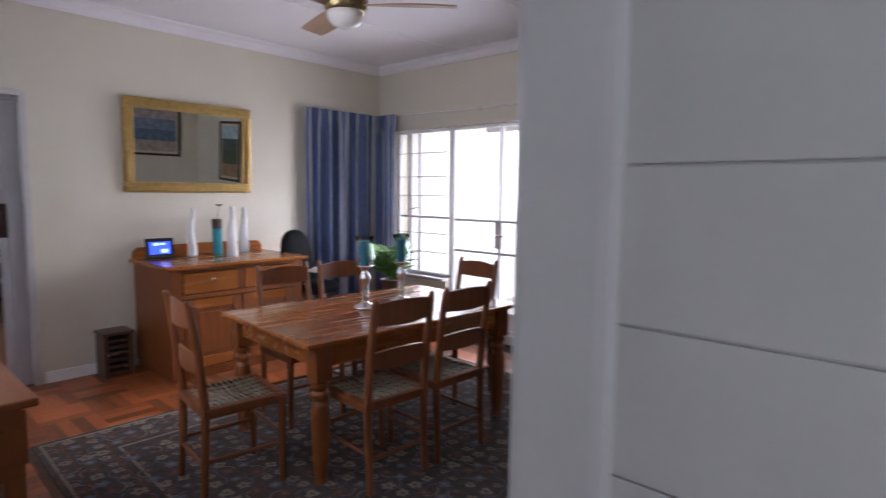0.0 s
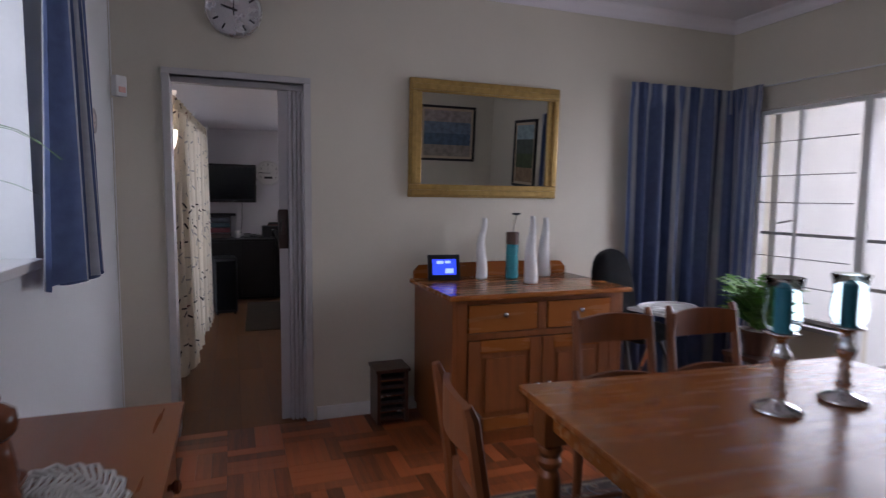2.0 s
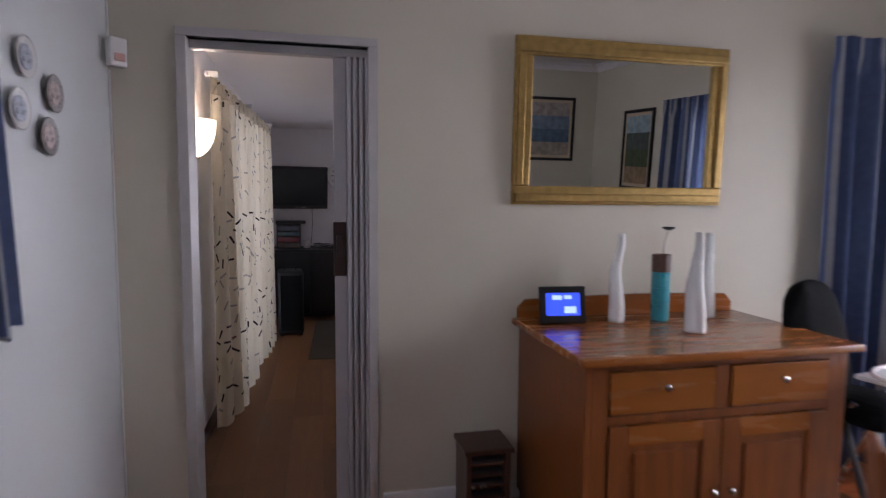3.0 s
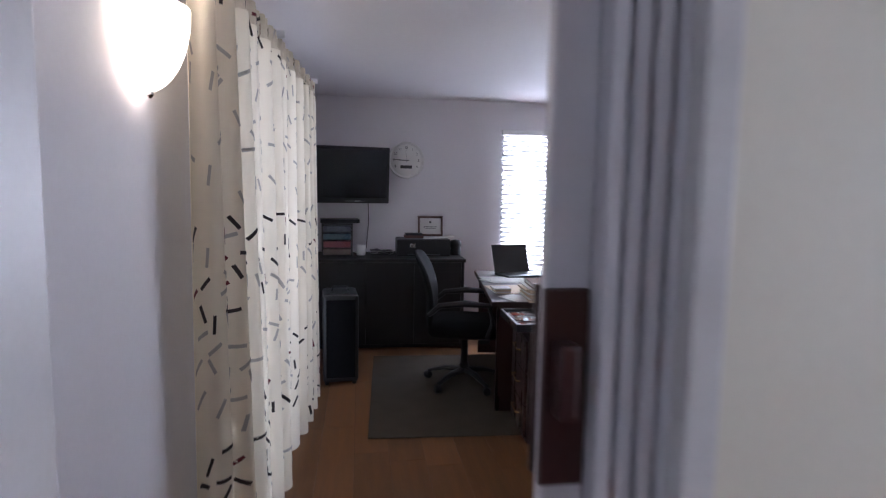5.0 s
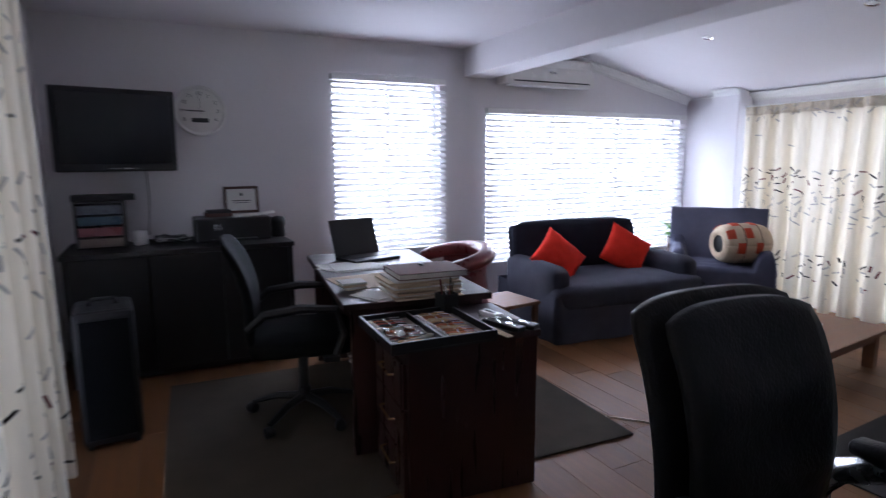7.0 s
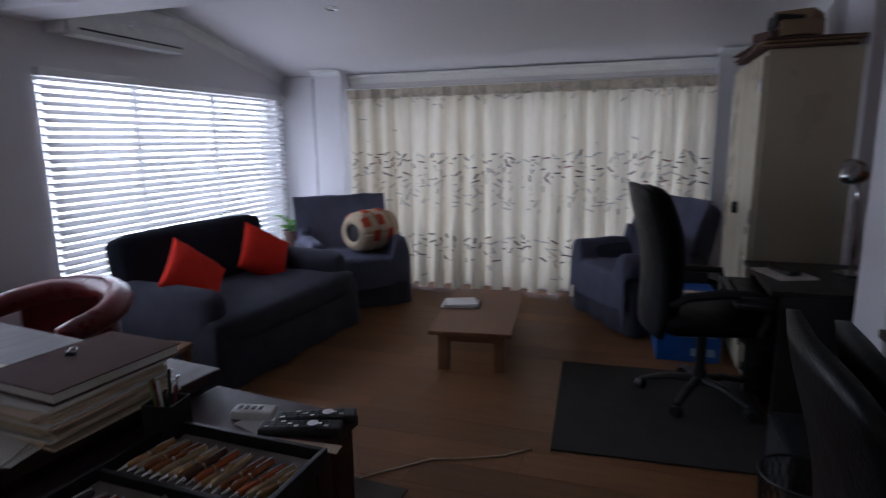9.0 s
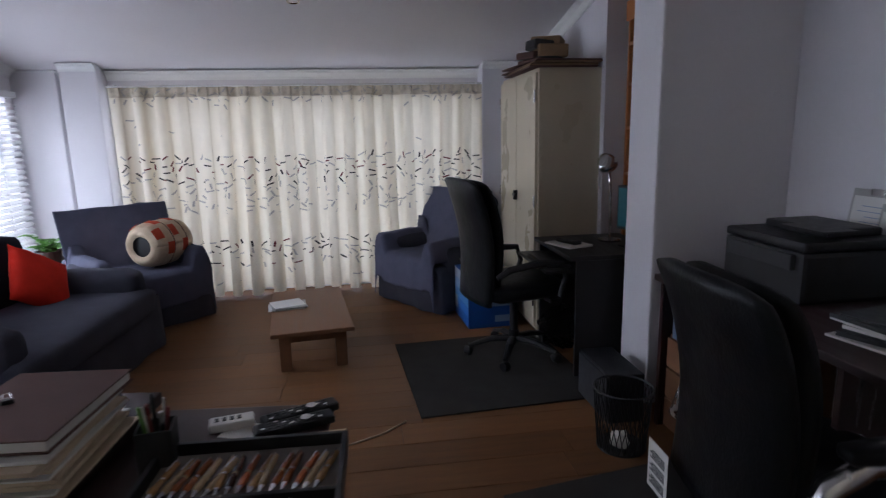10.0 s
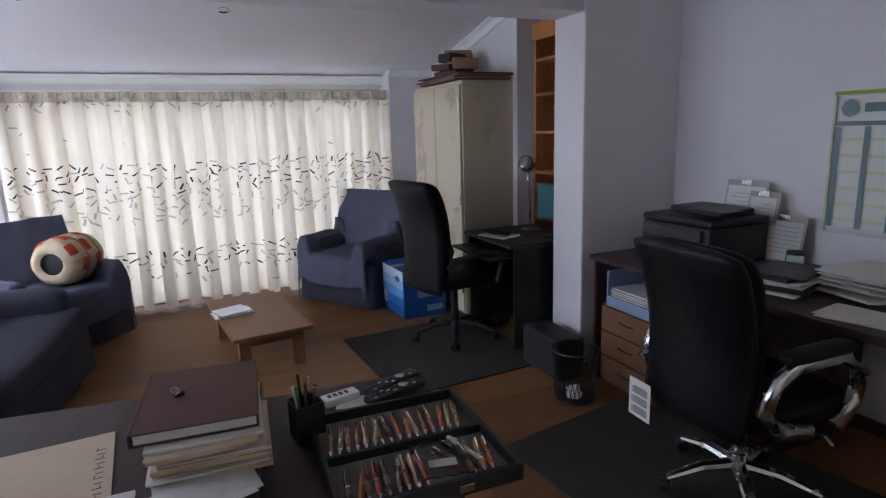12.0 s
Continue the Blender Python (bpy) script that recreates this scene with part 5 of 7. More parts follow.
ob = thing("drawer_organiser", pose(RW + 0.14, 1.16, BT), "grey plastic desktop organiser with coloured drawers", "organiser")
part("shell", boxes((0, 0, 0, 0.26, 0.012, 0.30), (0, 0.268, 0, 0.26, 0.28, 0.30), (0, 0.012, 0.288, 0.26, 0.268, 0.30), (0, 0.012, 0, 0.01, 0.268, 0.288), bevel=0.003), M_GREYPL, ob)
for k, c in enumerate(((0.16, 0.12, 0.10), (0.25, 0.07, 0.08), (0.06, 0.12, 0.16), (0.13, 0.15, 0.19))):
    part("drawer", boxes((0.02, 0.016, 0.008 + k * 0.07, 0.265, 0.264, 0.066 + k * 0.07), bevel=0.006), mat("tinted_plastic", c, 0.3), ob)
ob = thing("set_top_box", pose(RW + 0.12, 1.13, BT + 0.30, 0, 0, 4), "slim black decoder box on the organiser", "decoder")
part("casing", boxes((0, 0, 0, 0.24, 0.36, 0.035), bevel=0.005), M_BLACK, ob)
ob = thing("mug", pose(RW + 0.33, 1.52, BT), "white china mug on the cabinet", "mug")
part("cup", lathe([(0.036, 0), (0.042, 0.006), (0.043, 0.095), (0.039, 0.095), (0.037, 0.012), (0.003, 0.01)], 20), M_CERAMIC, ob, smooth=True)
part("handle", tube([(0.0, -0.04, 0.075), (0.0, -0.07, 0.065), (0.0, -0.07, 0.035), (0.0, -0.04, 0.025)], 0.006, 6), M_CERAMIC, ob)
ob = thing("papers_heap", pose(RW + 0.28, 1.62, BT, 0, 0, 12), "crumpled papers and leads on the black cabinet", "papers")
rnd = random.Random(4)
for k in range(5):
    z = 0.004 + k * 0.008
    part("sheet", grid(lambda u, v: Vector((0.15 * u, 0.2 * v, z + 0.02 * noise.noise(Vector((u * 3, v * 3, k))))), 6, 6, thick=0.001), M_PAPER if k % 2 else M_GREYPL, ob).matrix_basis = pose(rnd.uniform(-0.02, 0.02), rnd.uniform(-0.02, 0.02), 0.012, 0, 0, rnd.uniform(-20, 20))
ob = thing("black_printer", pose(RW + 0.13, 1.85, BT), "low black desktop machine on the cabinet", "printer")
part("casing", boxes((0, 0, 0, 0.30, 0.50, 0.16), bevel=0.012), M_BLACK, ob)
part("label_plate", boxes((0.3005, 0.12, 0.08, 0.302, 0.17, 0.12)), M_STEEL, ob)
part("paper_tray", boxes((0.30, 0.1, 0.01, 0.36, 0.4, 0.022), bevel=0.003), M_GREYPL, ob)
ob = thing("book_pile", pose(RW + 0.17, 1.93, BT + 0.16), "two small dark books", "books")
part("book", boxes((0, 0, 0, 0.13, 0.18, 0.025), bevel=0.002), M_BROWNBOOK, ob)
part("book", boxes((0.01, 0.01, 0.0255, 0.13, 0.17, 0.045), bevel=0.002), M_INK, ob)
ob = thing("loose_papers", pose(RW + 0.17, 2.12, BT + 0.161, 0, 0, -6), "sheaf of white papers on the black machine", "papers")
part("sheet", grid(lambda u, v: Vector((0.21 * u, 0.29 * v, 0.003 + 0.02 * v * v)), 4, 8, thick=0.004), M_PAPER, ob)
ob = thing("framed_certificate", pose(RW + 0.045, 2.08, BT + 0.16, 0, -6, 0), "small certificate in a dark frame", "picture")
part("frame", boxes((0, 0, 0, 0.015, 0.25, 0.02), (0, 0, 0.18, 0.015, 0.25, 0.2), (0, 0, 0.02, 0.015, 0.02, 0.18), (0, 0.23, 0.02, 0.015, 0.25, 0.18), bevel=0.002), M_DARKWOOD, ob)
part("paper", boxes((0.003, 0.018, 0.018, 0.008, 0.232, 0.182)), M_PAPER, ob)
part("writing", boxes((0.0082, 0.06, 0.09, 0.0088, 0.19, 0.096), (0.0082, 0.07, 0.075, 0.0088, 0.18, 0.079), (0.0082, 0.115, 0.13, 0.0088, 0.135, 0.15)), M_INK, ob)
ob = thing("desk_fan_heater", pose(RW + 0.30, 2.42, BT), "small round black desk speaker", "speaker")
part("casing", lathe([(0.05, 0), (0.055, 0.01), (0.05, 0.06), (0.06, 0.1), (0.05, 0.14), (0.01, 0.15)], 20), M_BLACK, ob, smooth=True)

# loudspeaker on the floor
ob = thing("loudspeaker", pose(-8.33, 1.36, 0, 0, 0, 4), "tall black loudspeaker cabinet with a grille", "loudspeaker")
bm = boxes((-0.17, -0.13, 0.02, 0.17, 0.13, 0.68), bevel=0.03)
part("casing", bm, M_BLACK, ob)
part("grille", boxes((0.1705, -0.105, 0.06, 0.178, 0.105, 0.64), bevel=0.004), M_MESHCLOTH, ob, "black woven grille")
for x in (-0.13, 0.13):
    for y in (-0.1, 0.1):
        part("foot", lathe([(0.015, 0), (0.018, 0.021)], 8, x, y), M_BLACK, ob)
part("handle", tube([(0.0, -0.06, 0.68), (0.0, -0.05, 0.71), (0.0, 0.05, 0.71), (0.0, 0.06, 0.68)], 0.009, 6), M_BLACK, ob)


def office_chair(m, label, cover, base_mat, back_h, back_w, seat_z, plush, arm_mat, armh=0.20):
    """Swivel chair on a five-star base; faces +x."""
    ob = thing("office_chair", m, label, "chair")
    for k in range(5):
        a = 2 * math.pi * k / 5 + 0.3
        c, s = math.cos(a), math.sin(a)
        part("base_arm", tube([(0.03 * c, 0.03 * s, 0.11), (0.15 * c, 0.15 * s, 0.105), (0.29 * c, 0.29 * s, 0.065)], [0.03, 0.026, 0.017], 8, flat=0.7), base_mat, ob)
        cs = part("castor", lathe([(0.026, -0.022), (0.029, -0.012), (0.029, 0.012), (0.026, 0.022)], 14), M_BLACK, ob)
        cs.matrix_basis = pose(0.295 * c, 0.295 * s, 0.03, 90, 0, math.degrees(a) + 60)
    part("gas_lift", lathe([(0.034, 0.09), (0.034, 0.16), (0.026, 0.165), (0.026, seat_z - 0.06)], 14), M_BLACK if base_mat is M_BLACK else M_STEEL, ob)
    part("mechanism", boxes((-0.14, -0.08, seat_z - 0.09, 0.12, 0.08, seat_z - 0.05), bevel=0.008), M_BLACK, ob)
    part("seat", pad(-0.25, -0.25, seat_z - 0.06, 0.26, 0.25, seat_z + 0.05, 0.045, 0.02, 8), cover, ob, smooth=True)

    def back(off, th, w, h, z0, puff, seed):
        bm = bmesh.new()
        n, q = 14, 18
        for side in (1, -1):
            g = [[None] * (q + 1) for _ in range(n + 1)]
            for i in range(n + 1):
                for j in range(q + 1):
                    u, v = i / n * 2 - 1, j / q
                    hw = w / 2 * ((0.93 + 0.07 * v) if plush else (0.93 + 0.1 * math.sin(math.pi * v))) * (1 - 0.05 * (max(0, v - 0.88) / 0.12) ** 2)
                    edge = (1 - abs(u) ** 4) * (1 - abs(2 * v - 1) ** 6)
                    x = off - (0.06 if plush else 0.10) * v - 0.10 * v * v * (h - 0.5) + 0.05 * math.sin(math.pi * v) + 0.03 * u * u
                    x += side * (th / 2 * (0.35 + 0.65 * edge)) + (side * puff * edge * (0.6 + 0.4 * math.cos(v * 19)) if side > 0 else 0)
                    g[i][j] = bm.verts.new((x, u * hw, z0 + h * v - 0.028 * u ** 4 * max(0, v - 0.8) / 0.2))
            for i in range(n):
                for j in range(q):
                    f = (g[i][j], g[i + 1][j], g[i + 1][j + 1], g[i][j + 1])
                    bm.faces.new(f if side > 0 else f[::-1])
            if side == 1:
                first = g
        rim = lambda g: [g[i][0] for i in range(n + 1)] + [g[n][j] for j in range(1, q + 1)] + [g[i][q] for i in range(n - 1, -1, -1)] + [g[0][j] for j in range(q - 1, 0, -1)]
        ra, rb = rim(first), rim(g)
        for i in range(len(ra)):
            bm.faces.new((ra[i], rb[i], rb[(i + 1) % len(ra)], ra[(i + 1) % len(ra)]))
        return bm
    part("backrest", back(-0.30, 0.07, back_w, back_h + 0.09, seat_z - 0.07, 0.0, 1) if plush else back(-0.27, 0.055, back_w, back_h, seat_z + 0.02, 0.0, 1), cover, ob, smooth=True)
    if plush:
        part("back_cushion", back(-0.235, 0.07, back_w * 0.90, back_h * 0.95, seat_z + 0.04, 0.02, 2), cover, ob, smooth=True)
    for s in (-1, 1):
        y = s * 0.285
        if arm_mat is M_BLACK:
            pts = [(0.16, y, seat_z - 0.03), (0.2, y, seat_z + 0.08), (0.17, y, seat_z + armh), (0.0, y, seat_z + armh + 0.01), (-0.17, y, seat_z + armh - 0.01), (-0.25, y, seat_z + 0.12)]
            part("armrest", tube(pts, [0.016, 0.018, 0.02, 0.024, 0.022, 0.016], 8), arm_mat, ob)
            part("arm_bracket", boxes((0.1, min(y, s * 0.2), seat_z - 0.07, 0.18, max(y, s * 0.2), seat_z - 0.045), bevel=0.004), arm_mat, ob)
        else:
            pts = [(0.12, y, seat_z - 0.06), (0.2, y, seat_z + 0.02), (0.22, y, seat_z + 0.13), (0.12, y, seat_z + armh), (-0.1, y, seat_z + armh), (-0.2, y, seat_z + armh - 0.05), (-0.24, y, seat_z + 0.06), (-0.16, y, seat_z - 0.02), (-0.02, y, seat_z - 0.05)]
            part("arm_loop", tube(pts, 0.024, 10, flat=1.4), arm_mat, ob, "brushed metal arm loop", True)
            part("arm_pad", pad(-0.17, y - 0.035, seat_z + armh + 0.01, 0.15, y + 0.035, seat_z + armh + 0.055, 0.02, 0.004, 5), cover, ob, smooth=True)
    return ob


office_chair(pose(-8.09, 2.28, 0.012, 0, 0, 78), "black office chair with a worn padded back", M_MESHCLOTH, M_BLACK, 0.52, 0.46, 0.45, False, M_BLACK)
office_chair(pose(-5.93, 4.92, 0.012, 0, 0, 12), "black leather high-back office chair on a dark base", M_LEATHER, M_BLACK, 0.66, 0.48, 0.47, True, M_BLACK, 0.17)
ex = office_chair(pose(-5.66, 2.79, 0.012, 0, 0, -2), "large black leather executive chair with metal arms", M_LEATHER, M_STEEL, 0.585, 0.505, 0.45, True, M_STEEL, 0.21)
tag = part("label_sheet", boxes((-0.352, 0.12, 0.30, -0.350, 0.24, 0.46)), M_PAPER, ex, "white printed care label")
for k in range(3):
    for j in range(4):
        part("print_line", boxes((-0.3535, 0.135, 0.318 + 0.042 * k + 0.008 * j, -0.3522, 0.225 - 0.012 * (j % 2), 0.322 + 0.042 * k + 0.008 * j)), M_INK, tag)
part("height_lever", tube([(0.05, -0.12, 0.38), (0.05, -0.30, 0.37), (0.05, -0.33, 0.35)], 0.007, 6), M_STEEL, ex, "thin steel height lever")

# floor mats
ob = thing("floor_mat", pose(-7.21, 1.555, 0.001, 0, 0, -2.5), "taupe carpet mat under the desk", "rug")
part("carpet", boxes((-1.66, 0, 0, 0, 2.15, 0.010), bevel=0.004), M_RUGMAT, ob)
ob = thing("floor_mat", pose(-6.613, 4.175, 0.001, 0, 0, 3.5), "charcoal carpet mat under the office chair", "rug")
part("carpet", boxes((0, 0, 0, 1.02, 1.07, 0.010), bevel=0.004), M_GREYMAT, ob)
ob = thing("floor_mat", pose(-6.15, 2.15, 0.001, 0, 0, 9), "dark grey carpet mat under the executive chair", "rug")
part("carpet", boxes((0, 0, 0, 1.0, 1.35, 0.010), bevel=0.004), M_GREYMAT, ob)

# desk in the middle with its pedestal
DT = 0.745
ob = thing("writing_desk", pose(-8.18, 2.785, 0.012, 0, 0, -7), "dark mahogany writing desk covered with papers", "desk")
part("desktop", boxes((-0.74, -0.36, DT - 0.045, 0.72, 0.36, DT - 0.012), bevel=0.006), M_MAHOG_X, ob)
part("side_panel", boxes((0.66, -0.32, 0, 0.69, 0.32, DT - 0.045), bevel=0.003), M_MAHOG, ob)
part("side_panel", boxes((-0.70, -0.32, 0, -0.67, 0.32, DT - 0.045), bevel=0.003), M_MAHOG, ob)
part("modesty_panel", boxes((-0.67, 0.18, 0.25, 0.66, 0.20, DT - 0.045), bevel=0.003), M_MAHOG, ob)
part("lower_shelf", boxes((0.1, -0.25, 0.30, 0.66, 0.18, 0.325), bevel=0.003), M_MAHOG, ob)
DTZ = DT
ob = thing("magazine_pile", pose(-7.78, 2.62, 0.338, 0, 0, -5), "pile of magazines on the desk shelf", "magazines")
for k in range(7):
    part("magazine", boxes((-0.11, -0.14, k * 0.009, 0.11, 0.14, k * 0.009 + 0.008), bevel=0.001), M_PAPER if k % 2 else M_GREYPL, ob).matrix_basis = pose(0.01 * math.sin(k * 2), 0.01 * math.cos(k * 3), 0, 0, 0, 5 * math.sin(k))

PZ = 0.69
ob = thing("pedestal_cabinet", pose(-7.23, 2.735, 0.012, 0, 0, -5.5), "dark mahogany drawer pedestal beside the desk", "cabinet")
part("carcass", boxes((-0.225, -0.265, 0, 0.225, 0.29, PZ - 0.042), bevel=0.003), M_MAHOG, ob)
part("top", boxes((-0.24, -0.29, PZ - 0.042, 0.24, 0.30, PZ - 0.012), bevel=0.006), M_MAHOG_X, ob)
for k in range(3):
    dr = part("drawer", boxes((-0.21, -0.284, 0.03 + k * 0.19, 0.21, -0.266, 0.21 + k * 0.19), bevel=0.004), M_MAHOG, ob)
    part("handle", tube([(-0.08, -0.284, 0.13 + k * 0.19), (-0.075, -0.305, 0.13 + k * 0.19), (0.075, -0.305, 0.13 + k * 0.19), (0.08, -0.284, 0.13 + k * 0.19)], 0.005, 6), M_BRASS, dr)
part("lock", lathe([(0.012, 0), (0.012, 0.006)], 12), M_CHROME, ob).matrix_basis = pose(0.12, -0.284, 0.57, 90, 0, 0)

# pen display case on the pedestal
pc = thing("pen_case", pose(-7.135, 2.567, PZ, 0, 0, -2), "open black case holding rows of wooden pens", "pen case")
part("tray_base", boxes((-0.21, -0.215, 0, 0.21, 0.215, 0.008), bevel=0.002), M_BLACK, pc)
for bx in ((-0.21, -0.215, 0.008, -0.198, 0.215, 0.042), (0.198, -0.215, 0.008, 0.21, 0.215, 0.042), (-0.198, -0.215, 0.008, 0.198, -0.203, 0.042), (-0.198, 0.203, 0.008, 0.198, 0.215, 0.042)):
    part("tray_wall", boxes(bx, bevel=0.002), M_BLACK, pc)
part("divider", boxes((-0.198, -0.006, 0.008, 0.198, 0.006, 0.036), bevel=0.002), M_BLACK, pc)
part("lining", boxes((-0.197, -0.202, 0.0085, 0.197, -0.007, 0.014), (-0.197, 0.007, 0.0085, 0.197, 0.202, 0.014)), mat("grey_foam", (0.22, 0.19, 0.165), 0.95, 0, 0.15, 20, 0.3, 300), pc)
part("clasp", boxes((0.05, -0.222, 0.012, 0.085, -0.215, 0.03), bevel=0.001), M_CHROME, pc)
rnd = random.Random(12)
woods = [(0.30, 0.10, 0.03), (0.42, 0.24, 0.10), (0.10, 0.04, 0.025), (0.45, 0.12, 0.04), (0.5, 0.36, 0.2), (0.05, 0.045, 0.045), (0.35, 0.05, 0.03)]
penm = [wood("pen_wood", c, 0.2, 1, coat=0.6) for c in woods]
for row in (0, 1):
    for k in range(16):
        x = -0.182 + k * 0.0222
        if row == 0 and 9 <= k <= 12:
            continue
        y0 = (-0.185 if row == 0 else 0.024) + rnd.uniform(-0.004, 0.004)
        pm = rnd.choice(penm)
        p = part("pen", tube([(0, 0.02, 0), (0, 0.04, 0), (0, 0.068, 0)], [0.0065, 0.009, 0.007], 8), pm, pc)
        p.matrix_basis = pose(x, y0, 0.021, 0, 0, rnd.uniform(-7, 7) - 9)
        part("cap", tube([(0, 0.074, 0), (0, 0.10, 0), (0, 0.135, 0), (0, 0.14, 0)], [0.007, 0.0088, 0.0075, 0.004], 8), pm, p)
        part("nib_cone", tube([(0, 0.0, 0), (0, 0.018, 0), (0, 0.02, 0)], [0.002, 0.0055, 0.0065], 8), M_CHROME, p)
        part("ring", tube([(0, 0.0685, 0), (0, 0.0735, 0)], 0.0078, 8), M_BRASS if k % 3 else M_CHROME, p)
        part("clip", tube([(0.0, 0.136, 0.009), (0.0, 0.09, 0.0105)], 0.0018, 4), M_CHROME, p)
ob = thing("plastic_pouch", pose(-7.090, 2.457, PZ + 0.032, 0, 0, -12), "clear plastic pouch with a paper slip", "pouch")
M_BAG = clear("clear_film", (0.9, 0.9, 0.9), 0.25)
part("film", grid(lambda u, v: Vector(((u - 0.5) * 0.13, (v - 0.5) * 0.15, 0.004 + 0.012 * noise.noise(Vector((u * 4, v * 4, 1))) + 0.012 * math.sin(math.pi * u) * math.sin(math.pi * v))), 16, 16, thick=0.001), M_BAG, ob, smooth=True)
part("slip", boxes((-0.03, -0.03, 0.0, 0.035, 0.0, 0.001)), M_PAPER, ob)
for k, (dx, c) in enumerate(((0.075, M_OXBLOOD), (0.105, M_BLACK), (0.13, M_PAPER))):
    ob = thing("ballpoint_pen", pose(-7.145 + dx + 0.02, 2.385 + 0.015 * k, PZ + 0.024, 0, 0, 14), ("red ballpoint pen in the case", "black ballpoint pen in the case", "white ballpoint pen in the case")[k], "pen")
    part("barrel", tube([(0, 0, 0), (0, 0.01, 0), (0, 0.13, 0), (0, 0.142, 0)], [0.002, 0.006, 0.006, 0.004], 8), c, ob)
    part("clip", tube([(0, 0.135, 0.007), (0, 0.10, 0.008)], 0.0014, 4), M_CHROME, ob)

ob = thing("pen_cup", pose(-7.340, 2.767, PZ, 0, 0, 8), "square black mesh cup full of pens", "pen cup")
part("cup", boxes((-0.038, -0.038, 0, 0.038, 0.038, 0.004), (-0.038, -0.038, 0.004, -0.034, 0.038, 0.1), (0.034, -0.038, 0.004, 0.038, 0.038, 0.1), (-0.034, -0.038, 0.004, 0.034, -0.034, 0.1), (-0.034, 0.034, 0.004, 0.034, 0.038, 0.1), bevel=0.001), M_BLACK, ob)
for k in range(7):
    a = k * 0.9
    part("pen", tube([(0.012 * math.cos(a), 0.012 * math.sin(a), 0.006), (0.03 * math.cos(a), 0.03 * math.sin(a), 0.14 + 0.012 * (k % 3))], 0.0042, 6), (M_OXBLOOD, M_STEEL, M_BLACK, M_PAPER, M_LEAF)[k % 5], ob)
ob = thing("calculator", pose(-7.215, 2.922, PZ, 0, 0, 12), "small white remote with grey buttons", "remote control")
part("casing", boxes((-0.055, -0.024, 0, 0.055, 0.024, 0.024), bevel=0.006), M_CERAMIC, ob)
for k in range(4):
    part("button", boxes((-0.04 + k * 0.018, -0.01, 0.024, -0.03 + k * 0.018, 0.008, 0.0265), bevel=0.001), M_GREYPL, ob)
for k, (x, y, z, r) in enumerate(((-7.055, 2.885, 0.0, 18), (-7.045, 2.94, 0.003, 24))):
    ob = thing("remote_control", pose(x, y, PZ + z, 0, 0, r), "long black television remote control", "remote control", "remotes on the pedestal")
    part("casing", boxes((-0.1, -0.025, 0, 0.1, 0.025, 0.022), bevel=0.007), M_BLACK, ob)
    for i in range(9):
        for j in range(3):
            part("button", boxes((-0.085 + i * 0.018, -0.016 + j * 0.012, 0.0215, -0.074 + i * 0.018, -0.009 + j * 0.012, 0.0245)), M_STEEL if (i + j) % 4 == 0 else M_GREYPL, ob)
    part("ring_key", lathe([(0.014, 0.0215), (0.014, 0.025), (0.009, 0.025)], 14, 0.03, 0), M_STEEL, ob)
ob = thing("ruler", pose(-7.075, 2.827, PZ + 0.0005, 0, 0, 4), "yellowed wooden ruler beside the remotes", "ruler")
part("strip", boxes((-0.15, -0.016, 0, 0.15, 0.016, 0.003)), M_MANILA, ob)
part("scale_marks", boxes(*[(-0.145 + k * 0.01, -0.015, 0.003, -0.1442 + k * 0.01, -0.006 if k % 5 else 0.0, 0.0033) for k in range(30)]), M_INK, ob)
ob = thing("notepaper", pose(-7.165, 2.877, PZ + 0.0005, 0, 0, -20), "loose white sheet under the remotes", "paper")
part("sheet", boxes((-0.07, -0.03, 0, 0.07, 0.05, 0.0012)), M_PAPER, ob)

# piles on the desk
rnd = random.Random(21)


def paper_pile(name, m, w, h, n, label, mats, cat="papers", spread=0.03, twist=6, t0=0.004, t1=0.014):
    ob = thing(name, m, label, cat)
    z = 0.0
    for k in range(n):
        t = rnd.uniform(t0, t1)
        sw, sh = w * rnd.uniform(0.85, 1.05), h * rnd.uniform(0.88, 1.05)
        me = boxes((-sw / 2, -sh / 2, 0, sw / 2, sh / 2, t * 0.94), bevel=0.0012)
        p = part("folder" if t > 0.008 else "sheet", me, rnd.choice(mats), ob)
        p.matrix_basis = pose(rnd.uniform(-spread, spread), rnd.uniform(-spread, spread), z, 0, 0, rnd.uniform(-twist, twist))
        z += t
    return ob, z


p, z = paper_pile("folder_pile", pose(-7.57, 2.735, DTZ, 0, 0, -4), 0.25, 0.34, 11, "pile of manila folders and papers", [M_MANILA, M_MANILA, M_PAPER], spread=0.012, t0=0.004, t1=0.011)
bk = thing("ledger", pose(-7.585, 2.775, DTZ + z + 0.001, 0, 0, -5), "worn brown cloth-bound ledger book", "book")
part("back_board", boxes((-0.13, -0.17, 0.0, 0.13, 0.17, 0.004), bevel=0.0015), M_BROWNBOOK, bk)
part("front_board", boxes((-0.13, -0.17, 0.026, 0.13, 0.17, 0.030), bevel=0.0015), M_BROWNBOOK, bk)
part("spine", boxes((-0.136, -0.17, 0.0, -0.1305, 0.17, 0.030), bevel=0.0015), M_BROWNBOOK, bk)
part("page_block", boxes((-0.126, -0.165, 0.0042, 0.124, 0.165, 0.0258)), M_PAPER, bk)
ob = thing("binder_clip", pose(-7.635, 2.775, DTZ + z + 0.032, 0, 0, 30), "small black binder clip", "clip")
part("body", boxes((-0.012, -0.006, 0, 0.012, 0.006, 0.010), bevel=0.002), M_BLACK, ob)
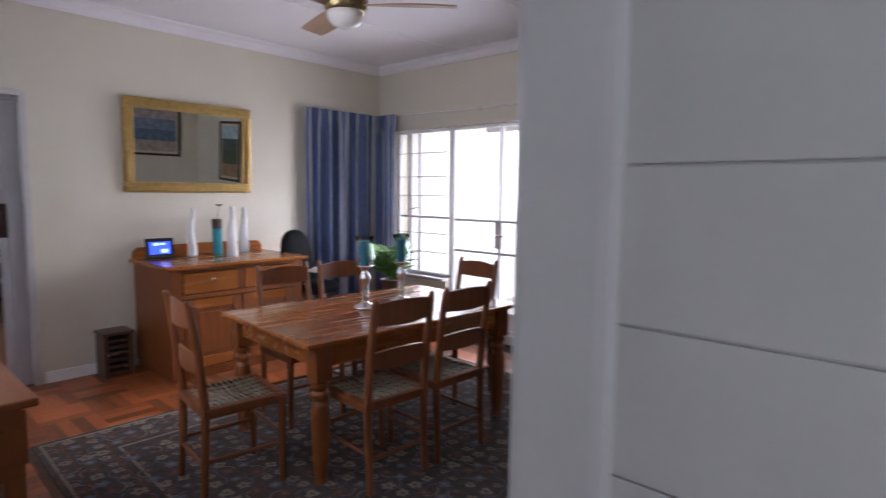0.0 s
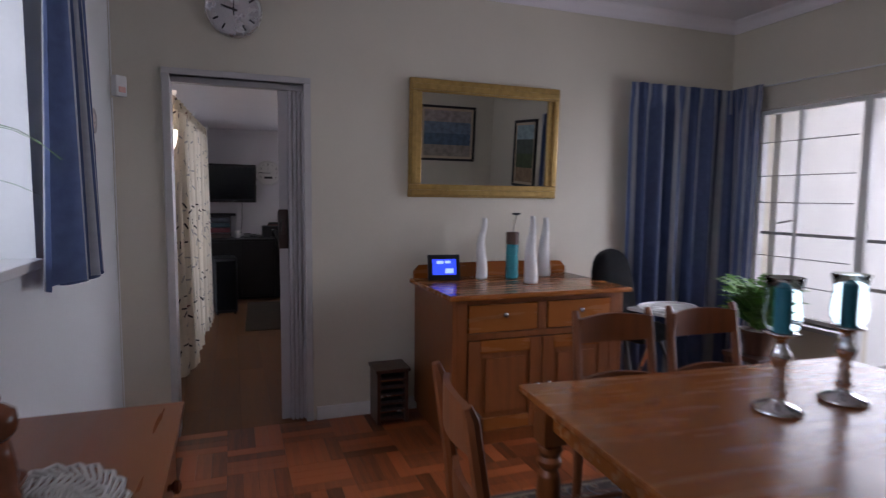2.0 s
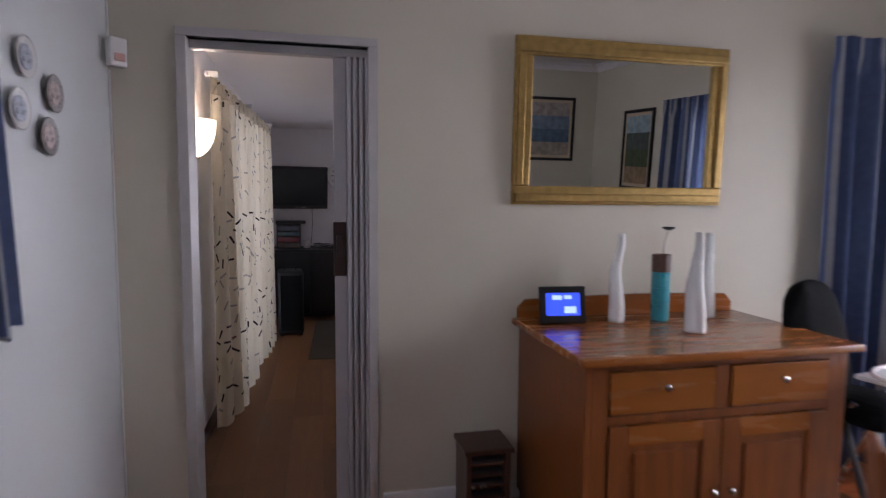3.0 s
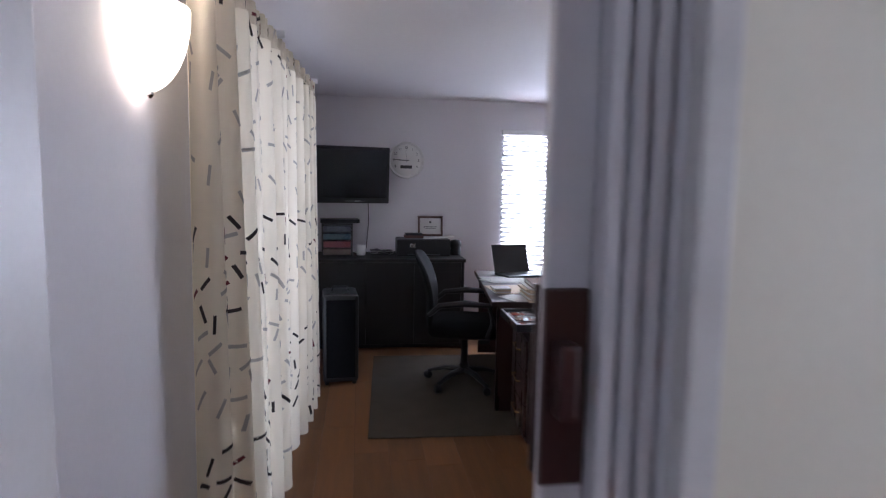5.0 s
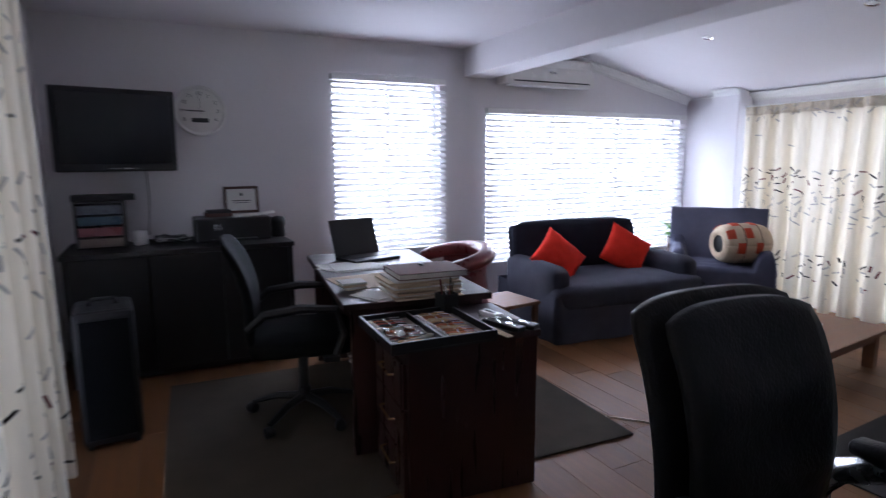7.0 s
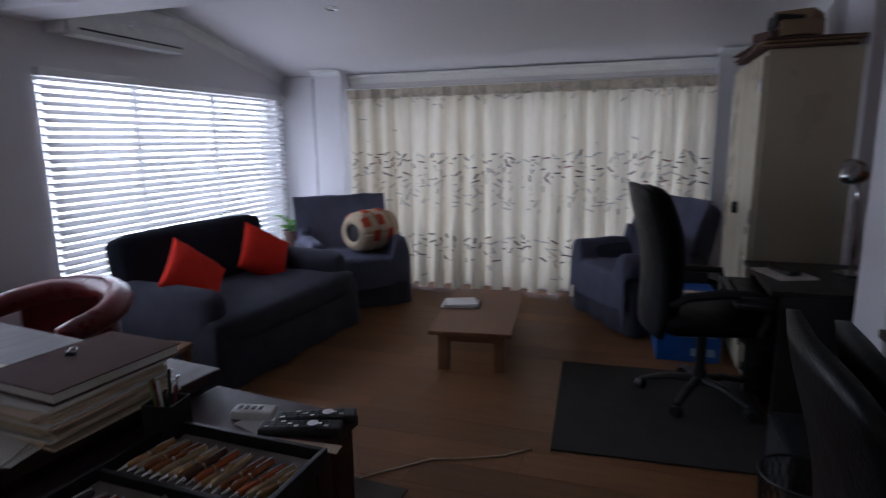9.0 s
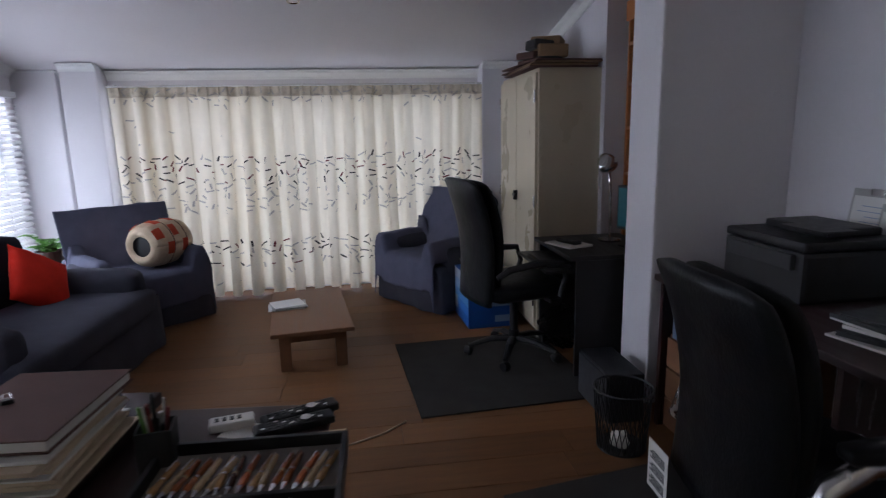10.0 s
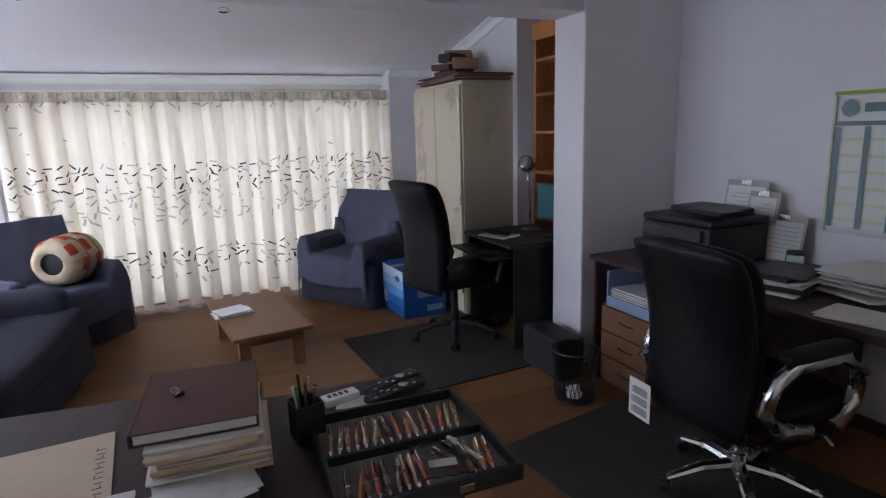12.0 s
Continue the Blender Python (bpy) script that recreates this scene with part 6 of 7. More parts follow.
part("wire", tube([(-0.01, 0.006, 0.008), (-0.006, 0.025, 0.014), (0.006, 0.025, 0.014), (0.01, 0.006, 0.008)], 0.0012, 5), M_CHROME, ob)
part("wire", tube([(-0.01, -0.006, 0.008), (-0.006, -0.018, 0.02), (0.006, -0.018, 0.02), (0.01, -0.006, 0.008)], 0.0012, 5), M_CHROME, ob)
ob = thing("large_envelope", pose(-7.95, 2.66, DTZ + 0.0005, 0, 0, 4), "large buff envelope with a handwritten line", "envelope")
part("paper", boxes((-0.17, -0.23, 0, 0.17, 0.23, 0.004), bevel=0.001), M_MANILA, ob)
part("handwriting", boxes(*[(0.132 + 0.004 * (k % 2), -0.12 + k * 0.022, 0.004, 0.152, -0.117 + k * 0.022, 0.0044) for k in range(13)], *[(0.134 + 0.006 * (k % 3), -0.12 + k * 0.044, 0.004, 0.136 + 0.006 * (k % 3), -0.105 + k * 0.044, 0.0044) for k in range(7)]), M_INK, ob)
paper_pile("loose_sheets", pose(-8.38, 2.66, DTZ, 0, 0, 8), 0.22, 0.30, 6, "scattered white sheets on the desk", [M_PAPER], spread=0.06, twist=25, t0=0.001, t1=0.002)
paper_pile("loose_sheets", pose(-7.60, 2.53, DTZ, 0, 0, 14), 0.20, 0.14, 4, "white sheets at the desk edge", [M_PAPER], spread=0.02, twist=14, t0=0.001, t1=0.003)
paper_pile("letter_pile", pose(-7.78, 2.47, DTZ + 0.013, 0, 0, 0), 0.12, 0.12, 4, "small stack of letters at the desk edge", [M_PAPER, M_MANILA], spread=0.005, t0=0.006, t1=0.012)
lp = thing("laptop", pose(-8.60, 2.83, DTZ + 0.0, 0, 0, 16), "open black laptop on the desk", "laptop")
part("base", boxes((-0.12, -0.17, 0.0, 0.12, 0.17, 0.02), bevel=0.004), M_BLACK, lp)
part("keyboard", boxes((-0.09, -0.15, 0.02, 0.02, 0.15, 0.0225)), M_GREYPL, lp)
s = part("screen", boxes((-0.006, -0.17, 0, 0.006, 0.17, 0.24), bevel=0.004), M_BLACK, lp)
s.matrix_basis = pose(-0.115, 0, 0.02, 0, -18, 0)

# captain's chair
ob = thing("captain_chair", pose(-8.60, 3.38, 0.0, 0, 0, 172), "oxblood leather captain's chair with turned spindles", "chair")
part("seat", pad(-0.26, -0.24, 0.38, 0.26, 0.26, 0.48, 0.045, 0.02, 8), M_OXBLOOD, ob, smooth=True)
part("seat_frame", boxes((-0.25, -0.23, 0.33, 0.25, 0.25, 0.385), bevel=0.01), M_MAHOG, ob)
arc = [(0.31 * math.cos(a), -0.02 - 0.27 * math.sin(a), 0.70 + 0.05 * math.sin(a)) for a in [math.pi * (-0.12 + 1.24 * i / 20) for i in range(21)]]
part("back_roll", tube(arc, [0.032] + [0.045 + 0.015 * math.sin(math.pi * i / 18) for i in range(19)] + [0.032], 10), M_OXBLOOD, ob, "padded oxblood roll", True)
part("back_pad", grid(lambda u, v: Vector((0.285 * math.cos(math.pi * (0.1 + 0.8 * u)), -0.02 - 0.25 * math.sin(math.pi * (0.1 + 0.8 * u)) + 0.015 * math.sin(math.pi * v), 0.50 + 0.24 * v)), 18, 8, thick=0.03), M_OXBLOOD, ob, smooth=True)
for i in (1, 19):
    x, y, z = arc[i]
    part("spindle", tube([(x * 0.8, y * 0.8, 0.38), (x * 0.88, y * 0.88, 0.46), (x * 0.92, y * 0.92, 0.54), (x, y, z - 0.03)], [0.014, 0.02, 0.012, 0.014], 8), M_MAHOG, ob)
for x in (-0.2, 0.2):
    for y in (-0.18, 0.2):
        part("leg", tube([(x, y, 0.34), (x * 1.05, y * 1.05, 0.2), (x * 1.12, y * 1.12, 0.0)], [0.022, 0.026, 0.014], 8), M_MAHOG, ob)

ob = thing("side_table", pose(-8.70, 3.95, 0, 0, 0, 6), "low square teak side table", "side table")
part("top", boxes((-0.2, -0.17, 0.31, 0.2, 0.17, 0.335), bevel=0.005), M_TEAK, ob)
for x in (-0.17, 0.17):
    for y in (-0.14, 0.14):
        part("leg", boxes((x - 0.018, y - 0.018, 0, x + 0.018, y + 0.018, 0.31), bevel=0.004), M_TEAK, ob)


def skirt(x0, y0, x1, y1, z1, seed, amp=0.012):
    """A loose cloth skirt hung round a block, with folds that reach the floor."""
    per = [(x0, y0), (x1, y0), (x1, y1), (x0, y1), (x0, y0)]
    seg = []
    for (ax, ay), (bx, by) in zip(per, per[1:]):
        seg += [(ax + (bx - ax) * i / 22, ay + (by - ay) * i / 22, (by - ay), -(bx - ax)) for i in range(22)]
    seg.append(seg[0])
    bm = bmesh.new()
    rows = []
    for j in range(9):
        v = j / 8
        r = []
        for i, (x, y, nx, ny) in enumerate(seg[:-1]):
            l_ = math.hypot(nx, ny)
            o = amp * v * (math.sin(i * 0.95 + seed) + 0.6 * math.sin(i * 0.41 + seed * 2)) + 0.02 * v
            r.append(bm.verts.new((x + nx / l_ * o, y + ny / l_ * o, z1 * (1 - v) + 0.012)))
        rows.append(r)
    n = len(rows[0])
    for a, b in zip(rows, rows[1:]):
        for i in range(n):
            bm.faces.new((a[i], b[i], b[(i + 1) % n], a[(i + 1) % n]))
    return bm


def upholstered(name, m, w, d, label, cover, back_cover, seat_z=0.40, back_z=0.82, arm=0.17, throw=None, cat="sofa", group=""):
    """A covered seat that faces +x, w wide along y, d deep."""
    ob = thing(name, m, label, cat, group)
    x0, x1 = -d / 2, d / 2
    part("skirt", skirt(x0, -w / 2, x1, w / 2, seat_z - 0.05, w * 3), cover, ob, smooth=True)
    part("seat", pad(x0 + 0.12, -w / 2 + 0.02, seat_z - 0.16, x1 + 0.012, w / 2 - 0.02, seat_z + 0.03, 0.05, 0.02, 12, 3), cover, ob, smooth=True)
    b = part("backrest", pad(-0.09, -w / 2 + 0.08, 0, 0.09, w / 2 - 0.08, back_z - seat_z + 0.05, 0.07, 0.015, 10, 5), back_cover, ob, smooth=True)
    b.matrix_basis = pose(x0 + 0.16, 0, seat_z - 0.04, 0, -13, 0)
    for s in (-1, 1):
        y = s * (w / 2 - arm / 2)
        part("arm", pad(x0 + 0.1, y - arm / 2, seat_z - 0.2, x1 - 0.06, y + arm / 2, seat_z + 0.17, 0.075, 0.01, 9, 7 + s), cover, ob, smooth=True)
    for x in (x0 + 0.08, x1 - 0.08):
        for s in (-1, 1):
            part("foot", lathe([(0.02, 0), (0.026, 0.06)], 8, x, s * (w / 2 - 0.08)), M_DARKWOOD, ob)
    if throw:
        def drape(u, v):
            s = v * 1.45
            y = (u - 0.5) * (w * 0.98)
            if s < 0.50:
                x, z = x0 + 0.02 + 0.27 * s + 0.205, back_z + 0.035 - 0.92 * s
                x = x0 + 0.15 + 0.36 * s
            elif s < 1.05:
                x, z = x0 + 0.33 + (s - 0.5) * (d - 0.30) / 0.55, seat_z + 0.045
            else:
                x, z = x1 + 0.045 + 0.03 * (s - 1.05), seat_z + 0.03 - (s - 1.05) * 0.62
            e = abs(u - 0.5) * 2
            if e > 0.62 and s > 0.45:
                z += 0.145 * min(1, (e - 0.62) / 0.12) * (1 if s < 1.05 else max(0, 1 - (s - 1.05) * 2))
            if e > 0.93 and s > 0.4:
                z -= (e - 0.93) * 2.2
            q = Vector((x * 3, y * 3, z * 2 + seed_))
            return Vector((x + 0.012 * noise.noise(q * 2), y + 0.012 * noise.noise(q * 2 + Vector((7, 0, 0))), z + 0.02 * abs(noise.noise(q * 1.7)) + 0.008))
        seed_ = w * 5
        part("throw", grid(drape, 44, 60, thick=0.006), throw, ob, "loosely draped slate-blue throw", True)
    return ob


upholstered("sofa", pose(-8.83, 4.96, 0, 0, 0, -5), 1.43, 0.94, "two-seater sofa under a loose dark grey cover", M_SLIP, M_NAVY, 0.40, 0.83, 0.19)
upholstered("armchair", pose(-8.69, 6.26, 0, 0, 0, -48), 0.86, 0.80, "armchair draped with a slate-blue throw", M_SLIP, M_THROW, 0.38, 0.86, 0.17, M_THROW, "armchair", "draped armchairs")
upholstered("armchair", pose(-6.19, 6.38, 0, 0, 0, 213), 0.82, 0.76, "armchair with a slate throw beside the cupboard", M_SLIP, M_THROW, 0.38, 0.90, 0.17, M_THROW, "armchair", "draped armchairs")


def cushion(m, label):
    ob = thing("cushion", m, label, "cushion", "red cushions on the sofa")

    def side(sg):
        def f(u, v):
            a, b = u * 2 - 1, v * 2 - 1
            pin = 1 - 0.10 * (1 - abs(a)) * 0 - 0.07 * (math.cos(math.pi * b / 2) * abs(a) ** 2)
            pin2 = 1 - 0.07 * (math.cos(math.pi * a / 2) * abs(b) ** 2)
            th = 0.075 * max(0, (1 - a * a)) ** 0.45 * max(0, (1 - b * b)) ** 0.45
            return Vector((sg * (th + 0.006 * noise.noise(Vector((a * 3, b * 3, sg)))), 0.20 * a * pin, 0.20 * b * pin2))
        return f
    bm = grid(side(1), 18, 18)
    grid(lambda u, v: side(-1)(1 - u, v), 18, 18, bm)
    bmesh.ops.remove_doubles(bm, verts=bm.verts, dist=0.003)
    part("cover", bm, M_RED, ob, smooth=True)


cushion(pose(-8.86, 4.56, 0.575, 42, -30, 0), "scarlet square cushion leaning on the sofa back")
cushion(pose(-8.87, 5.30, 0.575, -36, -28, -10), "scarlet square cushion leaning on the sofa arm")

# plush pet house on the armchair
ob = thing("pet_house", pose(-8.45, 6.24, 0.455, 0, 0, -110), "plush cream and rust pet house with a round door", "pet bed")
PR, PL = 0.175, 0.215


def shell(u, v):
    a = 2 * math.pi * u
    t = v * 2 - 1
    r = PR * (1 - 0.10 * t * t - 0.16 * abs(t) ** 8) * (1 + 0.03 * abs(math.cos(3 * a)))
    return Vector((PL * t, r * math.cos(a), PR + r * math.sin(a)))


part("body", grid(shell, 40, 18, thick=0.012), M_CREAMPLUSH, ob, smooth=True)
bm = bmesh.new()
n = 32
outer = [bm.verts.new((PL, PR * 0.76 * math.cos(2 * math.pi * i / n), PR + PR * 0.76 * math.sin(2 * math.pi * i / n))) for i in range(n)]
mid = [bm.verts.new((PL + 0.018, PR * 0.6 * math.cos(2 * math.pi * i / n), PR + PR * 0.6 * math.sin(2 * math.pi * i / n))) for i in range(n)]
inner = [bm.verts.new((PL - 0.005, PR * 0.44 * math.cos(2 * math.pi * i / n), PR + PR * 0.44 * math.sin(2 * math.pi * i / n))) for i in range(n)]
for a, b in ((outer, mid), (mid, inner)):
    for i in range(n):
        bm.faces.new((a[i], a[(i + 1) % n], b[(i + 1) % n], b[i]))
part("door_ring", bm, M_CREAMPLUSH, ob, smooth=True)
# black disc behind the door ring stands in for the shade inside
part("hole_shade_disc", lathe([(PR * 0.75, 0), (PR * 0.75, 0.004)], 24), M_BLACK, ob).matrix_basis = pose(PL - 0.03, 0, PR, 0, 90, 0)
part("back_panel", lathe([(PR * 0.74, 0), (PR * 0.5, 0.02), (0.01, 0.03)], 24), M_CREAMPLUSH, ob).matrix_basis = pose(-PL + 0.005, 0, PR, 0, -90, 0)
for ku, kv in ((0.18, 0.30), (0.18, 0.66), (0.30, 0.48), (0.06, 0.48), (0.30, 0.80), (0.06, 0.82), (0.42, 0.3), (0.42, 0.66), (0.94, 0.3), (0.94, 0.66)):
    part("patch", grid(lambda u, v: shell(ku + 0.085 * u, kv + 0.15 * v) + (shell(ku + 0.085 * u, kv + 0.15 * v) - Vector((0, 0, PR))).normalized() * 0.006 * 1.4, 6, 6), M_REDPLUSH, ob, smooth=True)
for kv in (0.3, 0.65):
    part("seam", tube([shell(u / 36, kv) * 1.0 + Vector((0, 0.004 * math.cos(2 * math.pi * u / 36), 0.004 * math.sin(2 * math.pi * u / 36))) for u in range(37)], 0.003, 5), M_BROWNBOOK, ob)

# coffee table
ct = thing("coffee_table", pose(-7.247, 5.371, 0, 0, 0, 7), "low worn teak coffee table", "coffee table")
part("top", boxes((-0.25, -0.505, 0.245, 0.25, 0.505, 0.272), bevel=0.006), M_TEAK, ct)
part("apron", boxes((-0.20, -0.43, 0.185, 0.20, -0.41, 0.245), (-0.20, 0.41, 0.185, 0.20, 0.43, 0.245), (-0.20, -0.41, 0.185, -0.18, 0.41, 0.245), (0.18, -0.41, 0.185, 0.20, 0.41, 0.245), bevel=0.003), M_TEAK, ct)
for x in (-0.17, 0.17):
    for y in (-0.40, 0.40):
        part("leg", boxes((x - 0.035, y - 0.03, 0, x + 0.035, y + 0.03, 0.245), bevel=0.005), M_TEAK, ct)
paper_pile("newspaper_pile", pose(-7.40, 5.42, 0.2725, 0, 0, 12), 0.24, 0.20, 5, "folded newspapers on the coffee table", [M_PAPER, mat("newsprint", (0.42, 0.42, 0.40), 0.9, 0, 0.3, 60)], "newspapers", 0.012, 9, 0.003, 0.007)

# steel cupboard with things stored on top
cp = thing("steel_cupboard", pose(-5.69, 5.262, 0), "cream enamelled two-door steel cupboard", "cupboard")
part("body", boxes((0.02, 0, 0.03, 0.46, 0.96, 1.83), bevel=0.006), M_ENAMEL, cp)
part("plinth", boxes((0.04, 0.01, 0, 0.45, 0.95, 0.03)), M_BLACK, cp)
for k in range(2):
    dr = part("cupboard_door", boxes((0.0, 0.012 + k * 0.472, 0.06, 0.02, 0.476 + k * 0.472, 1.80), bevel=0.004), M_ENAMEL, cp)
    for z in (0.25, 0.95, 1.65):
        part("hinge", tube([(-0.004, 0.014 + k * 0.932, z - 0.04), (-0.004, 0.014 + k * 0.932, z + 0.04)], 0.006, 6), M_STEEL, dr)
part("handle", boxes((-0.03, 0.44, 0.92, 0.0, 0.46, 0.99), (-0.035, 0.40, 0.95, -0.02, 0.47, 0.97), bevel=0.003), M_BLACK, cp)
rnd = random.Random(31)
ob = thing("cardboard_pile", pose(-5.46, 5.66, 1.83), "flattened dark cardboard and oddments on the cupboard", "cardboard")
z = 0.0
for k in range(5):
    part("sheet", boxes((-0.24, -0.36 - 0.05 * rnd.random(), 0, 0.22, 0.34, 0.009), bevel=0.001), M_CARD if k % 2 else M_BROWNBOOK, ob).matrix_basis = pose(rnd.uniform(-0.03, 0.03), rnd.uniform(-0.05, 0.05), z, 0, 0, rnd.uniform(-5, 5))
    z += 0.011
for k in range(6):
    bm = boxes((-0.09, -0.11, 0, 0.09, 0.11, 0.05 + 0.02 * (k % 3)), bevel=0.012)
    part("packet", bm, (M_BROWNBOOK, M_BLACK, M_CARD)[k % 3], ob).matrix_basis = pose(-0.08 + 0.05 * (k % 3), 0.16 + 0.07 * (k // 3) - 0.1, z + 0.06 * (k // 2), rnd.uniform(-4, 4), rnd.uniform(-6, 6), rnd.uniform(0, 90))

# blue printed carton
ob = thing("carton", pose(-6.12, 5.47, 0, 0, 0, 3), "blue printed cardboard carton", "box")
part("box", boxes((0, 0, 0, 0.37, 0.50, 0.39), bevel=0.003), M_BLUEBOX, ob)
for k, c in enumerate(((0.012, 0.09, 0.36), (0.03, 0.16, 0.50), (0.12, 0.32, 0.62), (0.32, 0.50, 0.70), (0.60, 0.66, 0.72))):
    part("printed_band", boxes((-0.0012, 0.01, 0.01 + k * 0.075, -0.0004, 0.49, 0.085 + k * 0.075)), mat("blue_fade_print", c, 0.35, 0, 0.08, 6), ob)
for bx in ((0.12, -0.0012, 0.16, 0.34, -0.0004, 0.22), (0.20, -0.0012, 0.04, 0.34, -0.0004, 0.09)):
    part("printed_panel", boxes(bx), M_BLUETRAY, ob)
part("logo_oval", lathe([(0.05, 0), (0.05, 0.0008)], 24), M_BLUEBOX, ob).matrix_basis = pose(-0.0014, 0.12, 0.31, 0, -90, 0) @ Matrix.Diagonal((0.5, 1, 1, 1))
part("tape", boxes((0, 0.22, 0.3902, 0.37, 0.28, 0.391)), M_MANILA, ob)
part("label", boxes((-0.0016, 0.36, 0.06, -0.0013, 0.44, 0.16)), M_PAPER, ob)

# shelf and computer corner
sh = thing("tall_shelf", pose(-5.10, 4.46, 0), "tall orange pine shelf in the alcove", "shelf")
part("side", boxes((0, 0, 0, 0.34, 0.022, 2.22), bevel=0.003), M_SHELF, sh)
part("side", boxes((0, 0.70, 0, 0.34, 0.722, 2.22), bevel=0.003), M_SHELF, sh)
part("back", boxes((0.325, 0.022, 0.02, 0.335, 0.70, 2.2)), M_SHELF, sh)
part("cornice", boxes((-0.02, 0.0, 2.10, 0.0, 0.722, 2.22), bevel=0.003), M_SHELF, sh)
for z in (0.06, 0.8, 1.12, 1.42, 1.7, 1.95, 2.19):
    part("shelf", boxes((0.002, 0.022, z, 0.325, 0.70, z + 0.022), bevel=0.002), M_SHELF, sh)
for k, z in enumerate((0.822, 1.142, 1.442, 1.722)):
    ob = thing("shelf_oddments", pose(-4.95, 4.80, z), "small dark boxes and bottles on the shelf", "boxes")
    for j in range(4):
        part("box", boxes((-0.06, -0.27 + j * 0.14, 0, 0.06, -0.16 + j * 0.14, 0.10 + 0.05 * ((j + k) % 3)), bevel=0.004), (M_BROWNBOOK, M_STEEL, M_BLACK, M_CARD)[(j + k) % 4], ob)
ob = thing("computer_desk", pose(-5.72, 4.50, 0), "black computer desk in the alcove", "desk")
part("top", boxes((0, 0, 0.70, 0.60, 0.68, 0.725), bevel=0.004), M_BLACKWOOD, ob)
part("side_panel", boxes((0.04, 0.0, 0, 0.58, 0.022, 0.70), bevel=0.002), M_BLACKWOOD, ob)
part("side_panel", boxes((0.04, 0.658, 0, 0.58, 0.68, 0.70), bevel=0.002), M_BLACKWOOD, ob)
part("keyboard_tray", boxes((-0.12, 0.05, 0.62, 0.25, 0.64, 0.638), bevel=0.003), M_BLACKWOOD, ob)
ob = thing("monitor", pose(-5.22, 4.66, 0.725, 0, 0, 195), "computer monitor with a teal screen", "monitor")
part("foot", boxes((-0.09, -0.1, 0, 0.09, 0.1, 0.012), bevel=0.004), M_BLACK, ob)
part("neck", boxes((-0.02, -0.025, 0.012, 0.01, 0.025, 0.12), bevel=0.004), M_BLACK, ob)
part("casing", boxes((-0.02, -0.2, 0.09, 0.02, 0.2, 0.36), bevel=0.006), M_BLACK, ob)
part("screen", boxes((0.0205, -0.185, 0.11, 0.0215, 0.185, 0.345)), M_SCREENTEAL, ob, "dim teal screen")
lm = thing("desk_lamp", pose(-5.30, 4.92, 0.725), "silver gooseneck desk lamp, switched off", "lamp")
part("base", lathe([(0.07, 0), (0.072, 0.012), (0.03, 0.02)], 20), M_STEEL, lm)
part("stem", tube([(0, 0, 0.02), (0, 0, 0.2), (-0.01, 0.0, 0.36), (-0.02, -0.005, 0.46)], 0.009, 8), M_CHROME, lm, smooth=True)
s = part("shade", lathe([(0.012, -0.07), (0.03, -0.06), (0.062, 0.0), (0.064, 0.02), (0.06, 0.02), (0.028, -0.05)], 24), M_STEEL, lm, "round silver shade", True)
s.matrix_basis = pose(-0.05, -0.03, 0.49, -60, 0, -50)
part("bulb", lathe([(0.01, -0.04), (0.022, -0.015), (0.018, 0.008), (0.003, 0.016)], 14), M_MILKOFF, lm).matrix_basis = pose(-0.05, -0.03, 0.49, -60, 0, -50)
ob = thing("desk_phone", pose(-5.60, 4.85, 0.725, 0, 0, 20), "pale papers and handset on the computer desk", "papers")
part("sheet", boxes((-0.09, -0.12, 0, 0.09, 0.12, 0.012), bevel=0.002), M_PAPER, ob)
part("handset", boxes((-0.03, -0.09, 0.012, 0.03, 0.09, 0.04), bevel=0.01), M_BLACK, ob)
ob = thing("keyboard", pose(-5.74, 4.82, 0.638), "black computer keyboard on the tray", "keyboard")
part("deck", boxes((-0.07, -0.2, 0, 0.07, 0.2, 0.018), bevel=0.004), M_BLACK, ob)
ob = thing("plastic_bag", pose(-5.55, 5.06, 0), "crumpled clear plastic bag on the floor", "bag")
bm = bmesh.new()
bmesh.ops.create_icosphere(bm, subdivisions=4, radius=0.15)
for v in bm.verts:
    q = v.co.normalized()
    r = 0.13 * (1 + 0.45 * noise.noise(q * 3) + 0.25 * abs(noise.noise(q * 8)))
    v.co = Vector((q.x * r, q.y * r, max(0.002, 0.11 + q.z * r * 1.1)))
part("film", bm, M_BAG, ob)
ob = thing("computer_tower", pose(-5.715, 3.95, 0.0, 0, 0, 0), "black computer tower standing against the pier", "computer")
part("casing", boxes((0, 0, 0, 0.18, 0.38, 0.25), bevel=0.008), M_BLACK, ob)
part("front_panel", boxes((-0.012, 0.01, 0.01, 0.0, 0.37, 0.24), bevel=0.006), M_GREYPL, ob)
bn = thing("waste_bin", pose(-5.74, 3.76, 0), "black wire-mesh waste paper bin", "bin")
bm = bmesh.new()
for k in range(30):
    a = 2 * math.pi * k / 30
    for sgn in (-1, 1):
        b = a + sgn * 0.5
        tube([(0.105 * math.cos(a), 0.105 * math.sin(a), 0.005), (0.118 * math.cos((a + b) / 2), 0.118 * math.sin((a + b) / 2), 0.145), (0.128 * math.cos(b), 0.128 * math.sin(b), 0.285)], 0.0022, 4, bm)
tagged(part("wire_mesh", bm, M_BLACK, bn), kind="stuff")
for r, z in ((0.129, 0.287), (0.106, 0.006)):
    part("ring", tube([(r * math.cos(2 * math.pi * i / 32), r * math.sin(2 * math.pi * i / 32), z) for i in range(33)], 0.005, 6), M_BLACK, bn)
part("bottom", lathe([(0.105, 0.002), (0.105, 0.006)], 24), M_BLACK, bn)
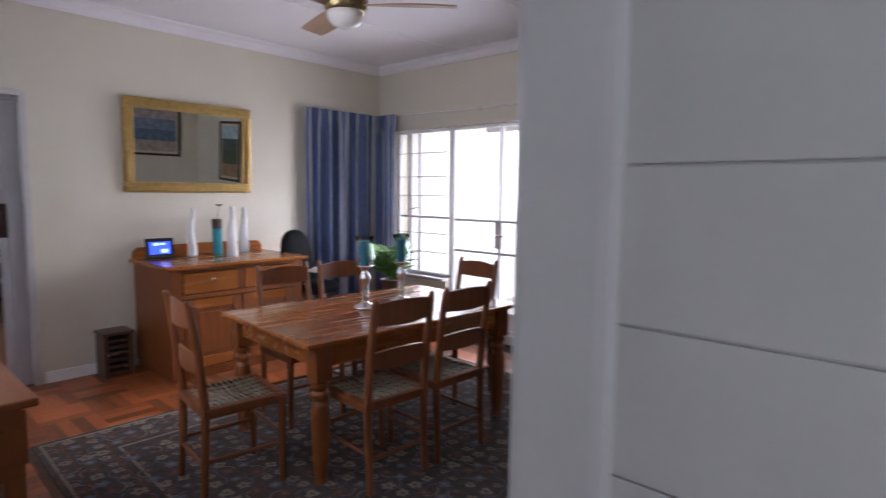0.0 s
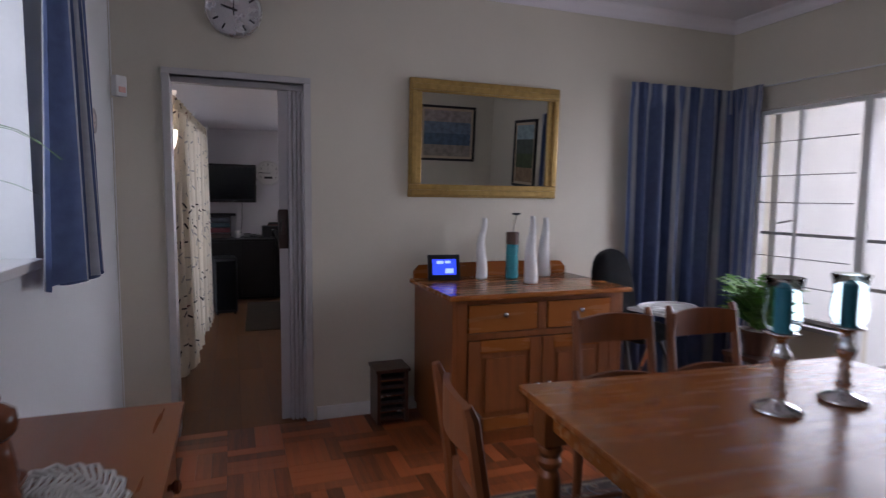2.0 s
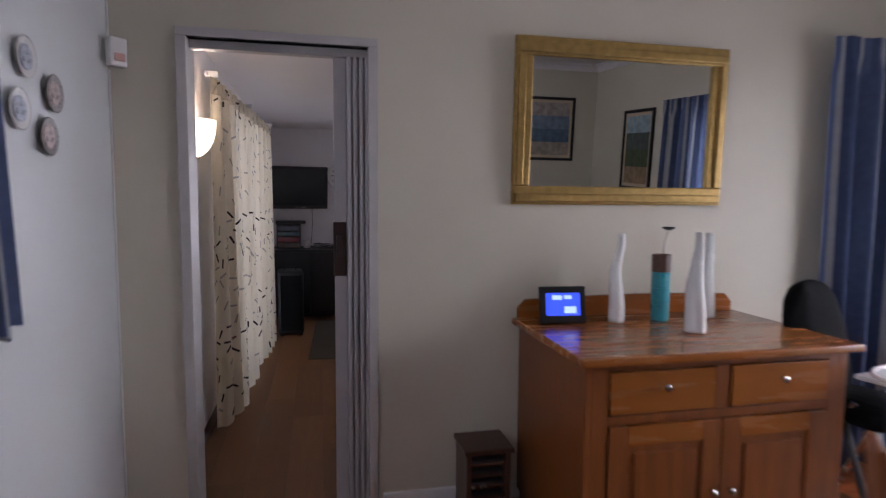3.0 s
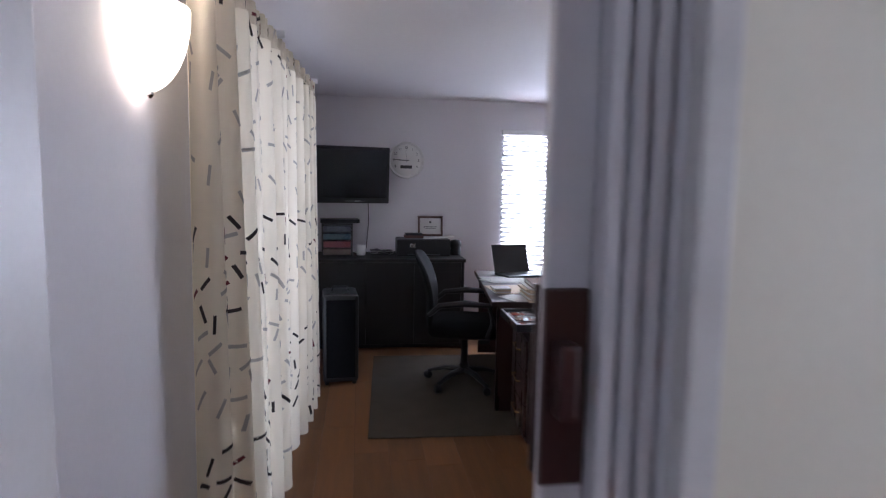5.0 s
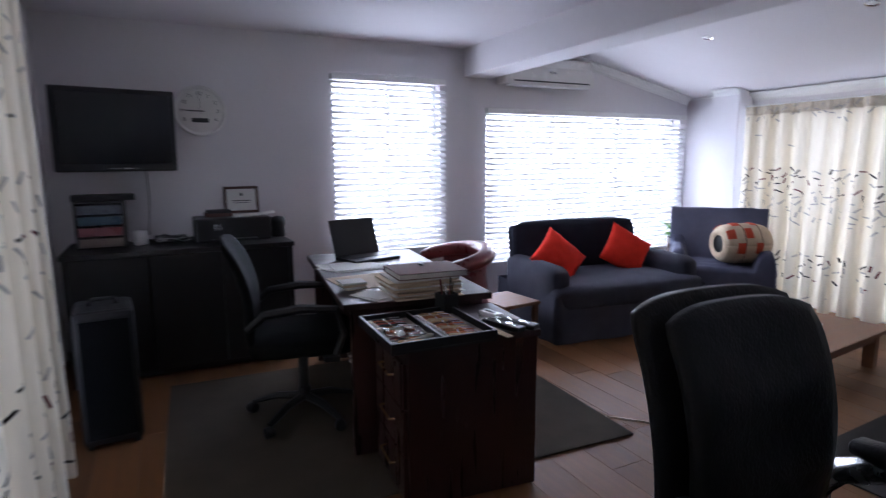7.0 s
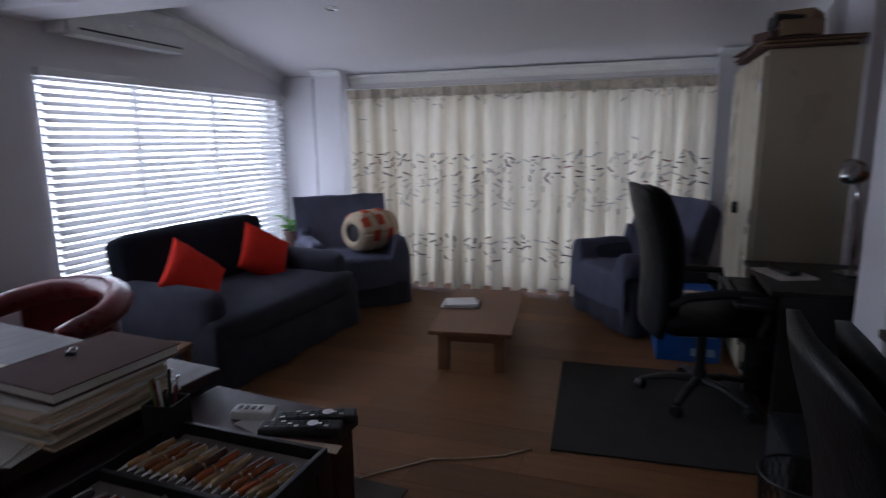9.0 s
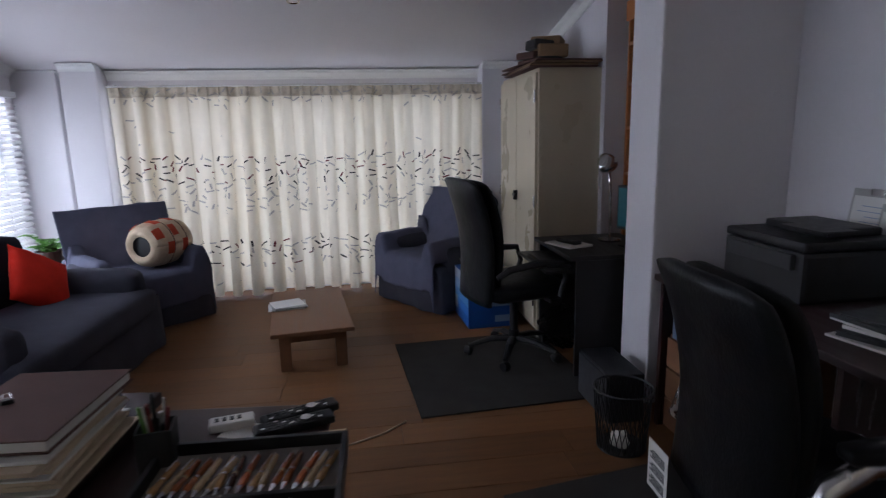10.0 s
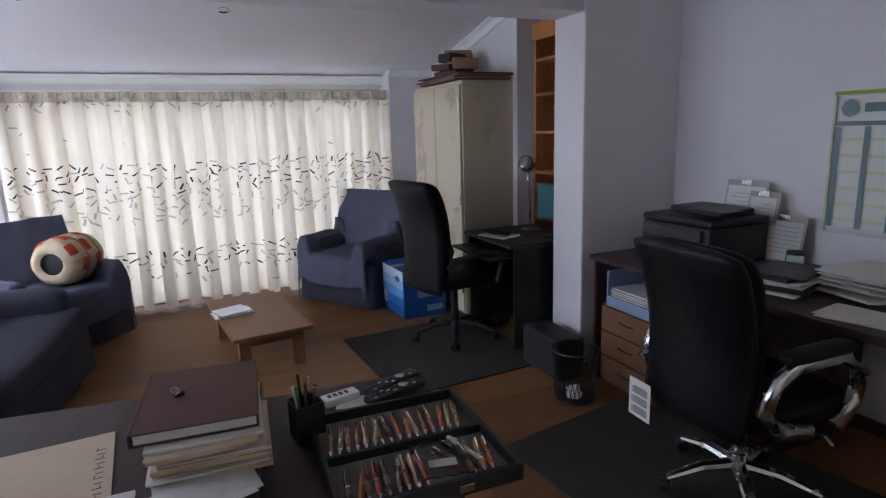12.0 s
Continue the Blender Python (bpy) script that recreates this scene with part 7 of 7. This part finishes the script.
ob = thing("crumpled_paper", pose(-5.75, 3.75, 0.04), "crumpled white paper in the bin", "paper")
bm = bmesh.new()
bmesh.ops.create_icosphere(bm, subdivisions=3, radius=0.04)
for v in bm.verts:
    v.co *= 1 + 0.5 * noise.noise(v.co * 40)
part("ball", bm, M_PAPER, ob)

# long desk along the shared wall
KZ = 0.755
ob = thing("long_desk", pose(-5.52, 2.34, 0), "long dark wood desk along the wall", "desk")
part("desktop", boxes((0, 0, KZ - 0.03, 0.795, 1.60, KZ), bevel=0.005), M_MAHOG_X, ob)
part("end_panel", boxes((0.03, 1.565, 0, 0.78, 1.59, KZ - 0.03), bevel=0.003), M_MAHOG, ob)
part("end_panel", boxes((0.03, 0.55, 0, 0.78, 0.575, KZ - 0.03), bevel=0.003), M_MAHOG, ob)
part("modesty_panel", boxes((0.72, 0.576, 0.12, 0.74, 1.02, KZ - 0.03), bevel=0.002), M_MAHOG, ob)
ob = thing("drawer_unit", pose(-5.47, 3.45, 0), "teak-effect three-drawer unit under the desk", "drawers")
part("carcass", boxes((0.02, 0, 0.0, 0.5, 0.44, 0.47), bevel=0.003), M_TEAK, ob)
for k in range(3):
    dr = part("drawer", boxes((0.0, 0.01, 0.02 + k * 0.15, 0.02, 0.43, 0.16 + k * 0.15), bevel=0.003), M_TEAK, ob)
    part("handle", tube([(0, 0.17, 0.10 + k * 0.15), (-0.018, 0.175, 0.10 + k * 0.15), (-0.018, 0.265, 0.10 + k * 0.15), (0, 0.27, 0.10 + k * 0.15)], 0.004, 6), M_BLACK, dr)
ob = thing("letter_tray", pose(-5.47, 3.49, 0.47), "pale blue plastic letter tray with papers", "letter tray")
part("tray", boxes((0, 0, 0, 0.33, 0.012, 0.2), (0, 0.34, 0, 0.33, 0.352, 0.2), (0, 0.012, 0, 0.33, 0.34, 0.008), (0.318, 0.012, 0.008, 0.33, 0.34, 0.2), (0, 0.012, 0.008, 0.008, 0.34, 0.06), bevel=0.003), M_BLUETRAY, ob)
for k in range(8):
    part("sheet", boxes((0.012, 0.02, 0.01 + k * 0.013, 0.30, 0.33, 0.016 + k * 0.013)), M_PAPER, ob).matrix_basis = pose(0.004 * math.sin(k * 3), 0, 0, 0, 1.5 * math.sin(k * 2), 0)
pr = thing("printer", pose(-5.27, 3.34, KZ), "black multifunction printer on the desk", "printer")
part("casing", boxes((0, 0, 0, 0.42, 0.46, 0.20), bevel=0.018), M_BLACK, pr)
part("scanner_lid", boxes((0.0, 0.0, 0.202, 0.42, 0.46, 0.24), bevel=0.014), M_BLACK, pr)
part("feeder", boxes((0.14, 0.06, 0.24, 0.38, 0.40, 0.275), bevel=0.012), M_BLACK, pr)
part("feeder_tray", boxes((0.05, 0.08, 0.262, 0.2, 0.30, 0.27), bevel=0.003), M_BLACK, pr).matrix_basis = pose(0, -0.1, 0.012, 0, 0, 0)
part("control_panel", boxes((-0.02, 0.04, 0.13, 0.0, 0.42, 0.19), bevel=0.004), M_GREYPL, pr)
paper_pile("magazine_stack", pose(-5.23, 2.96, KZ, 0, 0, 12), 0.30, 0.24, 8, "stack of magazines and papers on the long desk", [M_PAPER, M_GREYPL, M_PAPER], "magazines", 0.02, 10, 0.006, 0.014)
paper_pile("paper_stack", pose(-5.02, 2.72, KZ, 0, 0, -8), 0.32, 0.30, 11, "tall untidy stack of white papers", [M_PAPER], "papers", 0.03, 16, 0.006, 0.013)
paper_pile("loose_sheets", pose(-5.35, 2.55, KZ, 0, 0, 20), 0.21, 0.29, 3, "loose printed sheets on the long desk", [M_PAPER], "papers", 0.02, 14, 0.001, 0.003)
ob = thing("glass_jar", pose(-4.95, 3.12, KZ), "small glass jar with a dark lid", "jar")
part("jar", lathe([(0.035, 0), (0.04, 0.008), (0.04, 0.075), (0.034, 0.085)], 20), M_DRINKGLASS, ob, smooth=True)
part("lid", lathe([(0.038, 0.085), (0.038, 0.1)], 20), M_GREYPL, ob)
M_CARDGREY = mat("grey_board", (0.40, 0.39, 0.37), 0.7, 0, 0.06, 12, 0.05, 150)
for k, (y, z, w_, h_, lean, mm) in enumerate(((3.54, 0.02, 0.25, 0.21, 8, M_PAPER), (3.42, 0.02, 0.17, 0.16, 10, M_MANILA), (3.30, 0.01, 0.23, 0.24, 12, M_PAPER))):
    ob = thing("clipboard", pose(RX - 0.09 - 0.012 * k, y, KZ + 0.19 - 0.19 * (k == 2) + z * 0, 0, lean, 2 * k), "clipboard with printed sheets leaning on the wall", "clipboard", "clipboards by the printer")
    part("board", boxes((0, -w_ / 2, 0, 0.004, w_ / 2, h_), bevel=0.001), M_CARDGREY, ob)
    part("sheet", boxes((-0.002, -w_ / 2 + 0.012, 0.01, -0.0005, w_ / 2 - 0.012, h_ - 0.03)), M_PAPER, ob)
    part("print_lines", boxes(*[(-0.0026, -w_ / 2 + 0.03, 0.05 + j * 0.022, -0.0021, w_ / 2 - 0.04 - 0.02 * (j % 3), 0.053 + j * 0.022) for j in range(int((h_ - 0.085) / 0.022))]), M_BLUETRAY, ob)
    part("clip", boxes((-0.01, -0.03, h_ - 0.025, 0.006, 0.03, h_ + 0.004), bevel=0.003), M_CHROME, ob)

# year planner on the wall
M_GREEN = mat("lime_print", (0.30, 0.42, 0.06), 0.6, 0, 0.05)
M_SLATE = mat("slate_print", (0.16, 0.22, 0.24), 0.6, 0, 0.05)
M_PALEGREEN = mat("pale_green_print", (0.55, 0.62, 0.42), 0.6, 0, 0.05)
yp = thing("wall_planner", pose(RX - 0.001, 3.15, 0.93, 0, 0, 180), "large paper year planner pinned to the wall", "planner")
part("sheet", grid(lambda u, v: Vector((0.004 + 0.006 * abs(noise.noise(Vector((u * 5, v * 3, 0)))), 0.95 * u, 0.66 * v)), 24, 16, thick=0.001), M_PAPER, yp, smooth=True)
P = 0.0125
part("top_band", boxes((P, 0.0, 0.645, P + 0.0006, 0.95, 0.662)), M_GREEN, yp)
part("side_band", boxes((P, 0.0, 0.0, P + 0.0006, 0.012, 0.64)), M_PALEGREEN, yp)
part("header_band", boxes((P, 0.02, 0.505, P + 0.0006, 0.93, 0.525)), M_SLATE, yp)
for k in range(7):
    part("column_rule", boxes((P, 0.02 + k * 0.13, 0.03, P + 0.0006, 0.045 + k * 0.13, 0.50)), M_SLATE, yp)
for k in range(6):
    part("row_band", boxes(*[(P, 0.05 + j * 0.13, 0.06 + k * 0.075, P + 0.0005, 0.145 + j * 0.13, 0.075 + k * 0.075) for j in range(7)]), M_PALEGREEN, yp)
part("emblem", lathe([(0.04, 0), (0.04, 0.0006)], 8), M_SLATE, yp).matrix_basis = pose(P, 0.075, 0.585, 0, 90, 0)
part("title_bar", boxes((P, 0.14, 0.565, P + 0.0006, 0.5, 0.605)), M_SLATE, yp)

# air conditioner, downlights, cable
ac = thing("air_conditioner", pose(RW + 0.002, 4.47, 2.045), "white split-unit air conditioner above the window", "air conditioner")
part("casing", grid(lambda u, v: Vector((0.02 + 0.19 * math.sin(min(1, 0.12 + v * 1.1) * math.pi * 0.5) ** 0.7 * (1 if v > 0.05 else 0.8), 0.96 * u, 0.25 * (1 - v) + 0.0)), 4, 16), M_CERAMIC, ac, smooth=True)
part("back_box", boxes((0, 0.002, 0.0, 0.17, 0.958, 0.245), bevel=0.02), M_CERAMIC, ac)
part("outlet_flap", boxes((0.10, 0.05, -0.012, 0.20, 0.91, 0.0), bevel=0.004), M_WHITE, ac)
part("outlet_slot", boxes((0.206, 0.06, 0.02, 0.214, 0.90, 0.032)), M_GREYPL, ac)
part("badge", boxes((0.212, 0.44, 0.10, 0.216, 0.52, 0.115), bevel=0.001), M_STEEL, ac)
for x, y in ((-8.38, 5.58), (-7.24, 5.62), (-6.05, 5.46)):
    ob = thing("downlight", pose(x, y, ZS(y) + 0.002, -math.degrees(slope), 0, 0), "small recessed chrome downlight, off", "downlight", "ceiling downlights")
    part("ring", lathe([(0.028, -0.001), (0.042, -0.006), (0.044, 0.0), (0.028, 0.0)], 24), M_CHROME, ob)
    part("lamp", lathe([(0.027, -0.002), (0.027, 0.0)], 20), M_MILKOFF, ob)
ob = thing("floor_cable", pose(0, 0, 0.005), "pale cable lying across the floor", "cable")
part("cable", tube([(-7.42, 3.62, 0), (-7.30, 3.76, 0), (-7.18, 3.87, 0), (-7.10, 3.945, 0), (-6.96, 3.99, 0), (-6.81, 4.06, 0), (-6.69, 4.16, 0)], 0.004, 6), M_MANILA, ob, smooth=True)
potted("house_plant", pose(-9.42, 6.55, 0), 0.10, 0.5, 14, 0.30, "small leafy plant in the corner behind the armchair", 0.8, 0.025, 0.0, 9)

# ---- floor pieces, last ----


def pieces(parent, name, specs, material, material_joined, limit, near):
    """The nearest pieces as parts, the rest as one joined field."""
    specs = sorted(specs, key=near)
    verts, faces = [], []
    data = {}
    for i, (x, y, lx, ly) in enumerate(specs):
        if i < limit:
            key = (round(lx, 3), round(ly, 3))
            if key not in data:
                bm = boxes((-lx / 2, -ly / 2, -0.006, lx / 2, ly / 2, 0.0), bevel=0.0008)
                me = bpy.data.meshes.new(name)
                bm.to_mesh(me)
                bm.free()
                me.materials.append(material)
                data[key] = me
            ob = new(name, data[key])
            ob.parent = parent
            ob.location = (x, y, 0)
        else:
            b = len(verts)
            e = 0.0006
            hx, hy = lx / 2, ly / 2
            verts += [(x - hx, y - hy, -0.006), (x + hx, y - hy, -0.006), (x + hx, y + hy, -0.006), (x - hx, y + hy, -0.006), (x - hx + e, y - hy + e, 0), (x + hx - e, y - hy + e, 0), (x + hx - e, y + hy - e, 0), (x - hx + e, y + hy - e, 0)]
            faces += [(b + 4, b + 5, b + 6, b + 7), (b, b + 1, b + 5, b + 4), (b + 1, b + 2, b + 6, b + 5), (b + 2, b + 3, b + 7, b + 6), (b + 3, b, b + 4, b + 7)]
    me = bpy.data.meshes.new(name + "_field")
    me.from_pydata(verts, [], faces)
    me.materials.append(material_joined)
    ob = tagged(new(name + "_field", me), kind="stuff")
    ob.parent = parent


fd = bpy.data.objects["floor_dining"]
specs = []
S = 0.30
for i in range(int((3.1 - DX) / S) + 1):
    for j in range(int((DY1 + 0.0 + 0.3) / S) + 2):
        x0, y0 = DX + i * S, -0.1 + j * S
        if y0 + S > DY1 + 0.05:
            continue
        for k in range(4):
            if (i + j) % 2:
                specs.append((x0 + S / 2, y0 + S * (k + 0.5) / 4, S - 0.001, S / 4 - 0.001))
            else:
                specs.append((x0 + S * (k + 0.5) / 4, y0 + S / 2, S / 4 - 0.001, S - 0.001))
pieces(fd, "parquet_block", specs, M_PARQ, M_PARQI, 300, lambda s: (s[0] + 3.7) ** 2 + (s[1] - 1.35) ** 2)

fs = bpy.data.objects["floor_study"]
specs = []
rnd = random.Random(2)
W = 0.19
for j in range(int(6.7 / W) + 1):
    y = 0.72 + W * (j + 0.5)
    x = RW - rnd.uniform(0, 1.1)
    while x < DX:
        a, b = max(x, RW), min(x + 1.2, DX)
        if b - a > 0.02 and y < 7.2:
            specs.append(((a + b) / 2, y, b - a - 0.0015, W - 0.0015))
        x += 1.2
pieces(fs, "plank", specs, M_PLANK, M_PLANKI, 300, lambda s: (s[0] + 6.8) ** 2 + (s[1] - 3.0) ** 2)
